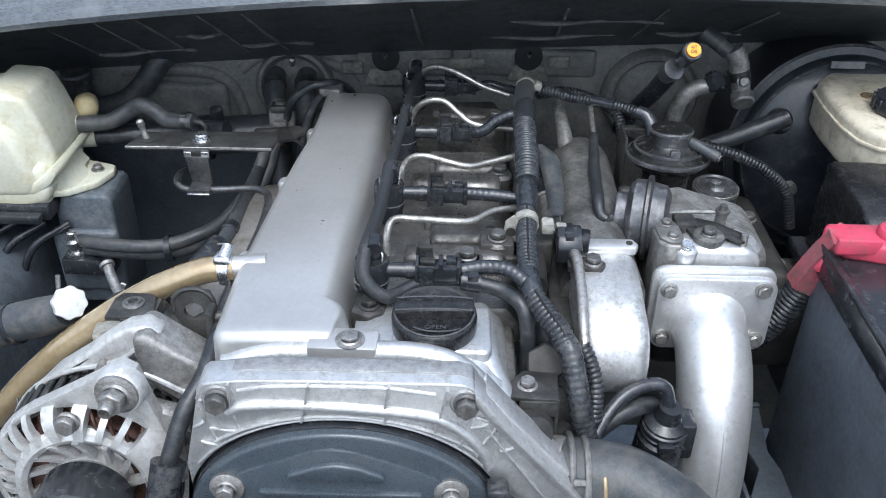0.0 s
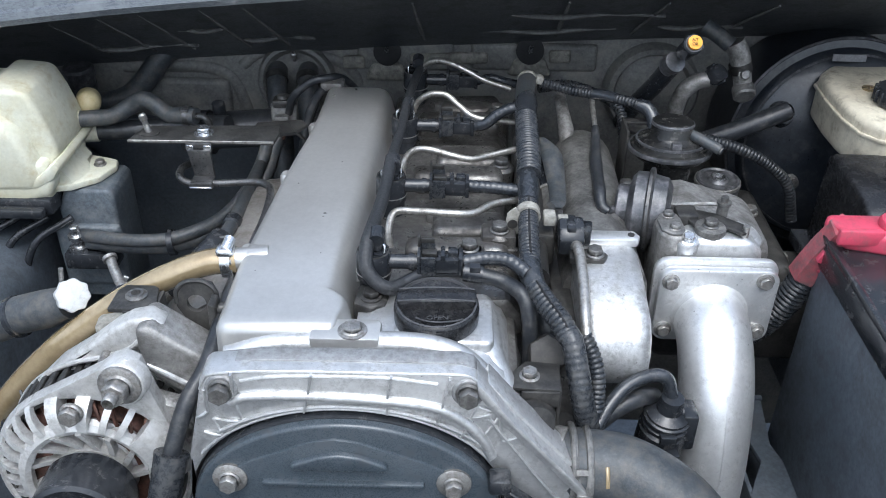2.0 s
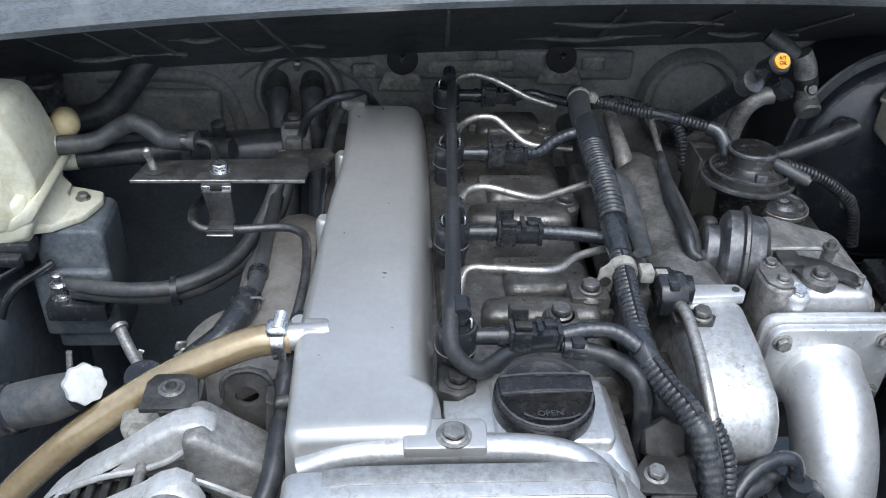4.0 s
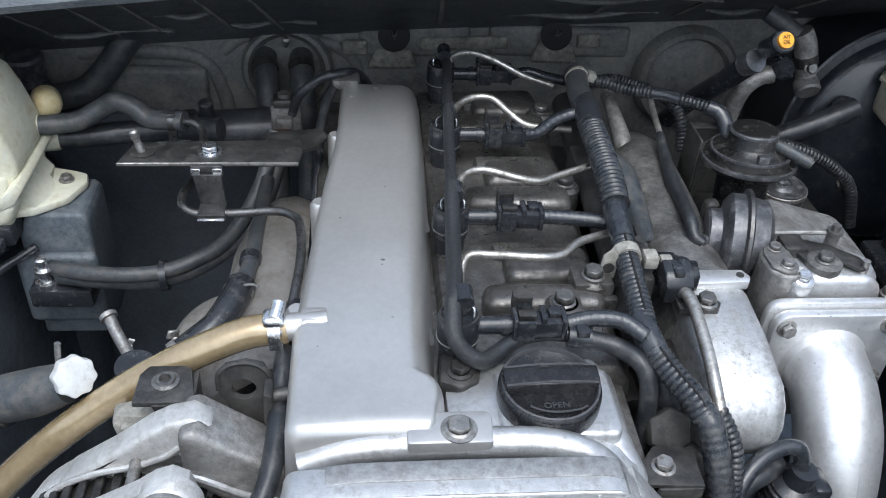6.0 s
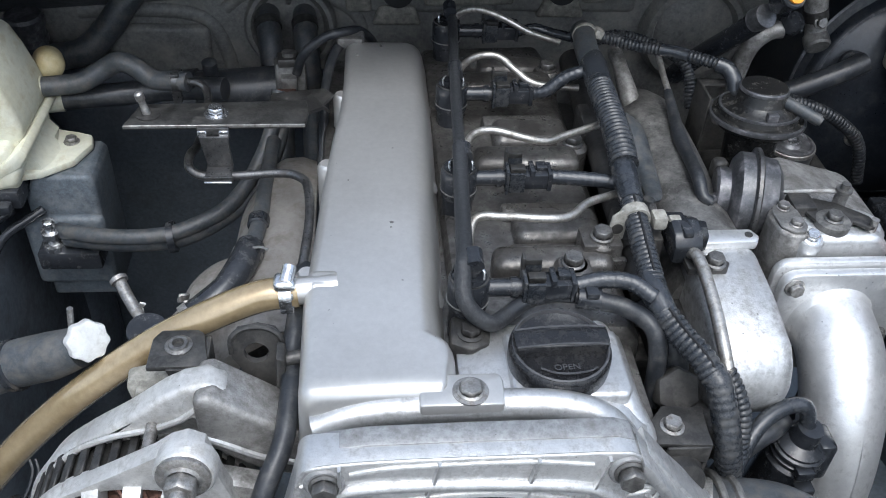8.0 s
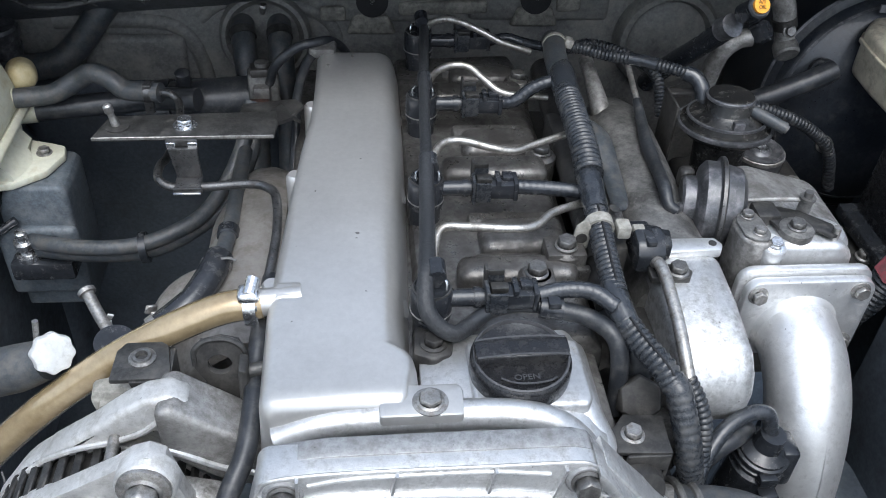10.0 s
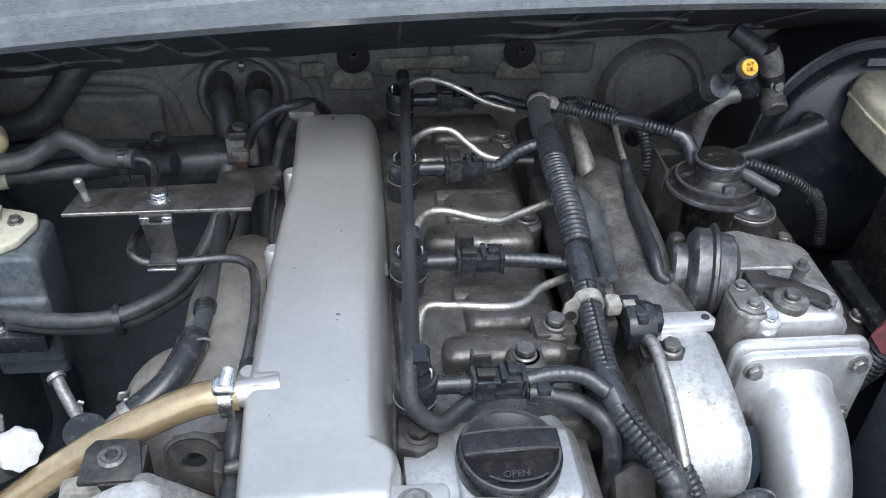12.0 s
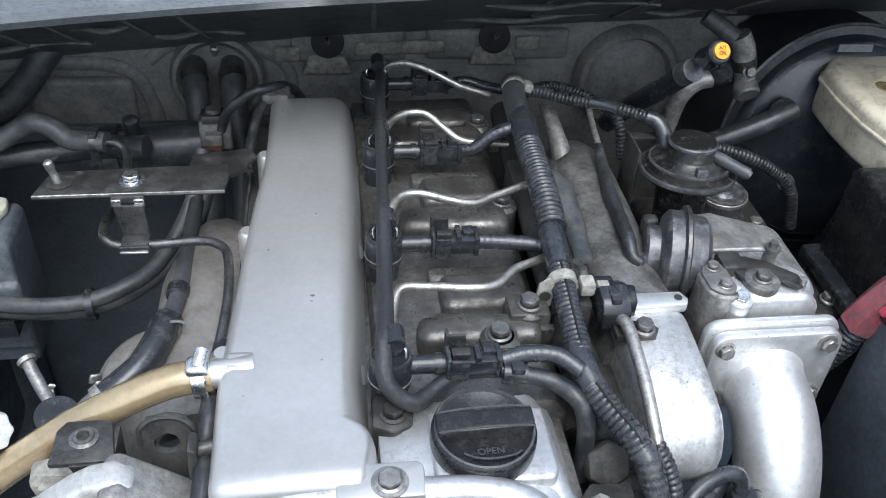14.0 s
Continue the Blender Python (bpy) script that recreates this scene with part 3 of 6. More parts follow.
part("ridge", tube([(-0.146, 0.464, 1.034), (-0.120, 0.466, 1.0425), (-0.09, 0.466, 1.0450), (-0.05, 0.466, 1.0460), (-0.015, 0.4645, 1.0460), (0.006, 0.461, 1.042), (0.019, 0.458, 1.033), (0.030, 0.455, 1.018), (0.042, 0.451, 0.997), (0.055, 0.449, 0.976)], 0.0088, 18, 6, taper=[1.0, 1.0, 1.0, 1.05, 1.2]), CAST, front_cover)
part("side_hump", tube([(0.024, 0.538, 1.022), (0.026, 0.505, 1.026), (0.028, 0.480, 1.024), (0.036, 0.464, 1.012), (0.046, 0.455, 0.99)], 0.0135, 14, 6), CAST, front_cover)

cap = thing("oil_filler_cap", (-0.007, 0.499, 1.041), "black plastic oil filler cap with a moulded grip bar", "oil cap")
part("skirt", lathe([(0.026, 0), (0.0292, 0.001), (0.0298, 0.004), (0.0298, 0.012), (0.0292, 0.0145), (0.0278, 0.0158), (0.0265, 0.0148), (0.0, 0.0145)], (-0.007, 0.499, 1.0415), (0, -0.03, 1), 48), CAPMAT, cap)
part("grip", prism([(-0.0345, 0.4935), (-0.033, 0.491), (0.0185, 0.493), (0.0205, 0.4955), (0.0205, 0.507), (-0.0345, 0.505)], "z", 1.0545, 1.0635, 0.0016, 2), CAPMAT, cap)
# paler lines put the glossy highlights on the rim and grip edges
part("rim_line", lathe([(0.0262, 0.0150), (0.0282, 0.0166), (0.0270, 0.0170)], (-0.007, 0.499, 1.0415), (0, -0.03, 1), 48), SHINE, cap, "paler line painted as the rim highlight")
for dy in (-0.0028, 0.0112):
    part("grip_glint", tube([(-0.0335, 0.4942 + dy, 1.0632), (-0.020, 0.4955 + dy, 1.0636), (-0.007, 0.4962 + dy, 1.0637), (0.008, 0.4962 + dy, 1.0636), (0.0195, 0.4955 + dy, 1.0632)], 0.0006, 6, 4), SHINE, cap, "paler line painted as the grip's glint")
words("lettering", "OPEN", (-0.006, 0.4825, 1.0562), 0.0058, (0, 0, 2), SHINE, cap)
part("arrow", tube([(-0.021, 0.482, 1.0565), (-0.014, 0.4785, 1.0565), (-0.005, 0.4775, 1.0565), (0.006, 0.479, 1.0565), (0.011, 0.4815, 1.0565)], 0.0006, 6, 4), SHINE, cap)

# ---- injectors, their plugs, fuel lines ----
INJ = ((-0.055, 0.549), (-0.050, 0.664), (-0.045, 0.782), (-0.040, 0.895))


def injector(x, y):
    ob = thing("fuel_injector", (x, y, 1.02), "dark cylindrical fuel injector with a side plug", "fuel injector", "injectors in a row")
    part("body", lathe([(0.0112, -0.068), (0.0112, -0.024), (0.0125, -0.023), (0.0130, -0.020), (0.0130, -0.003), (0.0122, -0.0006), (0.0105, 0), (0.0095, -0.0006), (0, -0.0006)], (x, y, 1.066), (0, 0, 1), 28), PLASTIC, ob)
    part("band", lathe([(0.0120, 0), (0.0134, 0.0003), (0.0134, 0.0012), (0.0120, 0.0015)], (x, y, 1.0480), (0, 0, 1), 28), BOLT, ob, "thin bright steel band")
    part("top_rim", lathe([(0.0112, 0.0), (0.0121, 0.0002), (0.0119, 0.0010), (0.0110, 0.0010)], (x, y, 1.0655), (0, 0, 1), 28), STRAP, ob, "scuffed rim")
    for dx in (-0.0075, 0.0085):
        part("spring_clip", tube([(x + dx, y - 0.004, 1.066), (x + dx, y - 0.002, 1.0715), (x + dx * 0.6, y + 0.002, 1.072), (x + dx, y + 0.005, 1.0665)], 0.0008, 6, 4), CHROME, ob, "bright wire clip")
    part("socket", join(tube([(x + 0.010, y, 1.0565), (x + 0.036, y, 1.0565)], 0.0058, 16, 2), tube([(x + 0.026, y, 1.0565), (x + 0.030, y, 1.0565)], 0.0068, 16, 2)), PLASTIC, ob)
    part("collar", join(box(x + 0.0325, x + 0.0350, y - 0.0095, y + 0.0095, 1.048, 1.0675, 0.0008), box(x + 0.035, x + 0.045, y - 0.0085, y + 0.0085, 1.0485, 1.0615, 0.0012),
                        box(x + 0.035, x + 0.046, y - 0.0095, y - 0.0072, 1.050, 1.0660, 0.0006), box(x + 0.035, x + 0.0455, y + 0.0062, y + 0.0085, 1.052, 1.0690, 0.0006)), LOOM, ob, "scuffed plastic collar")
    part("latch", join(box(x + 0.0325, x + 0.0345, y + 0.0035, y + 0.0098, 1.066, 1.0760, 0.0005), box(x + 0.0345, x + 0.0450, y + 0.0052, y + 0.0072, 1.0695, 1.0735, 0.0005),
                       box(x + 0.036, x + 0.047, y - 0.0035, y + 0.0030, 1.0620, 1.0665, 0.0008)), STRAP, ob, "raised scuffed latch")
    part("plug", join(box(x + 0.045, x + 0.066, y - 0.0070, y + 0.0070, 1.0505, 1.0630, 0.0015), box(x + 0.0495, x + 0.0530, y - 0.0078, y + 0.0060, 1.0620, 1.0675, 0.0007),
                      box(x + 0.0550, x + 0.0625, y - 0.0015, y + 0.0072, 1.0620, 1.0660, 0.0007), box(x + 0.0625, x + 0.0660, y - 0.0080, y + 0.0080, 1.0495, 1.0650, 0.0010)), PLASTIC, ob)
    part("wires", join(*[tube([(x + 0.064, y + d, 1.0585), (x + 0.069, y + d * 0.9, 1.0595), (x + 0.075, y + d * 0.4, 1.0585)], 0.0014, 8, 4) for d in (-0.003, 0.003)]), RUBBER, ob)
    return ob


for xy in INJ:
    injector(*xy)

LEADS = (((0.012, 0.548, 1.058), (0.028, 0.549, 1.061), (0.045, 0.545, 1.062), (0.058, 0.535, 1.058)),
         ((0.016, 0.664, 1.057), (0.032, 0.661, 1.058), (0.05, 0.658, 1.058), (0.062, 0.655, 1.058)),
         ((0.022, 0.782, 1.057), (0.032, 0.779, 1.061), (0.044, 0.780, 1.071), (0.056, 0.780, 1.077), (0.068, 0.779, 1.079)),
         ((0.026, 0.893, 1.057), (0.04, 0.89, 1.062), (0.055, 0.885, 1.060), (0.072, 0.872, 1.062)))
for k, pts in enumerate(LEADS):
    solo("injector_lead", tube(pts, 0.0054 if k < 3 else 0.0044, 16, 10, 0.0048, 0.00035), TAPE, "injector lead wrapped in glossy black tape", "cable", "injector leads")

LINES = (((-0.047, 0.600, 1.035), (-0.048, 0.606, 1.050), (-0.043, 0.613, 1.0605), (-0.025, 0.611, 1.063), (0.002, 0.607, 1.064), (0.020, 0.612, 1.062), (0.035, 0.627, 1.0615), (0.060, 0.642, 1.058)),
         ((-0.042, 0.700, 1.038), (-0.042, 0.702, 1.054), (-0.036, 0.706, 1.066), (-0.022, 0.704, 1.071), (0.0, 0.699, 1.068), (0.018, 0.699, 1.0645), (0.035, 0.708, 1.0640), (0.064, 0.721, 1.0655)),
         ((-0.039, 0.806, 1.040), (-0.039, 0.806, 1.055), (-0.034, 0.805, 1.070), (-0.022, 0.802, 1.080), (-0.006, 0.799, 1.081), (0.008, 0.792, 1.072), (0.024, 0.784, 1.0645), (0.060, 0.786, 1.060)),
         ((-0.034, 0.902, 1.045), (-0.034, 0.900, 1.060), (-0.029, 0.894, 1.074), (-0.016, 0.888, 1.081), (0.0, 0.881, 1.080), (0.016, 0.876, 1.074), (0.034, 0.872, 1.066), (0.060, 0.870, 1.058)))
for pts in LINES:
    solo("fuel_line", tube(pts, 0.0030, 12, 8), STEEL, "bent plated steel fuel line from injector to rail", "fuel pipe", "injector fuel lines")

rail = solo("fuel_rail", join(tube([(0.066, 0.56, 1.035), (0.07, 0.72, 1.038), (0.074, 0.87, 1.04)], 0.012, 16, 4), box(0.055, 0.085, 0.60, 0.64, 1.02, 1.05, 0.004), box(0.058, 0.088, 0.74, 0.78, 1.02, 1.05, 0.004)),
            GREASE, "greasy steel common rail under the wiring", "fuel rail")
leak = thing("leak_off_hose", (-0.05, 0.70, 1.06), "black braided leak-off hose over the injectors", "hose")
STOPS = [(-0.034, 0.905, 1.068), (-0.038, 0.86, 1.073), (-0.043, 0.79, 1.078), (-0.046, 0.74, 1.073), (-0.050, 0.672, 1.078), (-0.053, 0.62, 1.071)]
part("rear_hose", tube(STOPS[:3], 0.0043, 16, 8), BRAID, leak)
part("middle_hose", tube(STOPS[2:5], 0.0043, 16, 8), BRAID, leak)
part("front_hose", tube(STOPS[4:] + [(-0.0575, 0.560, 1.075), (-0.0595, 0.546, 1.071), (-0.0590, 0.533, 1.062), (-0.052, 0.528, 1.053), (-0.042, 0.527, 1.0475), (-0.031, 0.536, 1.046)], 0.0053, 16, 8), BRAID, leak)
for x, y in INJ:
    part("tee", join(tube([(x + 0.0025, y - 0.002, 1.0745), (x + 0.0025, y + 0.010, 1.0765)], 0.0060, 14, 2), lathe([(0.0045, 0), (0.0045, 0.009), (0, 0.009)], (x + 0.0025, y + 0.003, 1.066), (0, 0, 1), 12)), PLASTIC, leak)
ret = thing("leak_off_return", (0.02, 0.54, 1.04), "black rubber return hose behind the oil cap", "hose")
part("hose", tube([(-0.034, 0.534, 1.046), (-0.018, 0.545, 1.0485), (-0.002, 0.548, 1.050), (0.014, 0.546, 1.051)], 0.0052, 14, 8), RUBBER, ret)
part("connector", join(tube([(0.012, 0.543, 1.0525), (0.026, 0.541, 1.0515)], 0.0072, 12, 3), box(0.016, 0.024, 0.536, 0.548, 1.056, 1.061, 0.001)), PLASTIC, ret)
part("tail", tube([(0.024, 0.541, 1.0515), (0.042, 0.536, 1.049), (0.055, 0.523, 1.046), (0.060, 0.515, 1.03), (0.062, 0.51, 0.99)], 0.0058, 14, 8), RUBBER, ret)

# main wiring loom
loom = thing("wiring_loom", (0.07, 0.70, 1.05), "thick black corrugated wiring loom over the fuel rail", "wiring loom")
part("rear_sleeve", tube([(0.078, 0.880, 1.062), (0.076, 0.855, 1.076), (0.071, 0.82, 1.078), (0.069, 0.775, 1.079)], 0.0098, 20, 8, taper=[0.75, 1.0, 1.0, 1.0]), HOSEGREY, loom, "smooth rubber end boot")
part("tape", tube([(0.0715, 0.800, 1.078), (0.069, 0.776, 1.080), (0.068, 0.752, 1.080)], 0.0112, 20, 8, taper=[0.88, 1.0, 0.95, 0.92]), TAPE, loom)
part("middle_sleeve", tube([(0.068, 0.760, 1.080), (0.067, 0.72, 1.080), (0.066, 0.68, 1.078), (0.065, 0.655, 1.073)], 0.0097, 22, 8, 0.0042, 0.0014), LOOM, loom)
part("tape", tube([(0.065, 0.668, 1.074), (0.064, 0.645, 1.070), (0.063, 0.62, 1.067)], 0.0090, 18, 8, taper=[0.95, 1.02, 0.9]), TAPE, loom)
part("front_sleeve", tube([(0.063, 0.628, 1.067), (0.062, 0.60, 1.064), (0.061, 0.57, 1.060), (0.061, 0.548, 1.056)], 0.0076, 18, 8, 0.0038, 0.0010), LOOM, loom)
part("tape", tube([(0.060, 0.558, 1.058), (0.061, 0.54, 1.054), (0.065, 0.525, 1.050)], 0.0085, 18, 8, taper=[0.85, 1.05, 0.9]), TAPE, loom)
part("falling_sleeve", tube([(0.063, 0.530, 1.051), (0.071, 0.515, 1.046), (0.080, 0.500, 1.042), (0.086, 0.489, 1.036)], 0.0080, 20, 10, 0.0040, 0.0010), LOOM, loom)
part("taped_end", tube([(0.085, 0.491, 1.037), (0.088, 0.486, 1.034), (0.092, 0.474, 1.018), (0.096, 0.466, 1.0), (0.103, 0.466, 0.972)], 0.0082, 18, 8, 0.0046, 0.0005), LOOM, loom)
part("sleeve_slit", tube([(0.0630, 0.6270, 1.0748), (0.0620, 0.5990, 1.0718), (0.0610, 0.5690, 1.0678), (0.0610, 0.5530, 1.0648)], 0.0009, 6, 6), SLIT, loom, "dark slit along the sleeve")
part("sleeve_slit", tube([(0.0640, 0.5255, 1.0585), (0.0710, 0.5115, 1.0540), (0.0800, 0.4960, 1.0490), (0.0860, 0.4850, 1.0420)], 0.0009, 6, 6), SLIT, loom, "dark slit along the sleeve")
part("branch_sleeve", tube([(0.097, 0.497, 1.032), (0.103, 0.489, 1.022), (0.107, 0.480, 1.008), (0.107, 0.470, 0.985)], 0.0058, 16, 10, 0.0036, 0.0010), LOOM, loom)
part("cable_tie", lathe([(0.0092, 0), (0.0104, 0), (0.0104, 0.004), (0.0092, 0.004)], (0.0745, 0.843, 1.0785), (0.1, 1, 0.0), 20), CLIP, loom, "cream plastic cable tie")
part("cable_tie_head", box(0.082, 0.090, 0.838, 0.848, 1.077, 1.085, 0.0015, 2, (0, 20, 0)), CLIP, loom, "cream plastic tie head")
part("clip", join(lathe([(0.008, 0), (0.0098, 0), (0.0098, 0.008), (0.008, 0.008)], (0.0622, 0.603, 1.0645), (0, 1, 0.1), 20), box(0.074, 0.084, 0.601, 0.613, 1.057, 1.067, 0.002), box(0.086, 0.094, 0.604, 0.61, 1.058, 1.064, 0.001)), CLIP, loom, "cream plastic loom clip")
part("clip_arm", prism([(0.0435, 1.048), (0.0480, 1.044), (0.0555, 1.050), (0.0565, 1.066), (0.0520, 1.0735), (0.0455, 1.068)], "y", 0.602, 0.6045, 0.0008), CLIP, loom, "bent pale clip plate")
part("clip_hole", lathe([(0.0040, 0), (0.0040, 0.0008), (0.0022, 0.0010), (0, 0.0010)], (0.0500, 0.6022, 1.0585), (0, -1, 0), 16), GREASE, loom, "dark clip hole")

# ---- timing cover at the front ----
timing = thing("timing_cover", (-0.06, 0.42, 0.80), "ribbed cast aluminium timing cover around a black plastic lid", "timing cover")
outer = [(-0.168, 0.80), (-0.168, 0.985), (-0.160, 1.018), (-0.154, 1.044), *arc(-0.1455, 1.0475, 0.008, 0.010, 170, 100, 4), (-0.117, 1.0598), (-0.07, 1.0605), (0.010, 1.0605), (0.019, 1.0575), (0.025, 1.050), (0.042, 1.026), (0.076, 0.985), (0.110, 0.945), (0.150, 0.90), (0.150, 0.80)]
arch = [(0.0425, 0.80), (0.0425, 0.945), *arc(-0.064, 0.945, 0.1065, 0.0845, 3, 177, 24), (-0.1655, 0.945), (-0.1655, 0.80)]
part("face", prism(outer + arch, "y", 0.4195, 0.4415, 0.0014, 2), CAST, timing)
part("band", prism([(-0.1525, 1.047), (-0.1460, 1.0565), (-0.117, 1.0608), (-0.07, 1.0615), (0.010, 1.0615), (0.0185, 1.0585), (0.023, 1.052), (0.010, 1.050), (-0.07, 1.050), (-0.14, 1.046)], "y", 0.4300, 0.4425, 0.0008, 2), BANDCAST, timing)
part("edge_line", tube([(-0.1535, 0.4200, 1.044), (-0.1495, 0.4200, 1.0530), (-0.1440, 0.4200, 1.0568), (-0.117, 0.4200, 1.0598), (-0.07, 0.4200, 1.0606), (-0.03, 0.4200, 1.0606), (0.009, 0.4200, 1.0606), (0.0185, 0.4200, 1.0575), (0.0245, 0.4200, 1.050)], 0.0011, 8, 5), CAST, timing)
part("skirt_rim", prism([(0.020, 1.0585), (0.0265, 1.051), (0.0435, 1.027), (0.078, 0.986), (0.112, 0.945), (0.152, 0.90), (0.146, 0.896), (0.107, 0.941), (0.073, 0.982), (0.0385, 1.023), (0.021, 1.048)], "y", 0.4145, 0.436, 0.0014, 2), CAST, timing)
part("skirt_step", prism([(0.028, 1.050), (0.047, 1.0255), (0.082, 0.985), (0.116, 0.944), (0.156, 0.90), (0.150, 0.896), (0.111, 0.941), (0.077, 0.982), (0.042, 1.022), (0.026, 1.044)], "y", 0.426, 0.446, 0.0014, 2), CAST, timing)


def rib(points, r=0.0016):
    part("rib", tube([(x, y, z) for x, y, z in points], r, 8, 6), CAST, timing)


rib([(x, 0.4190, z) for x, z in ((-0.127, 1.0525), (-0.106, 1.0565), (-0.06, 1.0578), (-0.033, 1.0573), (-0.004, 1.0533))], 0.0013)
rib([(x, 0.4185, z) for x, z in arc(-0.064, 0.945, 0.118, 0.0885, 134, 40, 12)], 0.0015)
rib([(x, 0.4188, z) for x, z in arc(-0.064, 0.945, 0.110, 0.0862, 150, 30, 12)], 0.0012)
part("raised_band", tube([(x, 0.4192, z) for x, z in ((-0.135, 1.0345), (-0.126, 1.0395), (-0.101, 1.0415), (-0.070, 1.0410), (-0.037, 1.0388), (-0.005, 1.0340), (0.014, 1.0215), (0.026, 1.006), (0.032, 0.992))], 0.0038, 12, 6), CAST, timing)
for x0, z0, x1, z1 in ((-0.132, 1.059, -0.1325, 1.041), (-0.0825, 1.060, -0.0850, 1.045), (-0.0325, 1.060, -0.0355, 1.043), (0.0035, 1.059, -0.0010, 1.036),
                       (-0.087, 1.040, -0.0885, 1.029), (-0.035, 1.039, -0.036, 1.029), (-0.002, 1.031, -0.0045, 1.021), (0.015, 1.018, 0.0115, 1.011), (0.027, 1.008, 0.0235, 1.003)):
    part("rib", loft([[(x - 0.0010, 0.4196, z), (x - 0.0007, 0.4160, z), (x + 0.0007, 0.4160, z), (x + 0.0010, 0.4196, z)] for x, z in ((x0, z0), ((x0 + x1) / 2, (z0 + z1) / 2), (x1, z1))]), CAST, timing)
for a, b, c in (((-0.151, 1.044), (-0.1505, 1.026), (-0.158, 1.020)), ((-0.132, 1.034), (-0.129, 1.018), (-0.1475, 1.020)), ((-0.1475, 1.020), (-0.1435, 1.005), (-0.155, 1.008)), ((0.022, 1.040), (0.0175, 1.026), (0.030, 1.030)), ((0.021, 1.036), (0.037, 1.031), (0.0275, 1.012)), ((0.036, 1.024), (0.038, 1.006), (0.048, 1.010))):
    for p, q in ((a, b), (b, c)):
        rib([(p[0], 0.4190, p[1]), ((p[0] + q[0]) / 2, 0.4184, (p[1] + q[1]) / 2), (q[0], 0.4190, q[1])], 0.0011)
rib([(0.029, 0.4185, 1.026), (0.05, 0.4185, 0.994), (0.073, 0.4185, 0.960), (0.12, 0.4185, 0.90)], 0.0014)
for x, z in ((-0.1395, 1.0460), (0.0150, 1.0475)):
    part("boss", lathe([(0.0105, -0.02), (0.0105, 0.001), (0.009, 0.0022), (0, 0.0022)], (x, 0.4195, z), (0, -1, 0.12), 22), BANDCAST, timing)
    part("bolt", hex_bolt((x, 0.4175, z), (0, -1, 0.12), 0.0060, 1.35, 1.15), DULLBOLT, timing, "dull blackened hexagon bolt")
part("gasket", prism([(0.040, 0.80), (0.0405, 0.945), *arc(-0.064, 0.945, 0.1045, 0.0826, 2, 178, 30), (-0.1655, 0.945), (-0.1655, 0.80)], "y", 0.4150, 0.435, 0.0012, 2), PLASTIC, timing, "black rubber gasket")
lid = part("lid", prism([(0.0375, 0.80), (0.038, 0.943), *arc(-0.064, 0.945, 0.1034, 0.0813, 2, 178, 30), (-0.1640, 0.943), (-0.1640, 0.80)], "y", 0.4085, 0.43, 0.0025, 3), LIDMAT, timing, "blue-black plastic lid with a moulded chevron")
part("lid_panel", prism([(-0.135, 0.80), (-0.135, 0.988), (-0.125, 0.9945), (-0.102, 1.0045), (-0.084, 1.0130), (-0.069, 1.0155), (-0.054, 1.0130), (-0.036, 1.0060), (-0.008, 0.9945), (0.002, 0.988), (0.002, 0.80)], "y", 0.4066, 0.415, 0.0008, 2), LIDMAT, lid)
part("lid_emboss", prism([(-0.0990, 0.9935), (-0.0970, 0.9965), (-0.080, 1.0035), (-0.067, 1.0058), (-0.052, 1.0035), (-0.037, 0.9970), (-0.0345, 0.9935), (-0.037, 0.9910), (-0.0965, 0.9910)], "y", 0.4022, 0.41, 0.0020, 3), LIDMAT, lid)
part("lid_ridge", box(-0.118, -0.0115, 0.4030, 0.41, 0.9755, 0.9795, 0.0014), LIDMAT, lid)
for x in (-0.139, 0.0075):
    part("lid_bolt", join(lathe([(0.0115, 0), (0.0115, 0.003), (0.010, 0.004), (0.0, 0.004)], (x, 0.4085, 0.979), (0, -1, 0.1), 22), hex_bolt((x, 0.4045, 0.979), (0, -1, 0.1), 0.0056, 1.3, 1.0)), BOLT, lid, "zinc hexagon bolt and washer")
part("catch", join(box(0.030, 0.045, 0.402, 0.417, 0.972, 0.985, 0.003), box(0.036, 0.075, 0.405, 0.415, 0.957, 0.9625, 0.001, 1, (0, 40, 0))), PLASTIC, timing)

# ---- alternator ----
alt = thing("alternator", (-0.262, 0.48, 0.88), "alternator with a finned pale aluminium case", "alternator")
AX, AZ, AF, AS = -0.249, 0.940, 0.438, 1.04
TILTA = (0.05, -1, 0.10)


def ring(profile, sides=56):
    """A turned part about the alternator's axis."""
    return lathe([(r * AS, h) for r, h in profile], (AX, AF, AZ), TILTA, sides)


part("stator", ring([(0.060, -0.010), (0.0640, -0.010), (0.0640, -0.048), (0.060, -0.048)]), GREASE, alt, "dark laminated stator ring")
for k in range(44):
    a = 2 * math.pi * k / 44
    if 0.3 < a < math.pi + 0.2:
        part("lamination", box(AX + 0.0675 * math.cos(a) - 0.0013, AX + 0.0675 * math.cos(a) + 0.0013, AF + 0.019, AF + 0.046, AZ + 0.0675 * math.sin(a) - 0.0026, AZ + 0.0675 * math.sin(a) + 0.0026, 0.0007, 1, (0, -math.degrees(a), 0)), STRAP, alt)
part("winding", ring([(0.03, -0.008), (0.050, -0.006), (0.055, -0.012), (0.057, -0.03), (0.03, -0.03)], 40), COPPER, alt, "copper windings behind the slots")
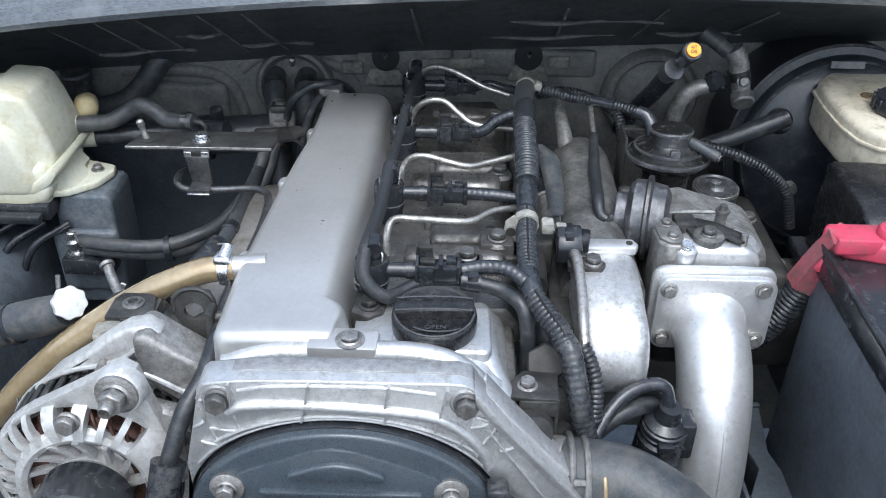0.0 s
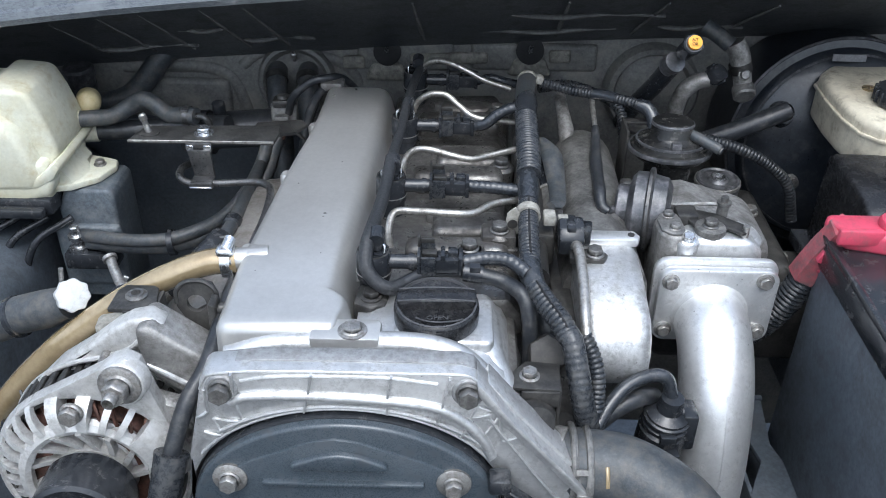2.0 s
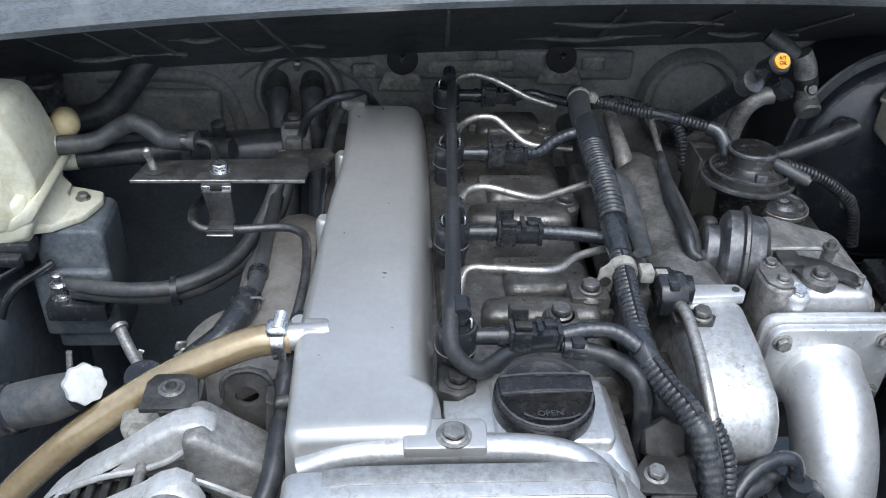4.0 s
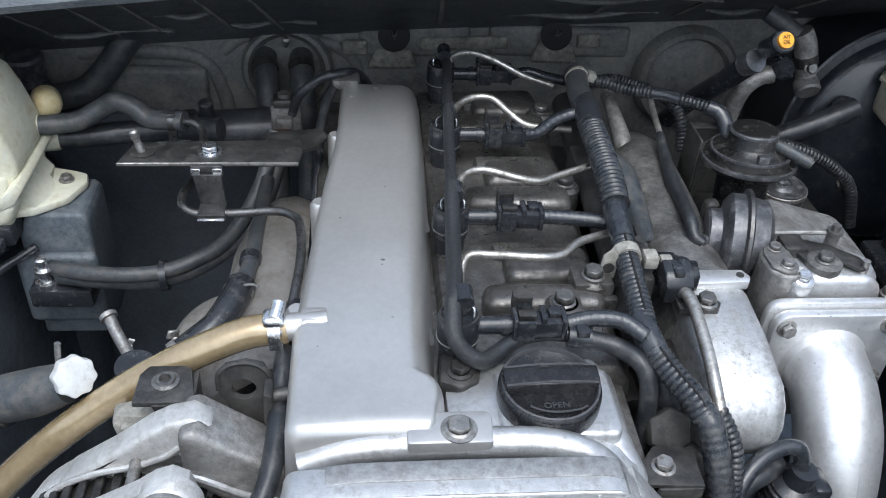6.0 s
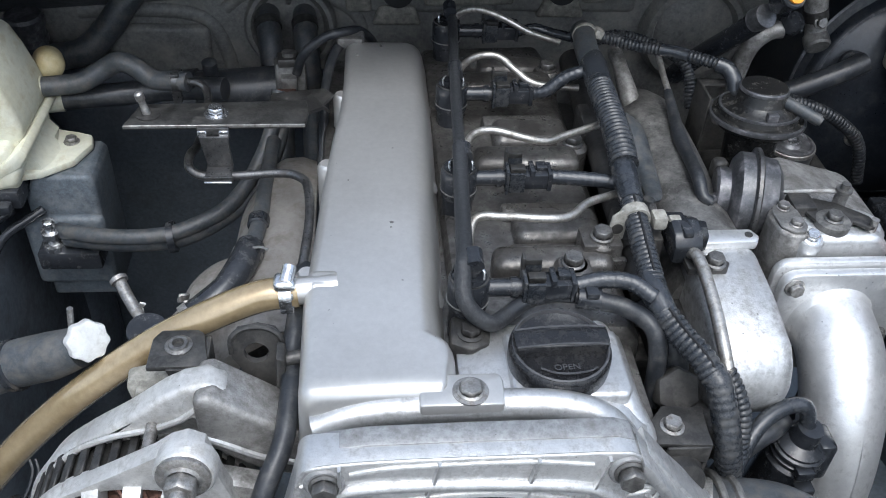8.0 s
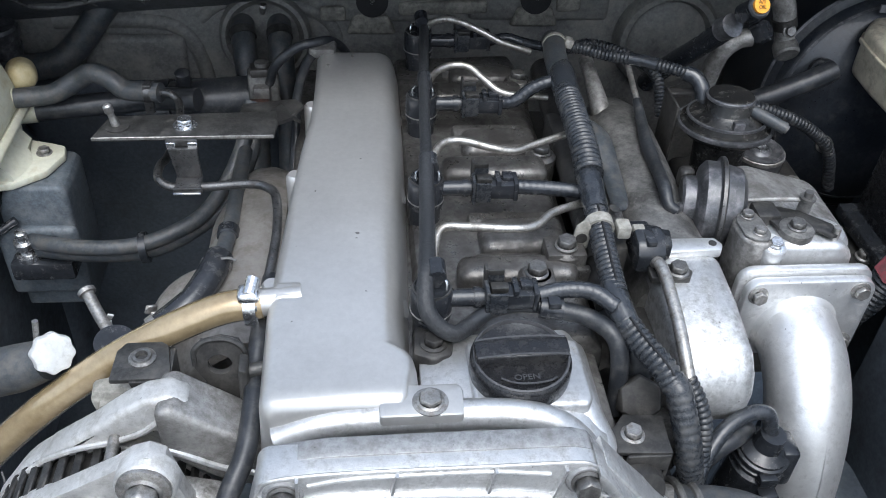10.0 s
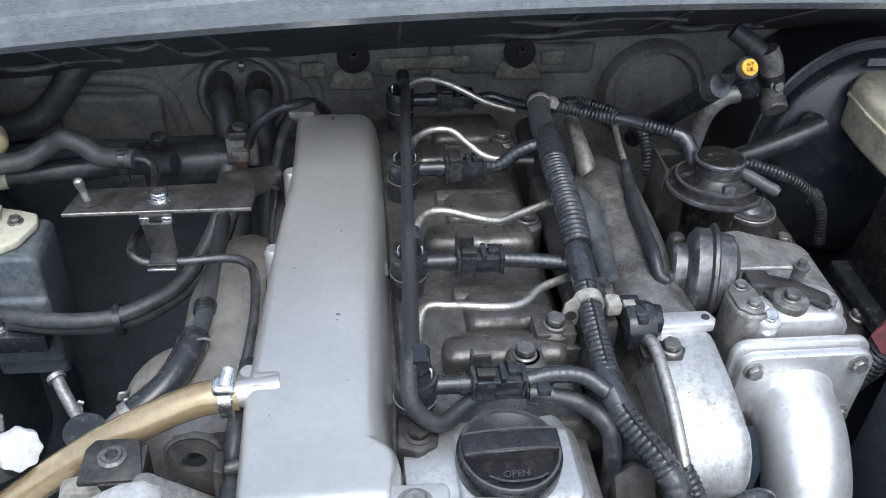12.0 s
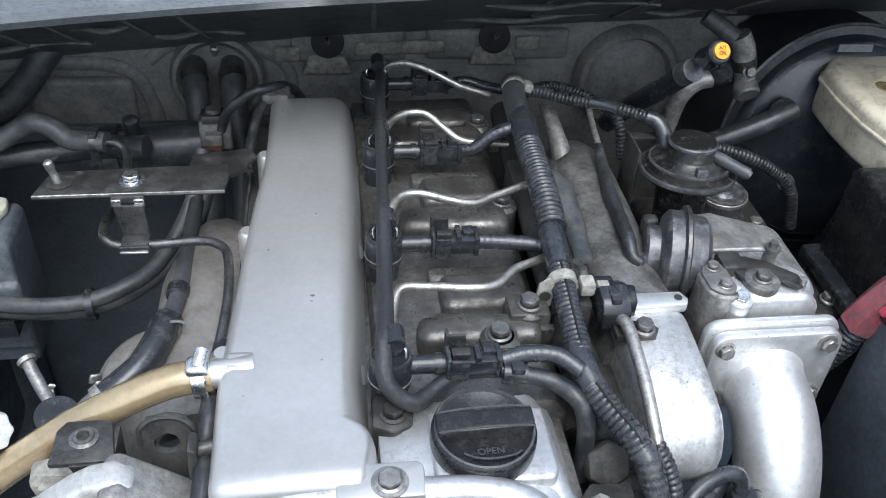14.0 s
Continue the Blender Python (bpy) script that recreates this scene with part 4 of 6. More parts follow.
for k in range(30):
    a = 2 * math.pi * k / 30
    if 0 < a < 3.3:
        part("winding_loop", tube([(AX + AS * r * math.cos(a + t), AF + y, AZ + AS * r * math.sin(a + t)) for r, y, t in ((0.046, 0.008, 0), (0.053, 0.008, 0.10), (0.0585, 0.016, 0.2))], 0.0016, 6, 3), COPPER, alt)
part("rear_housing", ring([(0.060, -0.040), (0.0655, -0.041), (0.0665, -0.052), (0.063, -0.066), (0.050, -0.088), (0.02, -0.094), (0, -0.094)]), ALTCAST, alt)
part("rear_rim", ring([(0.0640, -0.043), (0.0672, -0.043), (0.0680, -0.047), (0.0668, -0.051), (0.0640, -0.051)]), ALTCAST, alt)
part("outer_ring", ring([(0.0600, -0.020), (0.0670, -0.020), (0.0680, -0.016), (0.0668, -0.010), (0.0640, -0.0085), (0.0600, -0.012)]), ALTCAST, alt)
part("face_ring", ring([(0.0395, -0.004), (0.048, -0.006), (0.0495, -0.002), (0.0475, 0.002), (0.043, 0.004), (0.0395, 0.002)]), ALTCAST, alt)
part("hub", ring([(0.030, -0.012), (0.026, -0.010), (0.024, 0.0), (0, 0.0)], 40), ALTCAST, alt)
PANELS = ((2, 46), (82, 90), (101, 109))
for k in range(28):
    deg = 360 * (k + 0.5) / 28
    a = radians(deg)
    c, s_ = math.cos(a), math.sin(a)
    if deg < 200 and not any(p - 4 < deg < q + 4 for p, q in PANELS) and not 88 < deg < 104:
        part("fin", loft([[(AX + AS * r * c - s_ * w, AF + y, AZ + AS * r * s_ + c * w) for w, y in ((-0.0024, y0), (0.0024, y0), (0.0017, y0 + 0.007), (-0.0017, y0 + 0.007))]
                          for r, y0 in ((0.046, -0.0015), (0.054, -0.001), (0.060, 0.002), (0.0645, 0.007), (0.0672, 0.013))]), ALTCAST, alt)
    if k % 2 == 0 and deg < 200:
        part("spoke", loft([[(AX + AS * r * math.cos(a + t) - s_ * w, AF + y, AZ + AS * r * math.sin(a + t) + c * w) for w, y in ((-0.0022, y0), (0.0022, y0), (0.0016, y0 + 0.008), (-0.0016, y0 + 0.008))]
                            for r, y0, t in ((0.025, 0.003, -0.16), (0.033, 0.001, 0.0), (0.042, -0.002, 0.12))]), ALTCAST, alt)
for a0, a1 in PANELS:
    part("plate", loft([[(AX + AS * r * math.cos(radians(a)), AF + y, AZ + AS * r * math.sin(radians(a))) for r, y in ((0.045, -0.002), (0.055, -0.0018), (0.0605, 0.001), (0.0650, 0.006), (0.0675, 0.012), (0.0675, 0.02), (0.06, 0.02), (0.05, 0.006))] for a in [a0 + (a1 - a0) * k / 6 for k in range(7)]]), ALTCAST, alt)
part("front_ear", prism([(-0.302, 0.985), (-0.282, 1.002), (-0.254, 1.018), (-0.230, 1.032), (-0.220, 1.040), (-0.211, 1.043), (-0.203, 1.038), (-0.198, 1.014), (-0.190, 0.984), (-0.184, 0.955), *arc(AX, AZ, 0.0670, 0.0670, 18, 132, 10)], "y", 0.4480, 0.4590, 0.003, 2), ALTCAST, alt)
part("ear_web", lathe([(0.017, -0.010), (0.0165, 0.0), (0.0155, 0.0012), (0, 0.0012)], (-0.2135, 0.4420, 1.026), (-0.05, -1, 0.1), 28), ALTCAST, alt)
part("rear_ear", prism([(-0.312, 0.966), (-0.298, 0.984), (-0.276, 1.006), (-0.250, 1.024), (-0.230, 1.040), (-0.218, 1.047), (-0.205, 1.050), (-0.195, 1.044), (-0.192, 1.030), (-0.204, 1.022), (-0.224, 1.019), (-0.246, 1.010), (-0.272, 1.001), (-0.298, 0.972)], "y", 0.482, 0.500, 0.004, 3), ALTCAST, alt)
part("rear_rim_line", tube([(-0.306, 0.4815, 0.975), (-0.284, 0.4810, 0.9985), (-0.262, 0.4805, 1.0105), (-0.240, 0.4805, 1.0160), (-0.222, 0.4805, 1.0235), (-0.212, 0.4805, 1.032)], 0.0020, 8, 5), ALTCAST, alt)
part("ear_boss", lathe([(0.011, -0.012), (0.0135, -0.010), (0.0135, 0.002), (0.0115, 0.005), (0, 0.005)], (-0.207, 0.486, 1.034), (0, -1, 0.1), 26), ALTCAST, alt)
part("through_bolt", tube([(-0.238, 0.450, 1.016), (-0.238, 0.486, 1.018)], 0.0036, 10, 2), BOLT, alt)
part("mount_bolt", join(lathe([(0.0145, 0), (0.0145, 0.003), (0.012, 0.004), (0, 0.004)], (-0.2135, 0.4415, 1.027), (-0.05, -1, 0.1), 24), hex_bolt((-0.2135, 0.4385, 1.027), (-0.05, -1, 0.1), 0.0078, 1.3, 1.2, 0.009)), BOLT, alt)
part("case_bolt", hex_bolt((-0.250, 0.4375, 1.003), (0, -1, 0.1), 0.0062, 1.3), BOLT, alt)
part("pulley", lathe([(0.026, 0.0), (0.033, 0.005), (0.033, 0.038), (0.030, 0.040), (0.027, 0.038), (0.012, 0.033), (0, 0.033)], (AX, AF, AZ - 0.006), TILTA, 48), PLASTIC, alt, "smooth black pulley")
part("terminal_block", join(box(-0.258, -0.228, 0.512, 0.530, 0.995, 1.020, 0.004, 3, (0, -8, 6)), box(-0.252, -0.234, 0.504, 0.516, 1.008, 1.020, 0.003, 2)), CLIP, alt, "cream plastic terminal cover")
arm = thing("alternator_bracket", (-0.17, 0.47, 0.93), "stained cast aluminium alternator bracket", "bracket")
part("arm", prism([(-0.212, 1.012), (-0.212, 1.046), (-0.203, 1.049), (-0.166, 1.020), (-0.152, 1.015), (-0.152, 0.975), (-0.178, 0.982), (-0.200, 1.000)], "y", 0.4735, 0.506, 0.004, 3), OXIDE, arm)
part("arm_edge", tube([(-0.208, 0.4738, 1.0155), (-0.195, 0.4732, 1.0085), (-0.178, 0.4732, 0.998), (-0.155, 0.4738, 0.990)], 0.0022, 8, 5), CAST, arm)
part("web", prism([(-0.204, 1.0), (-0.1745, 0.99), (-0.1745, 0.93), (-0.19, 0.96)], "y", 0.455, 0.47, 0.003, 2), OXIDE, arm)
part("bolt", hex_bolt((-0.184, 0.4545, 0.975), (0, -1, 0), 0.006, 1.4), BOLT, arm)

lug = thing("lifting_bracket", (-0.226, 0.525, 1.0), "black steel bracket with a bolt hole above the alternator", "bracket")
part("plate", prism([(-0.243, 0.507), (-0.2075, 0.507), (-0.2130, 0.534), (-0.217, 0.537), (-0.238, 0.537), (-0.2425, 0.530)], "z", 1.0345, 1.0385, 0.0012), STRAP, lug)
part("side_flange", prism([(0.507, 1.037), (0.533, 1.037), (0.530, 1.0), (0.512, 1.0)], "x", -0.212, -0.2085, 0.001), STRAP, lug)
part("front_flange", prism([(-0.232, 1.037), (-0.209, 1.037), (-0.209, 1.012), (-0.226, 1.016)], "y", 0.5055, 0.5085, 0.0008), STRAP, lug)
part("nut", lathe([(0.0080, 0), (0.0080, 0.0008), (0.0060, 0.0016), (0.0054, 0.0028), (0.0036, 0.0028), (0.0030, 0.0)], (-0.2265, 0.5235, 1.0385), (0, 0, 1), 24), DULLBOLT, lug, "dark weld nut")
eye = thing("lifting_eye", (-0.179, 0.512, 0.97), "greasy black steel lifting eye beside the cam cover", "lifting eye")
PLATE = ((-0.196, 1.034), (-0.1965, 1.044), (-0.192, 1.051), (-0.180, 1.0535), (-0.1700, 1.051), (-0.1665, 1.044), (-0.168, 1.028), (-0.1715, 0.998), (-0.178, 0.97), (-0.1825, 0.97), (-0.1855, 1.010), (-0.1905, 1.026))
hole = [(-0.1815 + 0.0072 * math.cos(a), 1.0365 + 0.0066 * math.sin(a)) for a in (2 * math.pi * k / 24 for k in range(24))]
plate, layers = bmesh.new(), []
for yy in (0.5165, 0.5205):
    lean = [plate.verts.new((x, yy + 0.25 * (z - 1.03), z)) for x, z in PLATE]
    bore = [plate.verts.new((x, yy + 0.25 * (z - 1.03), z)) for x, z in hole]
    layers.append((lean, bore))
    edges = [plate.edges.new((loop[k], loop[(k + 1) % len(loop)])) for loop in (lean, bore) for k in range(len(loop))]
    bmesh.ops.triangle_fill(plate, use_beauty=True, edges=edges)
for front, rear in zip(*layers):
    for k in range(len(front)):
        plate.faces.new((front[k], front[(k + 1) % len(front)], rear[(k + 1) % len(front)], rear[k]))
part("plate", plate, GREASE, eye)
part("rolled_edge", tube([(-0.1960, 0.519, 1.036), (-0.1955, 0.521, 1.046), (-0.188, 0.5225, 1.0525), (-0.176, 0.5225, 1.053), (-0.168, 0.521, 1.0475), (-0.1665, 0.519, 1.038), (-0.169, 0.514, 1.018), (-0.173, 0.509, 0.99)], 0.0019, 8, 6), STRAP, eye)
part("arm", prism([(-0.1690, 1.047), (-0.1640, 1.045), (-0.1635, 1.020), (-0.167, 0.99), (-0.170, 0.97), (-0.176, 0.97), (-0.173, 1.0), (-0.170, 1.022)], "y", 0.5030, 0.5180, 0.0015), STRAP, eye)
part("brace", tube([(-0.166, 0.512, 1.036), (-0.160, 0.513, 1.037), (-0.153, 0.514, 1.037)], 0.0045, 12, 3), STRAP, eye)

# amber hose from the cover, with its clamp
amber = thing("amber_hose", (-0.25, 0.53, 1.0), "amber silicone breather hose clamped to the cam cover", "hose")
part("tube", tube([(-0.158, 0.556, 1.050), (-0.182, 0.555, 1.047), (-0.210, 0.551, 1.037), (-0.240, 0.548, 1.021), (-0.270, 0.545, 1.001), (-0.301, 0.541, 0.977), (-0.333, 0.538, 0.947), (-0.360, 0.535, 0.917), (-0.39, 0.53, 0.88)], 0.0102, 24, 8), GOLD, amber)
clamp = part("clamp", join(lathe([(0.0104, 0), (0.0118, 0), (0.0118, 0.0075), (0.0104, 0.0075)], (-0.1690, 0.5555, 1.0490), (1, 0, 0.05), 26), box(-0.1690, -0.1605, 0.546, 0.5475, 1.040, 1.056, 0.0005)), CHROME, amber, "bright steel worm clamp")
part("clamp_screw", join(tube([(-0.1650, 0.551, 1.0615), (-0.1638, 0.556, 1.0640), (-0.1628, 0.5605, 1.0660)], 0.0042, 16, 3), box(-0.1725, -0.1590, 0.547, 0.560, 1.0560, 1.0635, 0.003, 3)), CHROME, clamp)
black = solo("cable_conduit", tube([(-0.157, 0.60, 1.03), (-0.160, 0.545, 1.035), (-0.162, 0.52, 1.029), (-0.161, 0.498, 1.030), (-0.164, 0.466, 1.021), (-0.173, 0.445, 1.009), (-0.181, 0.430, 0.986), (-0.185, 0.423, 0.971)], 0.0062, 16, 8), RUBBER, "black rubber cable conduit beside the cam cover", "cable")
sleeve = solo("conduit_boot", tube([(-0.183, 0.427, 0.979), (-0.1865, 0.418, 0.962), (-0.193, 0.405, 0.925), (-0.20, 0.39, 0.87)], 0.0115, 18, 8, taper=[1.05, 0.95, 1.0, 1.0]), LOOM, "fat dark grey rubber boot on the conduit", "boot")

# ---- intake side ----
plenum = thing("intake_manifold", (0.125, 0.66, 0.95), "cast intake manifold, bright silver at its front end", "intake manifold")
part("front_box", prism([(0.512, 0.975), (0.503, 0.985), (0.502, 1.005), (0.508, 1.020), (0.520, 1.031), (0.56, 1.040), (0.606, 1.044), (0.606, 0.965), (0.53, 0.965)], "x", 0.0985, 0.151, 0.011, 4), MANIF, plenum, "bright cast front box")
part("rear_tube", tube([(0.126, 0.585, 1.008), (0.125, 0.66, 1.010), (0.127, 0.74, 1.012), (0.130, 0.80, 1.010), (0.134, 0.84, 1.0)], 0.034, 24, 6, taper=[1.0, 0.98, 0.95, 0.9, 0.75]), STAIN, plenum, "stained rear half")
part("runner_plate", box(0.082, 0.10, 0.54, 0.86, 0.95, 1.01, 0.004), GREASE, plenum)
part("lug", prism([(0.106, 0.598), (0.150, 0.600), (0.153, 0.606), (0.149, 0.614), (0.106, 0.614)], "z", 1.040, 1.0475, 0.0015), BRIGHT, plenum)
part("lug_hole", lathe([(0.0028, 0), (0.0028, 0.001), (0, 0.001)], (0.1455, 0.607, 1.0472), (0, 0, 1), 12), GREASE, plenum)
part("lug_hole", lathe([(0.0028, 0), (0.0028, 0.001), (0, 0.001)], (0.110, 0.606, 1.0472), (0, 0, 1), 12), GREASE, plenum)
sensor = thing("pressure_sensor", (0.10, 0.60, 1.04), "dark plastic pressure sensor on the manifold", "sensor")
part("body", join(prism([(0.586, 1.040), (0.586, 1.054), (0.592, 1.061), (0.606, 1.064), (0.616, 1.058), (0.616, 1.040)], "x", 0.086, 0.106, 0.0025, 2), box(0.103, 0.113, 0.594, 0.612, 1.044, 1.058, 0.002, 2, (0, 0, -10)), box(0.088, 0.102, 0.612, 0.624, 1.042, 1.056, 0.002), box(0.092, 0.099, 0.590, 0.610, 1.0585, 1.0635, 0.0012)), PLASTIC, sensor)
part("flange", prism([(0.094, 0.575), (0.120, 0.574), (0.124, 0.581), (0.119, 0.589), (0.094, 0.590)], "z", 1.040, 1.0455, 0.001), GREASE, sensor)
part("bolt", hex_bolt((0.1135, 0.581, 1.0455), (0, 0, 1), 0.0054, 1.4), DULLBOLT, sensor)
dip = solo("dipstick_tube", tube([(0.098, 0.592, 1.046), (0.1000, 0.578, 1.052), (0.1005, 0.545, 1.046), (0.0995, 0.512, 1.036), (0.1005, 0.496, 1.022), (0.104, 0.490, 0.995), (0.106, 0.490, 0.96)], 0.0042, 14, 8), STEEL, "thin plated steel tube over the intake manifold", "pipe")

# throttle body, flange and charge pipe
throttle = thing("throttle_body", (0.215, 0.63, 0.96), "cast aluminium throttle body with a vacuum can", "throttle body")
part("case", prism([(0.180, 0.955), (0.180, 1.036), (0.196, 1.0445), (0.242, 1.0445), (0.254, 1.034), (0.257, 0.955)], "y", 0.605, 0.642, 0.006, 3), CAST, throttle)
part("slope", prism([(0.172, 0.95), (0.172, 1.034), (0.184, 1.046), (0.203, 1.049), (0.262, 1.032), (0.272, 1.018), (0.272, 0.95)], "y", 0.634, 0.705, 0.009, 4), OXIDE, throttle)
part("shoulder", lathe([(0.020, -0.04), (0.020, 0), (0.016, 0.005), (0, 0.006)], (0.238, 0.630, 1.034), (0, 0, 1), 24), CAST, throttle)
part("pillar", prism([(0.1690, 0.612), (0.1770, 0.604), (0.1870, 0.604), (0.1920, 0.612), (0.1910, 0.636), (0.1850, 0.642), (0.1730, 0.640), (0.1680, 0.630)], "z", 0.96, 1.048, 0.003, 3), OXIDE, throttle)
part("cover_plate", prism([(0.1705, 0.613), (0.1780, 0.606), (0.1860, 0.606), (0.1900, 0.613), (0.1890, 0.635), (0.1840, 0.640), (0.1740, 0.638), (0.1700, 0.630)], "z", 1.048, 1.0505, 0.001, 2), STAIN, throttle, "dark screwed plate")
part("dark_pad", box(0.187, 0.205, 0.630, 0.650, 1.040, 1.0525, 0.003, 2), GREASE, throttle, "oily black pad")
for x, y, z in ((0.1795, 0.633, 1.0505), (0.1815, 0.614, 1.0505)):
    part("screw", hex_bolt((x, y, z), (0, 0, 1), 0.0038, 1.3), BOLT, throttle)
part("nut_pad", lathe([(0.0095, -0.03), (0.0095, -0.002), (0.0085, 0), (0, 0)], (0.1915, 0.607, 1.0440), (0, -0.2, 1), 24), CAST, throttle)
part("bright_nut", hex_bolt((0.1915, 0.607, 1.0440), (0, -0.3, 1), 0.0042, 1.6, 1.2), CHROME, throttle, "clean bright nut")
part("sealant", lathe([(0.0065, 0), (0.0072, 0.0015), (0.0060, 0.0040), (0.003, 0.005), (0, 0.005)], (0.1905, 0.613, 1.0435), (0.2, 0.2, 1), 9), WHITE, throttle, "white sealant crust")
part("lever", prism([(0.192, 0.640), (0.207, 0.646), (0.222, 0.640), (0.240, 0.624), (0.241, 0.612), (0.234, 0.610), (0.226, 0.618), (0.218, 0.611), (0.205, 0.610), (0.199, 0.620)], "z", 1.0465, 1.0495, 0.0008), GREASE, throttle, "blackened steel lever")
part("lever_boss", lathe([(0.0125, -0.012), (0.0125, 0.0008), (0.0110, 0.0016), (0, 0.0016)], (0.2115, 0.620, 1.0485), (0, 0, 1), 26), STAIN, throttle)
part("lever_pivot", hex_bolt((0.2115, 0.620, 1.0500), (0, 0, 1), 0.0050, 1.4), DULLBOLT, throttle)
part("lever_pin", join(tube([(0.226, 0.643, 1.040), (0.2265, 0.643, 1.058)], 0.0048, 14, 2), tube([(0.2265, 0.643, 1.058), (0.2265, 0.643, 1.064)], 0.0032, 12, 2), lathe([(0.006, 0), (0.006, 0.002), (0, 0.002)], (0.2265, 0.643, 1.0575), (0, 0, 1), 16)), STAIN, throttle)
part("stop_screw", tube([(0.2385, 0.614, 1.040), (0.2385, 0.614, 1.054)], 0.0028, 10, 2), BOLT, throttle)
part("rod", tube([(0.180, 0.655, 1.048), (0.205, 0.648, 1.054), (0.228, 0.643, 1.057)], 0.0016, 8, 4), BOLT, throttle)
can = part("vacuum_can", lathe([(0.018, -0.006), (0.020, -0.004), (0.020, 0.004), (0.028, 0.006), (0.0325, 0.010), (0.0325, 0.019), (0.0355, 0.020), (0.0355, 0.0235), (0.031, 0.025), (0.029, 0.036), (0.022, 0.040), (0, 0.040)], (0.150, 0.671, 1.036), (1, -0.28, 0.05), 40), VACGREY, throttle, "zinc plated vacuum can")
part("can_nipple", tube([(0.148, 0.668, 1.038), (0.132, 0.650, 1.043)], 0.0035, 10, 2), VACGREY, can)
part("can_lug", box(0.150, 0.162, 0.692, 0.704, 1.030, 1.048, 0.004, 3), GREASE, can)
part("can_seam", lathe([(0.0352, 0.0195), (0.0366, 0.0205), (0.0366, 0.0230), (0.0352, 0.0240)], (0.150, 0.671, 1.036), (1, -0.28, 0.05), 40), DARKSTEEL, can, "rolled dark seam")

pipe = thing("charge_pipe", (0.212, 0.54, 0.75), "silver painted charge pipe bolted to the throttle body", "pipe")
def rounded(x0, x1, z0, z1, r):
    return arc(x1 - r, z1 - r, r, r, 0, 90, 5) + arc(x0 + r, z1 - r, r, r, 90, 180, 5) + arc(x0 + r, z0 + r, r, r, 180, 270, 5) + arc(x1 - r, z0 + r, r, r, 270, 360, 5)


for y0, y1, g in ((0.5815, 0.5895, 0.0), (0.5915, 0.5985, 0.003)):
    part("flange_plate", prism(rounded(0.168 - g, 0.2625 + g * 0.5, 0.962, 1.0315 + g, 0.011), "y", y0, y1, 0.0016, 2), BRIGHT, pipe)
part("collar_weld", lathe([(0.0285, 0.0), (0.0312, 0.0), (0.0302, 0.003), (0.0285, 0.006)], (0.212, 0.5818, 0.988), (0, -1, 0.0), 36), BRIGHT, pipe)
for x, z in ((0.1765, 1.021), (0.2505, 1.023), (0.1765, 0.974), (0.2525, 0.974)):
    part("bolt", hex_bolt((x, 0.5812, z), (0, -1, 0.05), 0.0047, 1.5), BOLT, pipe)
part("tube", tube([(0.212, 0.590, 0.988), (0.212, 0.574, 0.987), (0.212, 0.555, 0.980), (0.212, 0.535, 0.960), (0.212, 0.521, 0.93), (0.213, 0.513, 0.89), (0.2135, 0.509, 0.83), (0.214, 0.506, 0.74)], 0.0290, 36, 10), BRIGHT, pipe)
part("weld_seam", tube([(0.2125, 0.566, 1.0138), (0.2125, 0.546, 1.006), (0.2127, 0.5155, 0.981), (0.2132, 0.4945, 0.942), (0.2138, 0.4855, 0.905), (0.214, 0.482, 0.87), (0.2145, 0.480, 0.83)], 0.0010, 6, 6), BRIGHT, pipe)

# exhaust gas valve behind
egr = thing("exhaust_gas_valve", (0.205, 0.755, 1.0), "greasy pressed steel exhaust gas valve dome", "valve")
part("dome", lathe([(0.020, -0.05), (0.022, -0.012), (0.032, -0.008), (0.0365, -0.003), (0.0375, 0.0), (0.0365, 0.0025), (0.033, 0.003), (0.032, 0.007), (0.027, 0.010), (0.0205, 0.0125), (0.0195, 0.014), (0.0195, 0.024), (0.018, 0.0265), (0, 0.027)], (0.204, 0.755, 1.0525), (0, 0.07, 1), 44), EGRM, egr)
part("tab", box(0.1985, 0.2075, 0.7255, 0.7315, 1.056, 1.0695, 0.001), VACGREY, egr, "scuffed tab")
part("rim", lathe([(0.0362, -0.0025), (0.0388, -0.0018), (0.0392, 0.0), (0.0388, 0.0015), (0.0362, 0.0018)], (0.204, 0.755, 1.0525), (0, 0.07, 1), 48), VACGREY, egr, "thin pale rim")
part("inner_rim", lathe([(0.0310, 0.0062), (0.0326, 0.0070), (0.0324, 0.0084), (0.0305, 0.0088)], (0.204, 0.755, 1.0525), (0, 0.07, 1), 48), VACGREY, egr, "thin pale rim")
part("cap_rim", lathe([(0.0192, 0.0225), (0.0199, 0.0232), (0.0196, 0.0250), (0.0185, 0.0258)], (0.204, 0.755, 1.0525), (0, 0.07, 1), 40), VACGREY, egr, "thin pale rim")
part("nipple", join(tube([(0.214, 0.752, 1.070), (0.226, 0.742, 1.068), (0.243, 0.729, 1.063)], 0.0050, 14, 6), tube([(0.243, 0.729, 1.063), (0.2445, 0.7278, 1.0625)], 0.0036, 10, 2)), HOSEGREY, egr, "short rubber elbow")
part("bracket", join(box(0.165, 0.1675, 0.765, 0.80, 1.0, 1.062, 0.001), box(0.165, 0.195, 0.79, 0.80, 1.058, 1.061, 0.001)), GREASE, egr)
canister = thing("fuel_filter_cap", (0.276, 0.81, 0.90), "round pressed steel cap with a centre nut", "filter cap")
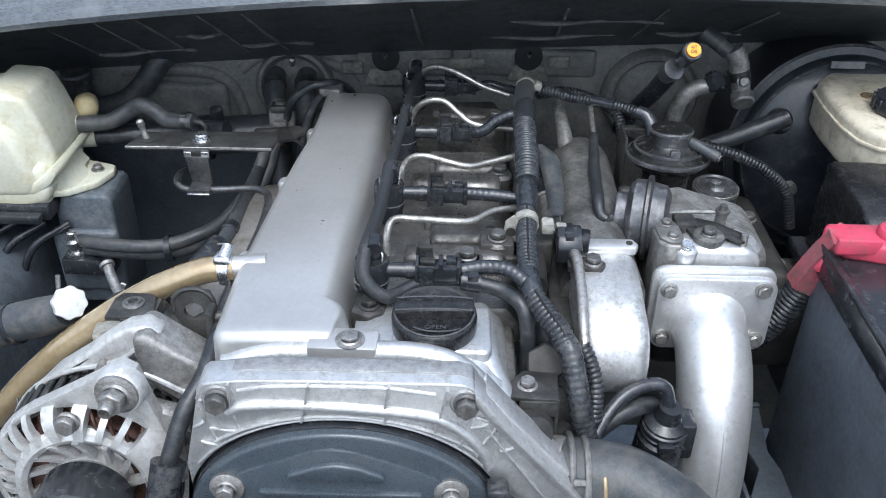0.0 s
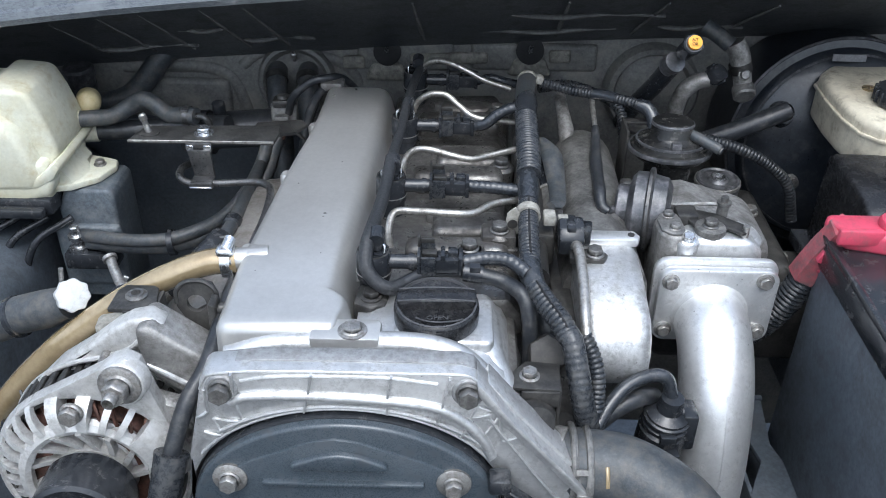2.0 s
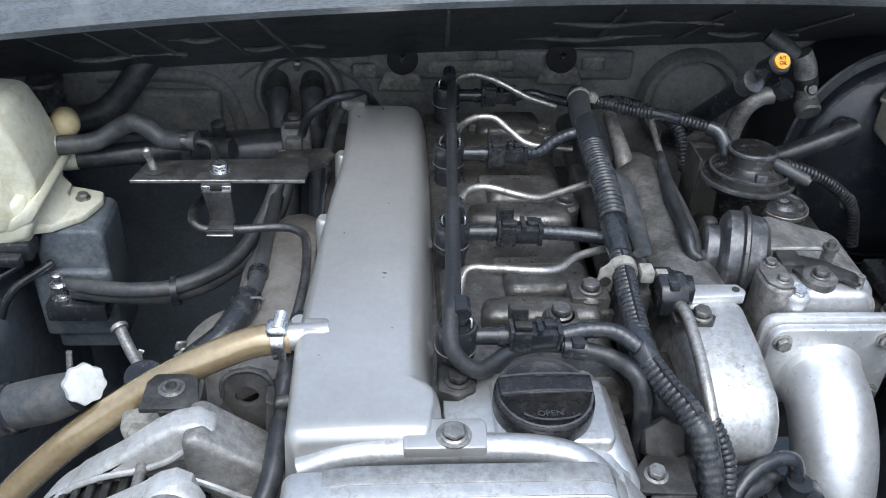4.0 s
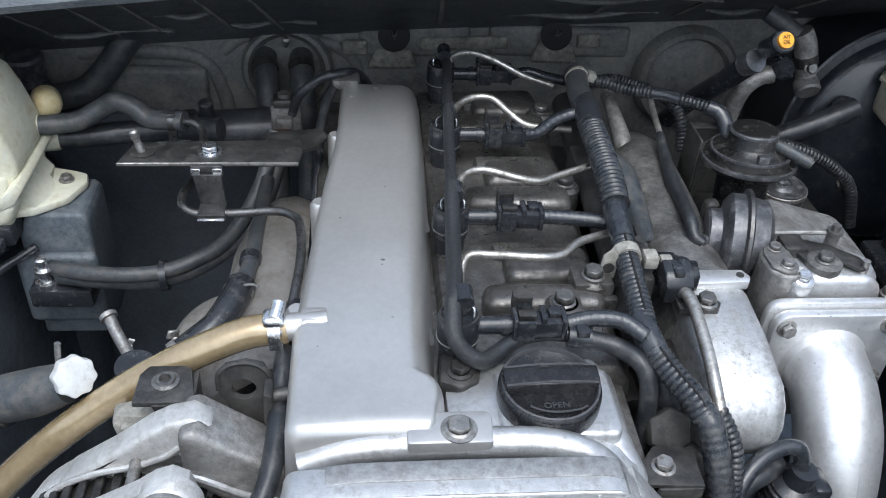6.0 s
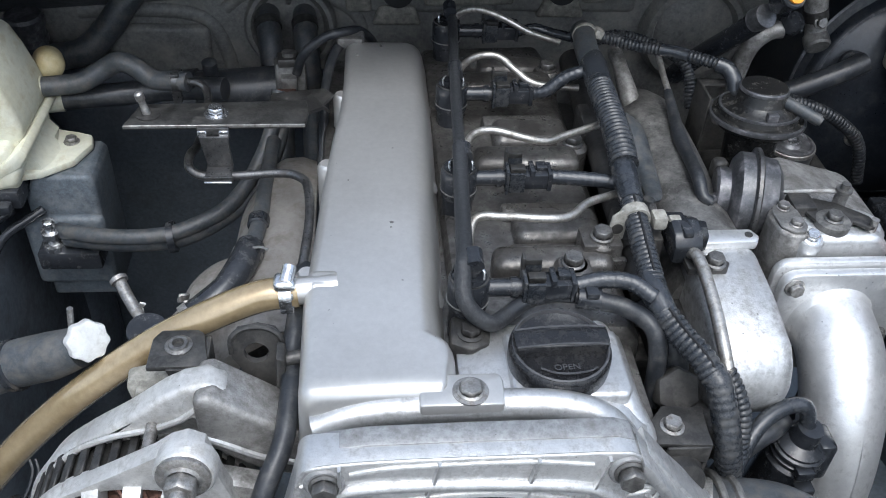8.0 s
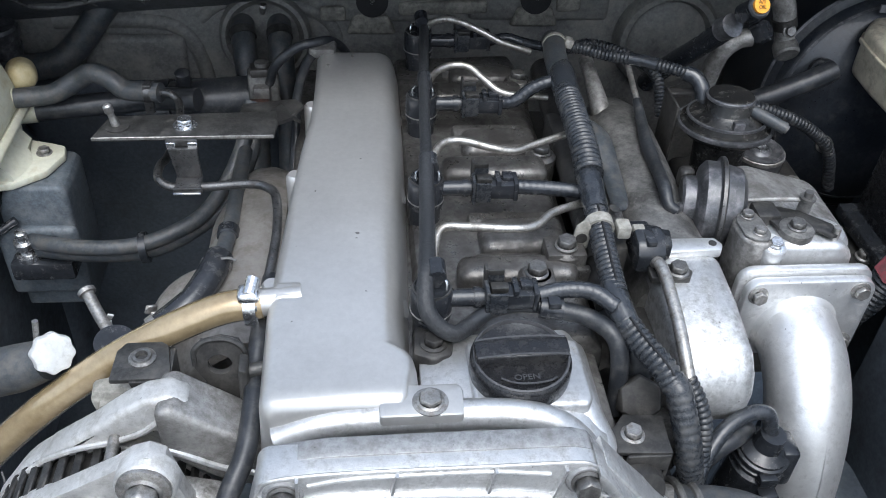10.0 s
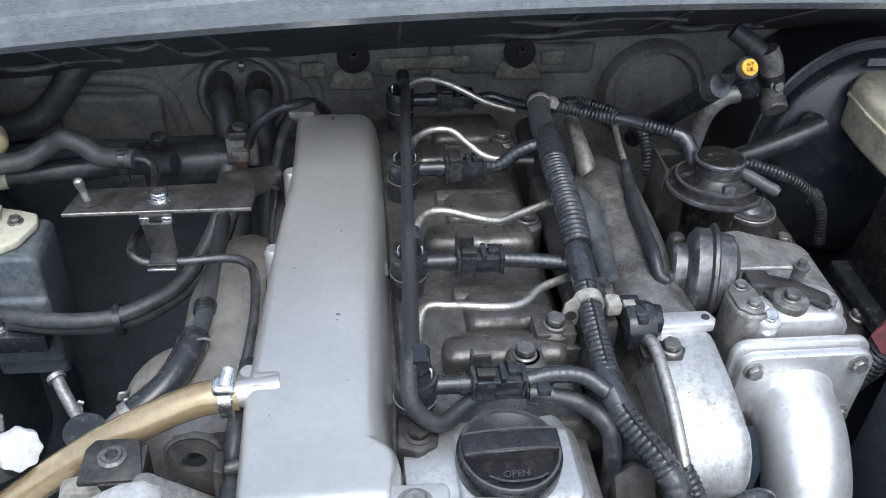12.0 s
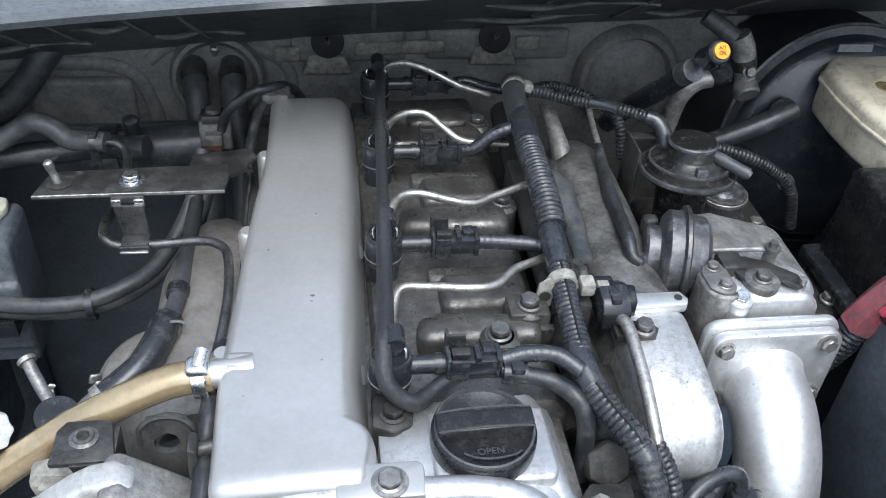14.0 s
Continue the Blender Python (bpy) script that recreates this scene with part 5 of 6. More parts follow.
part("cap", lathe([(0.026, -0.05), (0.026, -0.024), (0.0205, -0.022), (0.0225, -0.015), (0.0232, -0.002), (0.0218, 0.0018), (0.0195, 0.0026), (0.0178, 0.0010), (0.011, 0.0004), (0.0085, 0.0025), (0, 0.0025)], (0.2735, 0.81, 0.989), (0, -0.05, 1), 40), VACGREY, canister)
part("nut", lathe([(0.0075, 0), (0.007, 0.0025), (0.0045, 0.0025), (0.004, 0.0)], (0.2735, 0.81, 0.9915), (0, -0.05, 1), 20), CHROME, canister, "bright hollow nut")
part("rim", lathe([(0.0213, 0.0012), (0.0232, 0.0002), (0.0236, -0.0030), (0.0226, -0.0035)], (0.2735, 0.81, 0.989), (0, -0.05, 1), 40), BOLT, canister, "bare bright rim")
pump = solo("pump_housing", join(box(0.205, 0.33, 0.70, 0.86, 0.84, 0.955, 0.012, 3), box(0.29, 0.36, 0.69, 0.76, 0.85, 0.94, 0.008, 3)), GREASE, "greasy cast pump housing low behind the throttle", "pump")
for x, y, z in ((0.325, 0.735, 0.942), (0.345, 0.71, 0.942), (0.31, 0.80, 0.957)):
    part("bolt", hex_bolt((x, y, z), (0, 0, 1), 0.006, 1.4), BOLT, pump)

vac = thing("vacuum_hose", (0.135, 0.73, 1.0), "thin black vacuum hose to the throttle can", "hose")
part("hose", tube([(0.1385, 0.79, 1.054), (0.1365, 0.765, 1.050), (0.133, 0.735, 1.048), (0.131, 0.71, 1.049), (0.1295, 0.69, 1.051), (0.128, 0.668, 1.052), (0.1285, 0.655, 1.046), (0.134, 0.650, 1.043)], 0.0052, 14, 8, taper=[0.7, 0.9, 1.15, 1.0, 1.0, 0.9, 0.8]), RUBBER, vac)
part("steel_end", tube([(0.139, 0.835, 1.068), (0.1385, 0.81, 1.060), (0.1385, 0.785, 1.054)], 0.0026, 10, 4), STEEL, vac, "thin steel pipe end")
stub = solo("coolant_stub", tube([(0.112, 0.87, 1.05), (0.113, 0.845, 1.045), (0.116, 0.81, 1.03), (0.117, 0.79, 1.01)], 0.008, 14, 6, taper=[0.8, 0.8, 1.1, 1.2]), OXIDE, "stained metal coolant stub", "pipe")
lever = solo("lever_cable", tube([(0.082, 0.745, 1.062), (0.090, 0.725, 1.058), (0.0925, 0.69, 1.05), (0.091, 0.655, 1.048), (0.084, 0.643, 1.052)], 0.0085, 12, 8, squash=0.55, taper=[0.6, 1.2, 1.0, 0.8, 0.5]), HOSEGREY, "flat grey rubber cable guide beside the loom", "cable guide")
psens = thing("rail_pressure_sensor", (0.088, 0.69, 1.0), "black sensor with a pale ring on the fuel rail", "sensor")
part("body", tube([(0.088, 0.645, 1.026), (0.088, 0.668, 1.032), (0.088, 0.690, 1.037)], 0.0100, 18, 4), OXIDE, psens, "stained metal body")
part("ring", lathe([(0.0095, 0), (0.0118, 0), (0.0118, 0.003), (0.0095, 0.003)], (0.088, 0.688, 1.0365), (0, 1, 0.22), 24), CLIP, psens, "pale ring")
part("cap", tube([(0.088, 0.691, 1.0372), (0.0885, 0.715, 1.043), (0.089, 0.738, 1.048)], 0.0108, 18, 4), PLASTIC, psens, "black plastic cap")
top_loom = thing("rear_loom", (0.14, 0.83, 1.05), "corrugated black loom branch behind the engine", "wiring loom")
part("sleeve", tube([(0.088, 0.848, 1.075), (0.102, 0.846, 1.073), (0.122, 0.838, 1.071), (0.143, 0.828, 1.072), (0.165, 0.812, 1.074), (0.182, 0.800, 1.074)], 0.0049, 16, 10, 0.0034, 0.0010), LOOM, top_loom)
part("elbow", tube([(0.180, 0.801, 1.074), (0.188, 0.796, 1.072), (0.193, 0.788, 1.064), (0.194, 0.78, 1.05)], 0.0068, 16, 6), TAPE, top_loom)
part("second_sleeve", tube([(0.09, 0.87, 1.06), (0.12, 0.885, 1.058), (0.15, 0.87, 1.055), (0.17, 0.84, 1.05), (0.175, 0.82, 1.02)], 0.0050, 16, 10, 0.0034, 0.0010), LOOM, top_loom)
part("tape", tube([(0.140, 0.8295, 1.0722), (0.150, 0.8235, 1.0732), (0.160, 0.8155, 1.0738)], 0.0058, 16, 6), TAPE, top_loom)

# brake servo, its hose, reservoir
servo = thing("brake_servo", (0.425, 0.93, 0.86), "large black enamelled brake servo drum", "brake servo")
part("drum", lathe([(0.118, -0.09), (0.1195, -0.005), (0.1195, 0.0), (0.117, 0.003), (0.109, 0.004), (0.107, 0.010), (0.103, 0.014), (0.072, 0.026), (0.05, 0.030), (0.03, 0.036), (0, 0.037)], (0.425, 0.905, 0.985), (0.0, -1, 0.16), 72), BOOSTER, servo)
part("label", box(0.395, 0.430, 0.8950, 0.8970, 1.0860, 1.0935, 0.0003, 1, (-8, 0, 0)), PRINT, servo, "small grey printed label")
# two paler beads carry the bright edge highlights of the drum
part("outer_bead", lathe([(0.1180, 0.0015), (0.1200, 0.0028), (0.1180, 0.0042)], (0.425, 0.905, 0.985), (0.0, -1, 0.16), 72), VACGREY, servo, "paler bead painted as the rim highlight")
part("inner_bead", lathe([(0.1025, 0.0130), (0.1045, 0.0150), (0.1025, 0.0168)], (0.425, 0.905, 0.985), (0.0, -1, 0.16), 72), VACGREY, servo, "paler bead painted as the ridge highlight")
part("valve", lathe([(0.014, 0), (0.014, 0.005), (0.011, 0.008), (0.0075, 0.02), (0, 0.02)], (0.348, 0.880, 1.032), (0, -1, 0.3), 26), PLASTIC, servo)
for x, z in ((0.375, 0.955),):
    part("nut", hex_bolt((x, 0.872, z), (0, -1, 0.15), 0.006, 1.6), BOLT, servo)
solo("servo_hose", tube([(0.347, 0.858, 1.046), (0.325, 0.853, 1.038), (0.295, 0.853, 1.024), (0.268, 0.856, 1.011), (0.24, 0.865, 0.99)], 0.0098, 18, 8), RUBBER, "black rubber vacuum hose to the brake servo", "hose")
solo("servo_loom", tube([(0.235, 0.845, 1.024), (0.264, 0.835, 1.022), (0.30, 0.83, 1.013), (0.331, 0.83, 0.996), (0.355, 0.83, 0.972), (0.368, 0.83, 0.93)], 0.0056, 16, 10, 0.004, 0.0008), RUBBER, "corrugated black sleeve dropping beside the servo", "wiring loom")

res = thing("brake_fluid_reservoir", (0.425, 0.80, 1.0), "grimy white brake fluid reservoir with a black cap", "fluid reservoir")
part("tank", prism([(0.380, 0.884), (0.400, 0.908), (0.440, 0.914), (0.51, 0.910), (0.51, 0.752), (0.396, 0.752), (0.384, 0.768), (0.378, 0.80), (0.377, 0.84)], "z", 1.028, 1.078, 0.007, 4), RESERVOIR, res)
part("rim", prism([(0.3775, 0.884), (0.398, 0.9105), (0.440, 0.9165), (0.512, 0.9125), (0.512, 0.7495), (0.395, 0.7495), (0.3815, 0.768), (0.3755, 0.80), (0.3745, 0.84)], "z", 1.062, 1.0655, 0.001, 2), RESERVOIR, res)
part("cap", lathe([(0.024, 0), (0.027, 0.002), (0.027, 0.013), (0.025, 0.016), (0.013, 0.0165), (0.012, 0.021), (0.010, 0.0225), (0, 0.0225)], (0.434, 0.806, 1.078), (0, 0, 1), 32), PLASTIC, res, "ribbed black screw cap")
for k in range(20):
    a = 2 * math.pi * k / 20
    part("cap_rib", box(0.434 + 0.0272 * math.cos(a) - 0.0012, 0.434 + 0.0272 * math.cos(a) + 0.0012, 0.806 + 0.0272 * math.sin(a) - 0.0016, 0.806 + 0.0272 * math.sin(a) + 0.0016, 1.080, 1.0925, 0.0006, 1, (0, 0, math.degrees(a) + 90)), PLASTIC, res)
part("plug_ring", lathe([(0.0085, 0), (0.0085, 0.0012), (0.0055, 0.0016), (0, 0.0008)], (0.417, 0.842, 1.0778), (0, 0, 1), 24), GOLD, res, "small yellow marker ring")
relay = thing("relay_box", (0.40, 0.70, 0.92), "black plastic relay box lid by the battery", "relay box")
part("lid", prism([(0.645, 0.955), (0.645, 1.000), (0.652, 1.036), (0.672, 1.046), (0.755, 1.050), (0.762, 1.044), (0.765, 0.955)], "x", 0.356, 0.50, 0.007, 3), CAPMAT, relay)
part("rim", box(0.342, 0.504, 0.640, 0.770, 0.944, 0.958, 0.003), PLASTIC, relay)

battery = thing("car_battery", (0.40, 0.46, 0.78), "black car battery with a dusty top", "battery")
part("case", box(0.297, 0.50, 0.32, 0.604, 0.80, 1.038, 0.004), BAYDARK, battery)
part("lid", box(0.294, 0.503, 0.317, 0.607, 1.028, 1.053, 0.004), PLASTIC, battery)
part("edge_rib", box(0.2935, 0.2985, 0.33, 0.60, 1.051, 1.057, 0.001), PLASTIC, battery)
terminal = thing("battery_terminal_cover", (0.32, 0.60, 1.066), "red plastic terminal cover with a dirty sleeve", "terminal cover")
part("cover", prism([(0.306, 0.584), (0.337, 0.575), (0.41, 0.575), (0.41, 0.606), (0.337, 0.612), (0.298, 0.612), (0.294, 0.603)], "z", 1.052, 1.069, 0.004, 3), RED, terminal)
part("knob", lathe([(0.0135, 0), (0.0135, 0.005), (0.012, 0.007), (0, 0.0075)], (0.345, 0.594, 1.068), (0, 0, 1), 24), RED, terminal)
part("sleeve", tube([(0.310, 0.598, 1.064), (0.303, 0.606, 1.040), (0.294, 0.612, 1.010)], 0.0165, 6, 4, squash=0.85), GRIMERED, terminal, "grimy translucent red sleeve")
part("sleeve_ridge", join(*[tube([(0.3075 - 0.004 * k, 0.587 + 0.003 * k, 1.058 - 0.011 * k), (0.3155 - 0.004 * k, 0.586 + 0.003 * k, 1.055 - 0.011 * k), (0.3225 - 0.004 * k, 0.594 + 0.003 * k, 1.052 - 0.011 * k)], 0.0015, 6, 3) for k in range(4)]), RED, terminal)
part("clasp", join(box(0.292, 0.305, 0.590, 0.597, 1.034, 1.046, 0.001, 1, (0, 14, 0)), box(0.296, 0.330, 0.578, 0.584, 1.060, 1.073, 0.002, 2)), RED, terminal)
solo("battery_cable", tube([(0.297, 0.611, 1.018), (0.293, 0.614, 0.998), (0.286, 0.618, 0.974), (0.274, 0.624, 0.948), (0.258, 0.632, 0.925), (0.240, 0.64, 0.90)], 0.0115, 20, 10, 0.0046, 0.002), LOOM, "corrugated black battery cable sleeve", "cable")

# automatic gearbox dipstick and fillers at the back
atd = thing("gearbox_dipstick", (0.205, 0.84, 1.0), "gearbox dipstick with an orange topped black handle", "dipstick")
part("tube", tube([(0.205, 0.80, 1.115), (0.200, 0.835, 1.08), (0.192, 0.87, 1.045), (0.185, 0.90, 1.01)], 0.0092, 20, 6), PLASTIC, atd)
part("collar", tube([(0.2065, 0.794, 1.121), (0.203, 0.804, 1.112)], 0.0098, 20, 2), VACGREY, atd, "worn metal collar")
part("handle", lathe([(0.0082, -0.024), (0.0082, -0.004), (0.0094, -0.003), (0.0094, 0.001), (0.008, 0.0025), (0, 0.0025)], (0.2155, 0.777, 1.1445), (0.05, -0.72, 0.55), 28), PLASTIC, atd)
part("button", lathe([(0.0064, 0.0), (0.0064, 0.0030), (0, 0.0034)], (0.2157, 0.7755, 1.1460), (0.05, -0.72, 0.55), 28), ORANGE, atd, "orange round top")
words("lettering", "A/T\nOIL", (0.2159, 0.7727, 1.1483), 0.0040, (52, 0, 3), INK, atd)
filler = thing("filler_tube", (0.25, 0.87, 1.0), "bent metal tube with a knurled black cap", "pipe")
part("tube", tube([(0.262, 0.868, 1.074), (0.250, 0.868, 1.071), (0.238, 0.868, 1.058), (0.234, 0.872, 1.03), (0.234, 0.88, 0.97)], 0.0085, 18, 8), OXIDE, filler)
part("cap", lathe([(0.0070, -0.006), (0.0092, -0.005), (0.0098, 0.006), (0.0085, 0.008), (0, 0.0085)], (0.268, 0.866, 1.080), (0.4, -0.6, 0.7), 18), PLASTIC, filler, "knurled black cap")
for k in range(8):
    a = k * math.pi / 4
    part("grip", lathe([(0.0016, -0.004), (0.0016, 0.006), (0, 0.007)], (0.268 + 0.0080 * math.cos(a), 0.866 + 0.0060 * math.sin(a), 1.080 + 0.005 * math.sin(a) - 0.0045 * math.cos(a)), (0.4, -0.6, 0.7), 6), PLASTIC, filler)
coupling = thing("hose_coupling", (0.30, 0.884, 1.05), "stained hose coupling with a bolted clip on the bulkhead", "coupling")
part("hose", tube([(0.258, 0.90, 1.120), (0.272, 0.893, 1.112), (0.284, 0.887, 1.104)], 0.0085, 18, 6), HOSEGREY, coupling)
part("body", join(tube([(0.287, 0.886, 1.108), (0.294, 0.884, 1.096), (0.298, 0.882, 1.082)], 0.0105, 20, 6), tube([(0.299, 0.882, 1.080), (0.302, 0.881, 1.066), (0.304, 0.880, 1.056)], 0.0098, 20, 4, taper=[1.0, 0.95, 1.0])), OXIDE, coupling)
part("clip", tube([(0.2955, 0.882, 1.087), (0.2985, 0.8815, 1.078)], 0.0116, 20, 2), STRAP, coupling, "steel clip")
part("bolt", hex_bolt((0.2985, 0.8705, 1.079), (0, -1, 0.4), 0.0042, 1.5), DULLBOLT, coupling)
part("end_cap", lathe([(0.0112, -0.004), (0.0118, 0.0), (0.0118, 0.007), (0.0100, 0.009), (0, 0.009)], (0.3035, 0.878, 1.059), (0.05, -0.75, -0.45), 22), STAIN, coupling, "round stained end")

# front right, low
plug = thing("sensor_plug", (0.17, 0.505, 0.90), "black plastic sensor plug beside the charge pipe", "plug")
part("body", join(lathe([(0.019, -0.06), (0.019, -0.012), (0.0165, -0.010), (0.0165, 0.004), (0.010, 0.008), (0.0085, 0.02), (0, 0.02)], (0.168, 0.500, 0.955), (0.05, -0.1, 1), 28), box(0.178, 0.190, 0.49, 0.512, 0.928, 0.962, 0.003)), PLASTIC, plug)
part("ribs", join(*[lathe([(0.0165, z), (0.0182, z + 0.0008), (0.0182, z + 0.0030), (0.0165, z + 0.0038)], (0.168, 0.500, 0.955), (0.05, -0.1, 1), 24) for z in (-0.008, -0.002, -0.030, -0.044)]), PLASTIC, plug)
part("latch", join(box(0.160, 0.172, 0.478, 0.486, 0.944, 0.952, 0.001), box(0.163, 0.176, 0.476, 0.486, 0.930, 0.936, 0.001)), PLASTIC, plug)
solo("sensor_lead", tube([(0.108, 0.468, 0.968), (0.118, 0.482, 0.978), (0.132, 0.494, 0.988), (0.150, 0.502, 0.992), (0.163, 0.503, 0.989), (0.169, 0.501, 0.972)], 0.0052, 16, 8), TAPE, "black taped lead to the sensor plug", "cable")
solo("small_hose", tube([(0.10, 0.475, 0.955), (0.125, 0.49, 0.968), (0.145, 0.50, 0.972), (0.16, 0.515, 0.96)], 0.0068, 16, 8), RUBBER, "short black rubber hose under the lead", "hose")
rhose = thing("radiator_hose", (0.14, 0.42, 0.85), "thick dusty black radiator hose with a spring clamp", "hose")
part("hose", tube([(0.078, 0.447, 0.958), (0.10, 0.442, 0.961), (0.13, 0.434, 0.961), (0.165, 0.414, 0.947), (0.195, 0.382, 0.912), (0.215, 0.355, 0.86), (0.22, 0.34, 0.78)], 0.0255, 28, 8), HOSEGREY, rhose)
part("spout", tube([(0.045, 0.455, 0.96), (0.07, 0.448, 0.964), (0.085, 0.443, 0.966)], 0.022, 24, 4), OXIDE, rhose)
for dx in (0.0, 0.010):
    part("clamp", tube([(0.089 + dx, 0.4450 - 0.3 * dx + 0.0265 * math.cos(a), 0.960 + 0.0265 * math.sin(a)) for a in [2 * math.pi * k / 20 for k in range(21)]], 0.0026, 8, 2), STAIN, rhose, "oxidised spring clamp")
part("clamp_tab", join(box(0.0885, 0.1015, 0.4195, 0.4215, 0.974, 0.979, 0.0008, 1, (-40, 0, 0)), box(0.090, 0.100, 0.413, 0.415, 0.958, 0.962, 0.0008, 1)), STAIN, rhose)
part("paint_mark", tube([(0.1095, 0.4215, 0.9815), (0.1097, 0.4165, 0.9765), (0.110, 0.4135, 0.970)], 0.0014, 6, 3, squash=0.4), GOLD, rhose, "yellow paint mark")
mount = thing("pump_bracket", (0.06, 0.46, 0.98), "greasy bracket with a zinc bolt by the filler housing", "bracket")
part("plate", join(prism([(0.046, 0.456), (0.078, 0.454), (0.080, 0.482), (0.056, 0.484), (0.046, 0.472)], "z", 1.0155, 1.0190, 0.001), box(0.052, 0.078, 0.4530, 0.4555, 1.004, 1.0175, 0.001), box(0.0765, 0.0795, 0.455, 0.48, 0.985, 1.0175, 0.001)), GREASE, mount)
part("bolt", hex_bolt((0.058, 0.4680, 1.0190), (0, 0, 1), 0.0048, 1.5), BOLT, mount)
part("lump", lathe([(0.017, -0.02), (0.018, 0.0), (0.013, 0.012), (0, 0.014)], (0.060, 0.452, 0.995), (0.2, -0.8, 0.3), 20), GREASE, mount)
banjo = solo("hex_plug", join(hex_bolt((0.0735, 0.514, 1.000), (0.0, -0.75, 0.65), 0.0135, 1.05, 1.0), lathe([(0.0125, -0.05), (0.0125, 0.004), (0, 0.004)], (0.0735, 0.514, 1.000), (0.0, -0.75, 0.65), 20)), GREASE, "large stained hexagon plug beside the loom", "plug")
bend = solo("black_stub_hose", tube([(0.060, 0.56, 1.02), (0.066, 0.545, 1.035), (0.072, 0.53, 1.03), (0.077, 0.52, 1.01)], 0.0085, 16, 8), RUBBER, "black rubber stub hose above the hexagon plug", "hose")
strut = thing("battery_tray", (0.30, 0.50, 0.80), "dark pressed steel battery tray bracket", "bracket")
part("plate", join(prism([(0.262, 0.64), (0.300, 0.64), (0.292, 0.58), (0.306, 0.53), (0.320, 0.47), (0.262, 0.45), (0.258, 0.52), (0.278, 0.56)], "z", 0.842, 0.847, 0.0015), box(0.262, 0.300, 0.636, 0.641, 0.80, 0.850, 0.001), box(0.258, 0.262, 0.45, 0.64, 0.80, 0.846, 0.001)), BAYDARK, strut)
part("bolt", hex_bolt((0.292, 0.478, 0.847), (0, 0, 1), 0.008, 1.7), DULLBOLT, strut)
solo("drain_hose", tube([(0.245, 0.60, 0.83), (0.247, 0.575, 0.80), (0.248, 0.545, 0.76), (0.248, 0.51, 0.70)], 0.014, 18, 10, 0.006, 0.002), LOOM, "corrugated black drain hose low beside the charge pipe", "hose")

# ---- left side ----
tank = thing("coolant_tank", (-0.45, 0.80, 0.98), "yellowed translucent plastic coolant tank", "coolant tank")
part("body", prism([(-0.60, 0.988), (-0.412, 0.988), (-0.396, 1.002), (-0.390, 1.018), (-0.395, 1.040), (-0.401, 1.060), (-0.408, 1.076), (-0.414, 1.0815), (-0.448, 1.084), (-0.456, 1.074), (-0.60, 1.072)], "y", 0.785, 0.866, 0.011, 4), TANK, tank)
part("shoulder", prism([(-0.60, 0.974), (-0.412, 0.980), (-0.404, 0.998), (-0.418, 1.040), (-0.438, 1.058), (-0.60, 1.060)], "y", 0.766, 0.80, 0.012, 4), TANK, tank)
part("seam", prism([(-0.60, 0.984), (-0.412, 0.985), (-0.393, 0.996), (-0.3845, 1.008), (-0.389, 1.014), (-0.408, 0.998), (-0.60, 0.996)], "y", 0.767, 0.868, 0.002, 2), TANK, tank)
part("base", prism([(-0.60, 0.962), (-0.43, 0.966), (-0.40, 0.975), (-0.392, 0.994), (-0.60, 0.994)], "y", 0.768, 0.862, 0.006, 3), TANK, tank)
part("foot", prism([(-0.43, 0.772), (-0.385, 0.782), (-0.362, 0.800), (-0.352, 0.826), (-0.355, 0.840), (-0.368, 0.845), (-0.392, 0.852), (-0.43, 0.86)], "z", 0.9745, 0.982, 0.0025, 2), TANK, tank)
part("fillet", loft([[(-0.415, y, 0.978), (-0.374 - 0.012 * abs(y - 0.81) / 0.03, y, 0.982), (-0.384, y, 0.986), (-0.391, y, 0.996), (-0.396, y, 1.010), (-0.415, y, 1.008)] for y in (0.785, 0.80, 0.815, 0.83, 0.845)]), TANK, tank)
part("corner", box(-0.50, -0.400, 0.770, 0.862, 0.970, 1.012, 0.006, 3), TANK, tank)
part("upper_ear", lathe([(0.013, -0.02), (0.013, -0.004), (0.012, 0.001), (0.009, 0.005), (0.004, 0.007), (0, 0.0075)], (-0.388, 0.872, 1.032), (0.35, -0.9, 0.2), 24), EARMAT, tank, "amber stained ear")
part("neck", tube([(-0.415, 0.852, 1.020), (-0.400, 0.854, 1.021), (-0.392, 0.855, 1.021)], 0.0095, 18, 4), TANK, tank)
part("lower_neck", tube([(-0.41, 0.87, 0.998), (-0.385, 0.875, 0.998)], 0.012, 18, 3), TANK, tank)
part("foot_screw", hex_bolt((-0.370, 0.828, 0.982), (0, 0, 1), 0.0045, 1.5), BOLT, tank)
th = thing("tank_hose", (-0.33, 0.86, 1.0), "grey rubber hose from the coolant tank", "hose")
part("hose", tube([(-0.402, 0.853, 1.021), (-0.380, 0.857, 1.021), (-0.360, 0.862, 1.022), (-0.340, 0.868, 1.032), (-0.326, 0.865, 1.040), (-0.312, 0.862, 1.036), (-0.298, 0.856, 1.028), (-0.280, 0.850, 1.030), (-0.266, 0.846, 1.031)], 0.0088, 20, 8), HOSEGREY, th)
part("clip", join(lathe([(0.0088, 0), (0.0102, 0), (0.0102, 0.007), (0.0088, 0.007)], (-0.402, 0.853, 1.021), (1, 0.1, 0), 20), box(-0.401, -0.392, 0.842, 0.848, 1.016, 1.026, 0.001)), BOLT, th)
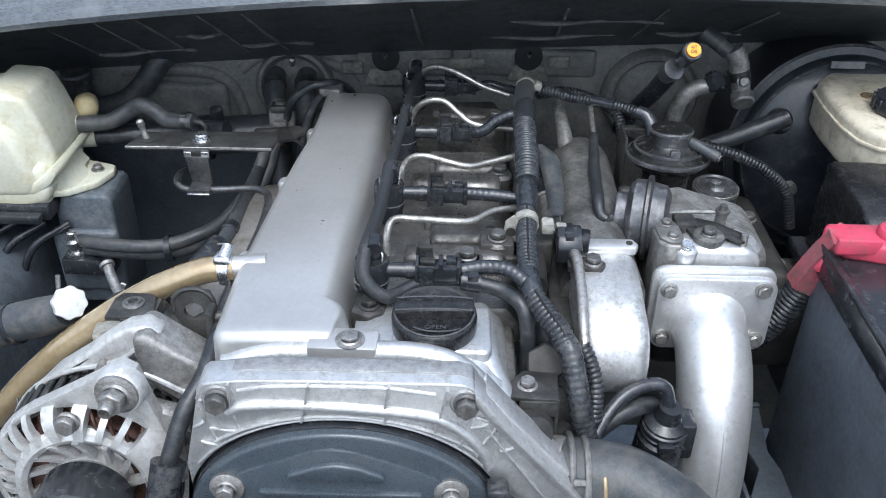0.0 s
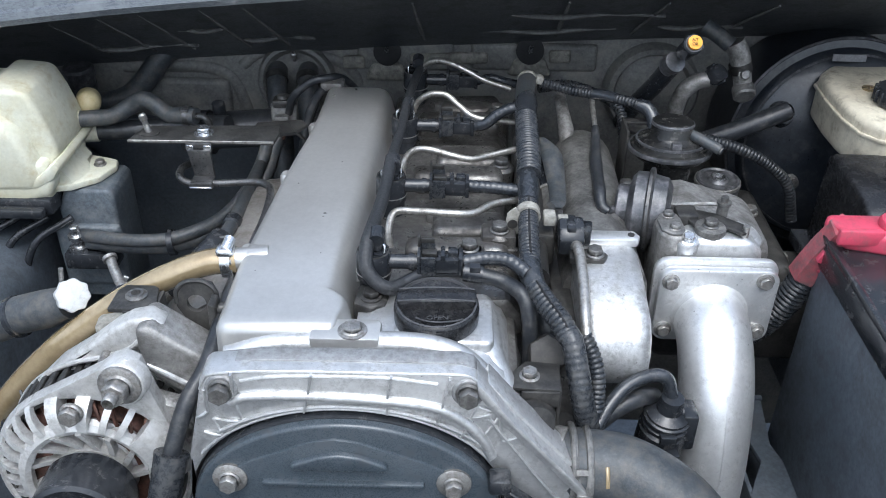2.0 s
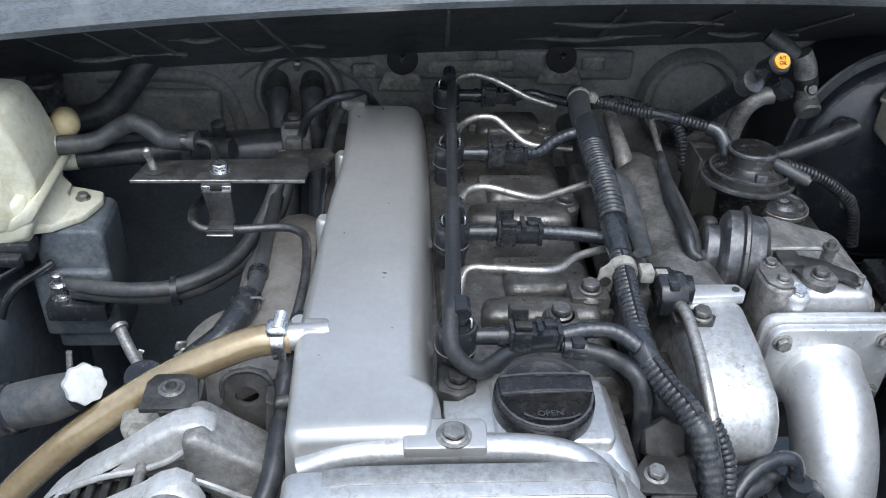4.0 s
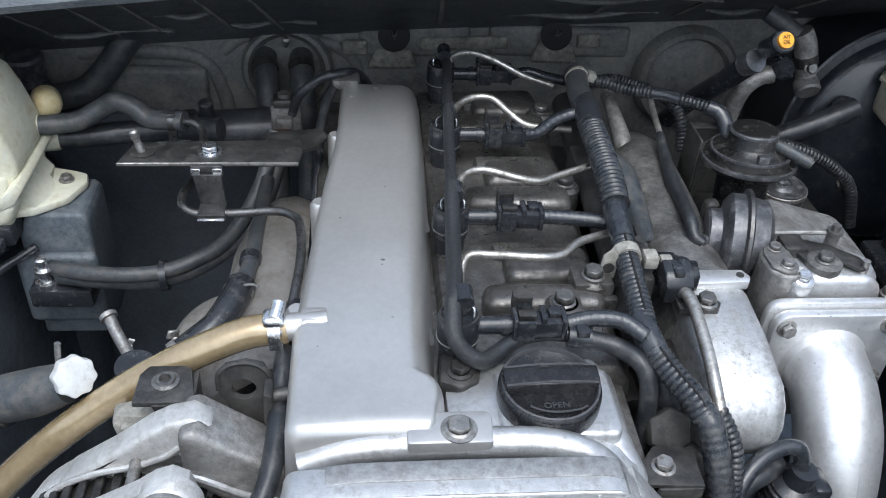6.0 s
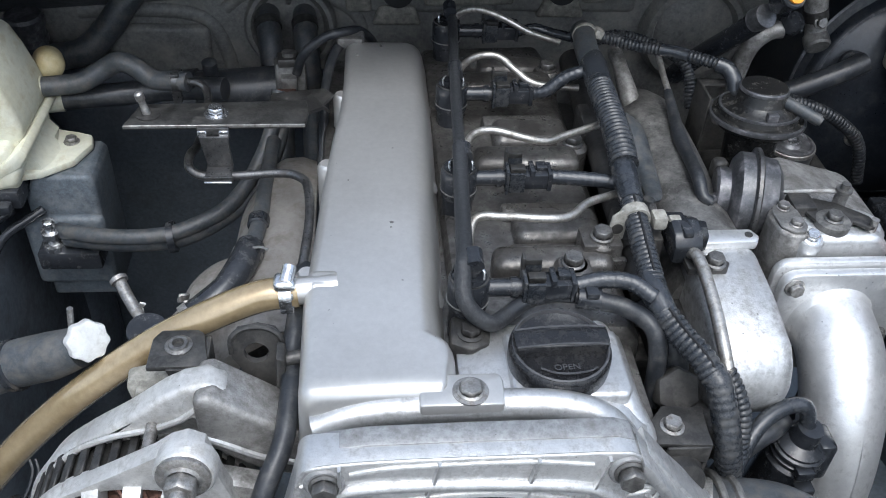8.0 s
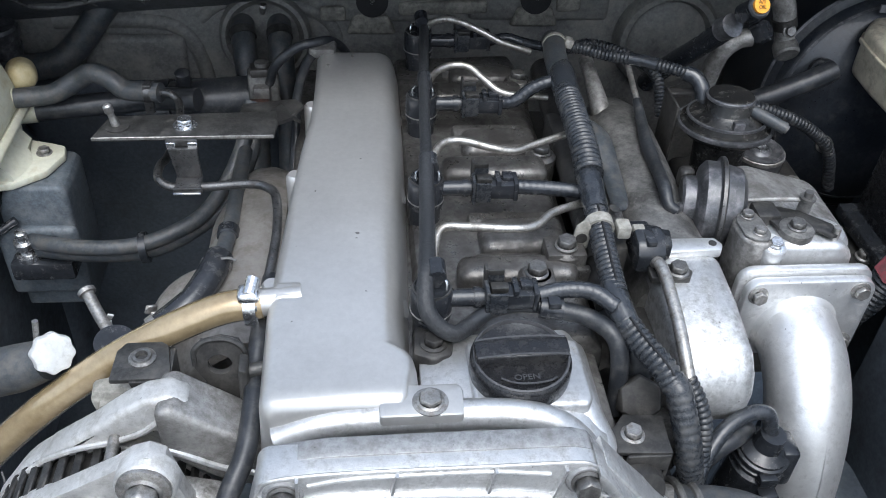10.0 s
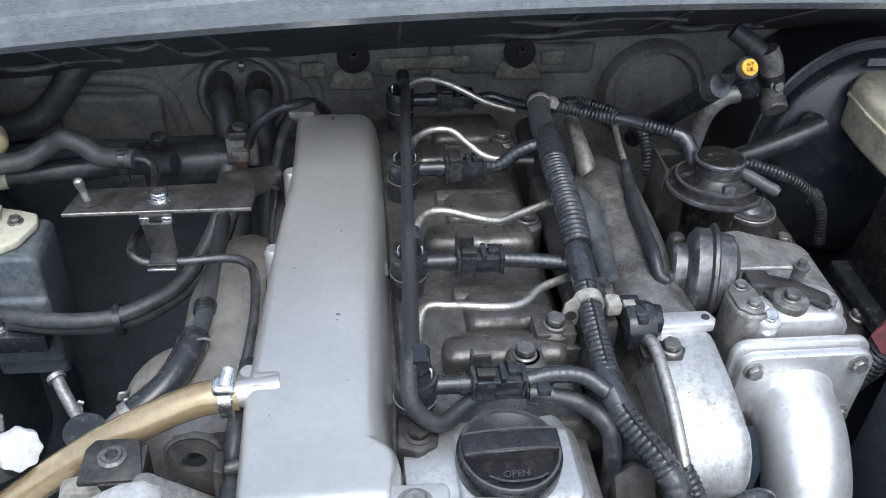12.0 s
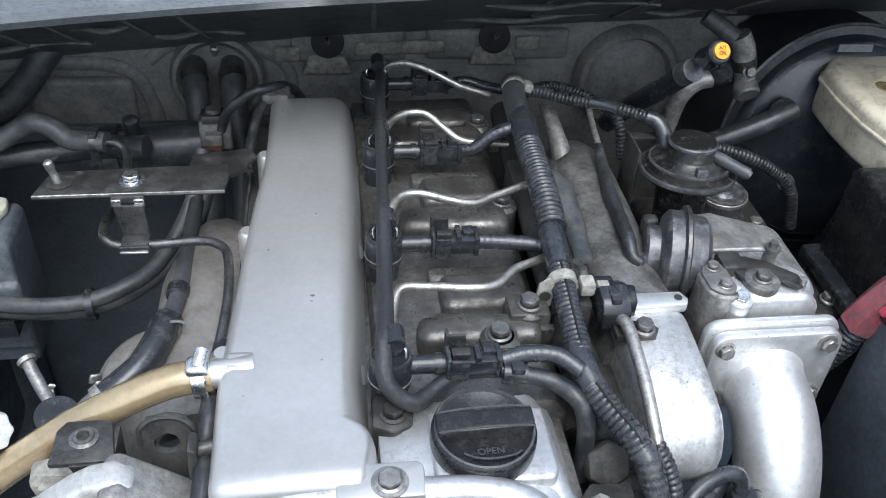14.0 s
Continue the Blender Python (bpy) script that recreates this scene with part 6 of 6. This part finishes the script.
part("end_clip", join(lathe([(0.0088, 0), (0.0102, 0), (0.0102, 0.006), (0.0088, 0.006)], (-0.279, 0.850, 1.030), (1, -0.1, 0), 20), box(-0.281, -0.273, 0.842, 0.846, 1.012, 1.040, 0.001)), DARKSTEEL, th)
solo("lower_tank_hose", tube([(-0.39, 0.874, 0.998), (-0.36, 0.878, 0.998), (-0.32, 0.882, 1.0), (-0.28, 0.88, 1.005), (-0.24, 0.87, 1.01)], 0.0105, 18, 8), RUBBER, "black rubber hose under the tank hose", "hose")

mod = thing("tank_carrier", (-0.40, 0.81, 0.80), "black moulded carrier block under the coolant tank", "bracket")
part("block", join(prism([(-0.405, 0.84), (-0.405, 0.950), (-0.398, 0.968), (-0.392, 0.974), (-0.350, 0.974), (-0.345, 0.968), (-0.345, 0.84)], "y", 0.786, 0.845, 0.004, 3), box(-0.412, -0.343, 0.778, 0.79, 0.86, 0.935, 0.006, 3)), CARRIER, mod)
part("shelf", box(-0.60, -0.40, 0.765, 0.86, 0.955, 0.974, 0.004), PLASTIC, mod)
part("rail", box(-0.60, -0.405, 0.752, 0.764, 0.958, 0.968, 0.003), PLASTIC, mod)
for x0 in (-0.50, -0.47, -0.445):
    part("bent_stay", tube([(x0, 0.75, 0.83), (x0 + 0.002, 0.755, 0.88), (x0 + 0.02, 0.762, 0.925), (x0 + 0.055, 0.78, 0.945)], 0.004, 10, 6), PLASTIC, mod)

ac = thing("refrigerant_pipes", (-0.30, 0.75, 0.90), "pair of black refrigerant hoses with a brass valve", "hose")
part("upper_hose", tube([(-0.378, 0.770, 0.930), (-0.345, 0.752, 0.938), (-0.31, 0.745, 0.941), (-0.279, 0.747, 0.943), (-0.252, 0.757, 0.948), (-0.230, 0.772, 0.955), (-0.212, 0.800, 0.968), (-0.198, 0.828, 0.990), (-0.19, 0.85, 1.02)], 0.0068, 16, 8), HOSEGREY, ac)
part("lower_hose", tube([(-0.372, 0.768, 0.922), (-0.34, 0.755, 0.928), (-0.31, 0.750, 0.930), (-0.279, 0.752, 0.931), (-0.252, 0.760, 0.937), (-0.224, 0.778, 0.948), (-0.204, 0.806, 0.96), (-0.192, 0.83, 0.98), (-0.184, 0.85, 1.01)], 0.0070, 16, 8), HOSEGREY, ac)
part("tie", lathe([(0.009, 0), (0.0135, 0), (0.0135, 0.006), (0.009, 0.006)], (-0.282, 0.749, 0.937), (1, 0.1, 0.1), 20), PLASTIC, ac)
valve = part("valve", lathe([(0.006, -0.026), (0.010, -0.024), (0.010, -0.018), (0.006, -0.017), (0.006, -0.010), (0.0085, -0.009), (0.0085, -0.004), (0.005, -0.003), (0.005, 0.006), (0.003, 0.007), (0, 0.007)], (-0.383, 0.765, 0.938), (0, -0.1, 1), 20), CHROME, ac, "dull brass and steel service valve")
part("valve_block", box(-0.398, -0.345, 0.757, 0.785, 0.895, 0.914, 0.003), PLASTIC, ac)

bar = thing("pipe_bracket", (-0.22, 0.73, 1.06), "flat dirty steel bracket with a stud and a bolt", "bracket")
part("bar", prism([(-0.292, 0.7195), (-0.160, 0.7215), (-0.158, 0.740), (-0.160, 0.757), (-0.284, 0.7505)], "z", 1.0620, 1.0655, 0.0008, 2), STRAP, bar)
# a lighter strip puts the highlight along the bar's front edge
part("edge_highlight", prism([(-0.2915, 0.7190), (-0.160, 0.7210), (-0.160, 0.7222), (-0.2905, 0.7203)], "z", 1.0635, 1.0660, 0.0003, 1), BOLT, bar, "front edge highlight as a strip of lighter steel")
part("tail", loft([[(-0.165, 0.735, 1.0628), (-0.165, 0.757, 1.0628), (-0.165, 0.757, 1.0652), (-0.165, 0.735, 1.0652)], [(-0.148, 0.765, 1.052), (-0.158, 0.785, 1.052), (-0.158, 0.785, 1.055), (-0.148, 0.765, 1.055)], [(-0.144, 0.795, 1.03), (-0.154, 0.81, 1.03), (-0.154, 0.81, 1.033), (-0.144, 0.795, 1.033)]]), GREASE, bar)
part("upper_strap", prism([(-0.192, 0.765), (-0.150, 0.772), (-0.140, 0.790), (-0.148, 0.800), (-0.190, 0.792)], "z", 1.048, 1.0515, 0.0008, 2), STRAP, bar)
part("stud", lathe([(0.0030, 0), (0.0030, 0.006), (0.0026, 0.007), (0.0026, 0.012), (0.0034, 0.013), (0.0034, 0.018), (0.002, 0.0195), (0, 0.0195)], (-0.2760, 0.735, 1.0655), (-0.22, 0.02, 1), 12), BOLT, bar)
part("washer", lathe([(0.009, 0), (0.009, 0.0012), (0.004, 0.0016), (0, 0.0016)], (-0.2755, 0.735, 1.0655), (0, 0, 1), 20), GREASE, bar)
part("bolt", hex_bolt((-0.2262, 0.7365, 1.0655), (0, 0, 1), 0.0054, 1.7), CHROME, bar, "bright crusted bolt")
part("hanger", join(box(-0.2385, -0.2150, 0.7165, 0.7195, 1.0560, 1.0655, 0.0012), prism([(-0.2370, 1.0600), (-0.2160, 1.0600), (-0.2145, 1.034), (-0.2330, 1.034)], "y", 0.7125, 0.7155, 0.0008), box(-0.2340, -0.2145, 0.700, 0.7160, 1.0325, 1.0345, 0.0008), box(-0.2345, -0.2135, 0.698, 0.701, 1.0290, 1.0345, 0.0008)), DARKSTEEL, bar)
for x0, x1, y0, z0, z1 in ((-0.2380, -0.2315, 0.7150, 1.0575, 1.0635), (-0.2225, -0.2155, 0.7150, 1.0575, 1.0635), (-0.2345, -0.2145, 0.6968, 1.0293, 1.0310)):
    part("bright_edge", box(x0, x1, y0, y0 + 0.0016, z0, z1, 0.0004, 1), CHROME, bar, "bright clip edge")
solo("steel_pipe", tube([(-0.268, 0.846, 1.031), (-0.257, 0.842, 1.032), (-0.249, 0.832, 1.028), (-0.246, 0.80, 1.024), (-0.2475, 0.755, 1.026), (-0.2490, 0.730, 1.033), (-0.2470, 0.713, 1.033), (-0.236, 0.7065, 1.030), (-0.21, 0.7055, 1.031), (-0.180, 0.704, 1.034), (-0.166, 0.697, 1.036), (-0.1580, 0.682, 1.037), (-0.1555, 0.64, 1.036), (-0.160, 0.585, 1.030), (-0.163, 0.56, 1.01)], 0.0034, 14, 8), DARKSTEEL, "bent dark steel pipe held by the bracket", "pipe")

shield = thing("exhaust_heat_shield", (-0.19, 0.68, 0.93), "scorched sheet metal exhaust heat shield", "heat shield")
rows = []
for i in range(15):
    y = 0.566 + 0.219 * i / 14
    b = 0.030 * math.exp(-((y - 0.625) / 0.042) ** 2) + 0.006 * math.sin(i * 0.8)
    end = 0.012 * max(0.0, (y - 0.74) / 0.045) ** 2
    rows.append([(-0.154, y, 1.000 - end), (-0.168, y, 1.006 - end), (-0.184 - 0.2 * b, y, 1.004 - end), (-0.199 - 0.5 * b, y, 0.994 - 0.1 * b - end), (-0.210 - 0.8 * b, y, 0.977 - end), (-0.216 - b, y, 0.950), (-0.219 - b, y, 0.90),
                 (-0.214 - b, y, 0.90), (-0.206 - b, y, 0.95), (-0.195 - 0.5 * b, y, 0.985 - end), (-0.18, y, 0.996 - end), (-0.154, y, 0.994 - end)])
part("sheet", loft(rows), SHIELD, shield, sharp=60)
part("lobe", lathe([(0.034, -0.05), (0.034, -0.010), (0.030, -0.002), (0.02, 0.003), (0, 0.005)], (-0.222, 0.632, 0.986), (-0.40, -0.05, 0.9), 32), SHIELD, shield)
part("screw", hex_bolt((-0.2265, 0.638, 0.980), (-0.3, 0, 1), 0.006, 1.3), GREASE, shield)
xh = thing("coolant_hose", (-0.20, 0.63, 0.98), "black rubber hose clipped over the heat shield", "hose")
part("hose", tube([(-0.236, 0.594, 0.992), (-0.224, 0.601, 0.998), (-0.212, 0.612, 1.003), (-0.203, 0.632, 1.007), (-0.199, 0.652, 1.006)], 0.0104, 20, 8), PLASTIC, xh)
part("clamp_tail", tube([(-0.1960, 0.640, 1.0150), (-0.1900, 0.639, 1.0165), (-0.1850, 0.637, 1.0160)], 0.0010, 6, 3), BOLT, xh)
part("pipe", tube([(-0.1995, 0.648, 1.004), (-0.196, 0.685, 1.002), (-0.195, 0.74, 1.0), (-0.193, 0.80, 1.0)], 0.0062, 16, 6), HOSEGREY, xh)
part("collar", lathe([(0.0065, 0), (0.0082, 0.001), (0.0082, 0.010), (0.0065, 0.011)], (-0.1965, 0.680, 1.002), (0.03, 1, 0), 18), PLASTIC, xh)
for at, ax in (((-0.233, 0.5955, 0.9935), (-0.8, -0.5, -0.4)), ((-0.2005, 0.645, 1.0045), (-0.2, -1, 0))):
    part("clamp", lathe([(0.0098, 0), (0.0114, 0), (0.0114, 0.006), (0.0098, 0.006)], at, ax, 22), BOLT, xh)
part("clamp_ears", join(box(-0.244, -0.236, 0.602, 0.6045, 0.999, 1.006, 0.0008, 1, (0, 20, 30)), box(-0.241, -0.234, 0.600, 0.602, 0.995, 1.002, 0.0008, 1, (0, 20, 30))), BOLT, xh)
part("spout", tube([(-0.262, 0.572, 0.975), (-0.25, 0.583, 0.984), (-0.236, 0.594, 0.992)], 0.0095, 16, 4), OXIDE, xh)
rodthing = thing("breather_can", (-0.265, 0.575, 0.97), "small black can with a steel rod", "canister")
part("can", lathe([(0.013, -0.03), (0.0145, 0), (0.0135, 0.004), (0, 0.005)], (-0.262, 0.583, 0.990), (0.1, -0.2, 1), 24), PLASTIC, rodthing)
part("rod", tube([(-0.285, 0.620, 1.003), (-0.275, 0.604, 0.996), (-0.265, 0.590, 0.991)], 0.0042, 12, 3), BOLT, rodthing)
part("rod_head", lathe([(0.0062, 0), (0.0062, 0.003), (0.004, 0.0045), (0, 0.0045)], (-0.285, 0.620, 1.003), (-0.5, 0.7, 0.4), 16), BOLT, rodthing)

fill = thing("filler_neck", (-0.34, 0.56, 0.95), "grey rubber filler pipe with a white star knob", "filler pipe")
part("pipe", tube([(-0.297, 0.556, 1.006), (-0.315, 0.556, 0.999), (-0.345, 0.558, 0.988), (-0.39, 0.56, 0.965), (-0.44, 0.562, 0.93)], 0.0155, 22, 8, taper=[0.85, 1.0, 1.0, 1.05, 1.1]), HOSEGREY, fill)
part("ring", lathe([(0.0155, 0), (0.0172, 0.001), (0.0172, 0.005), (0.0155, 0.006)], (-0.338, 0.5575, 0.9905), (-1, 0.05, -0.42), 24), PLASTIC, fill)
star = [((0.0140 if k % 2 else 0.0120) * math.cos(math.pi * k / 8), (0.0140 if k % 2 else 0.0120) * math.sin(math.pi * k / 8)) for k in range(16)]
knob = prism(star, "z", -0.004, 0.006, 0.002, 2)
knob.transform(Matrix.Translation((-0.290, 0.553, 1.015)) @ Vector((0.55, -0.70, 0.5)).to_track_quat("Z", "Y").to_matrix().to_4x4())
part("knob", knob, WHITE, fill, "white plastic star knob")
part("wire", tube([(-0.300, 0.560, 1.018), (-0.298, 0.562, 1.034)], 0.002, 8, 2), BOLT, fill)

# heater hoses and things on the bulkhead
heat = thing("heater_hoses", (-0.20, 1.0, 0.95), "pair of dusty rubber heater hoses through a grommet", "hose")
part("grommet", lathe([(0.047, 0), (0.047, 0.010), (0.044, 0.015), (0.040, 0.016), (0.037, 0.012), (0.034, 0.008), (0, 0.008)], (-0.189, 1.016, 1.004), (0, -1, 0.1), 40), WALLDARK, heat)
for x, lean in ((-0.211, 0.006), (-0.174, 0.004)):
    part("hose", tube([(x, 1.02, 1.016), (x, 0.998, 1.016), (x + lean * 0.5, 0.980, 1.004), (x + lean, 0.965, 0.980), (x + lean * 2, 0.945, 0.94), (x + lean * 2, 0.92, 0.88)], 0.0122, 20, 8), HOSEGREY, heat)
    part("hose_clamp", tube([(x, 0.9965, 1.0155), (x + lean * 0.3, 0.989, 1.0115)], 0.0134, 20, 2), STRAP, heat, "dull steel hose clamp")
part("stud", lathe([(0.0028, 0), (0.0028, 0.007), (0.0040, 0.0075), (0.0040, 0.012), (0.002, 0.014)], (-0.189, 1.0, 1.034), (0.1, -0.5, 0.85), 10), BOLT, heat)
sol = thing("solenoid", (-0.181, 0.885, 1.0), "grimy solenoid valve behind the pipe bracket", "solenoid")
part("body", join(box(-0.196, -0.168, 0.876, 0.898, 1.000, 1.030, 0.003, 3, (-8, 0, 6)), box(-0.190, -0.175, 0.868, 0.880, 1.006, 1.022, 0.002), tube([(-0.182, 0.884, 1.026), (-0.182, 0.885, 1.040)], 0.0065, 14, 3)), STAIN, sol)
part("cap", box(-0.193, -0.172, 0.874, 0.896, 1.028, 1.036, 0.002, 2, (-8, 0, 6)), GREASE, sol, "black cap")
part("clip", box(-0.194, -0.176, 0.845, 0.868, 1.006, 1.012, 0.001), COPPER, sol, "rust brown clip")
solo("breather_hose", tube([(-0.176, 0.878, 1.022), (-0.168, 0.872, 1.044), (-0.150, 0.872, 1.060), (-0.134, 0.875, 1.064), (-0.118, 0.89, 1.058), (-0.105, 0.908, 1.035), (-0.10, 0.915, 1.0)], 0.0042, 14, 8), RUBBER, "thin black hose curling over the cover", "hose")
solo("breather_pipe", tube([(-0.127, 0.885, 1.055), (-0.140, 0.865, 1.05), (-0.148, 0.835, 1.035), (-0.150, 0.80, 1.015), (-0.152, 0.77, 0.99)], 0.0042, 12, 8), RUBBER, "thin black pipe down beside the cover", "hose")
solo("coolant_rail", join(tube([(-0.30, 0.90, 0.985), (-0.25, 0.90, 0.99), (-0.19, 0.90, 0.995)], 0.021, 20, 4), tube([(-0.285, 0.90, 0.985), (-0.268, 0.90, 0.987)], 0.025, 20, 2), lathe([(0.007, 0), (0.007, 0.018), (0.004, 0.02), (0, 0.02)], (-0.255, 0.895, 1.008), (0, -0.2, 1), 14)), RUBBER, "black coolant pipe across the back of the bay", "pipe")
back = thing("bulkhead_hose", (-0.40, 0.97, 1.0), "fat dusty hose and cap against the bulkhead", "hose")
part("hose", tube([(-0.335, 1.02, 1.046), (-0.35, 1.005, 1.03), (-0.375, 0.995, 1.0), (-0.40, 0.985, 0.985), (-0.45, 0.98, 0.98)], 0.0135, 20, 8), HOSEGREY, back)
part("cap", lathe([(0.0155, -0.05), (0.0155, -0.022), (0.018, -0.021), (0.018, -0.014), (0.0165, -0.013), (0.0165, -0.004), (0.019, -0.003), (0.019, 0.006), (0.0165, 0.009), (0, 0.009)], (-0.445, 0.99, 1.016), (0, -0.1, 1), 28), VACGREY, back, "grey screw cap")

hold = thing("injector_clamp_lug", (-0.045, 0.515, 1.02), "black oily clamp lug with a bolt beside the oil cap", "bracket")
part("lug", prism([(-0.068, 0.518), (-0.055, 0.512), (-0.044, 0.517), (-0.042, 0.530), (-0.050, 0.545), (-0.066, 0.542)], "z", 1.02, 1.0405, 0.003, 2), GREASE, hold)
part("bolt", hex_bolt((-0.055, 0.526, 1.0405), (0, 0, 1), 0.0055, 1.5), GREASE, hold)

body = solo("water_pump_body", join(lathe([(0.021, -0.03), (0.022, 0.0), (0.018, 0.008), (0, 0.009)], (0.092, 0.502, 0.968), (0.1, -0.8, 0.45), 26), box(0.060, 0.115, 0.50, 0.54, 0.93, 0.972, 0.010, 3)), HEAD, "brown stained pump casting under the loom", "pump")

tag = solo("paper_tag", join(box(-0.2725, -0.2685, 0.606, 0.6075, 0.988, 0.997, 0.0003, 1, (20, 30, 10)), box(-0.2695, -0.266, 0.596, 0.5975, 0.976, 0.986, 0.0003, 1, (10, -20, 10)), tube([(-0.270, 0.607, 0.99), (-0.268, 0.60, 0.983), (-0.2675, 0.597, 0.98)], 0.0008, 6, 3)), WHITE, "torn white paper tag on a wire by the breather can", "tag")
wires = thing("sensor_wires", (-0.33, 0.49, 0.90), "thin wires and a small black connector beside the alternator", "cable")
for dx in (0.0, 0.0035):
    part("wire", tube([(-0.327 + dx, 0.51, 0.955), (-0.325 + dx, 0.505, 0.950), (-0.327 + dx, 0.498, 0.943), (-0.332 + dx, 0.49, 0.935)], 0.0010, 6, 5), RUBBER, wires)
part("connector", tube([(-0.330, 0.492, 0.937), (-0.337, 0.484, 0.925), (-0.346, 0.476, 0.912)], 0.0075, 12, 5, 0.005, 0.0012), PLASTIC, wires)
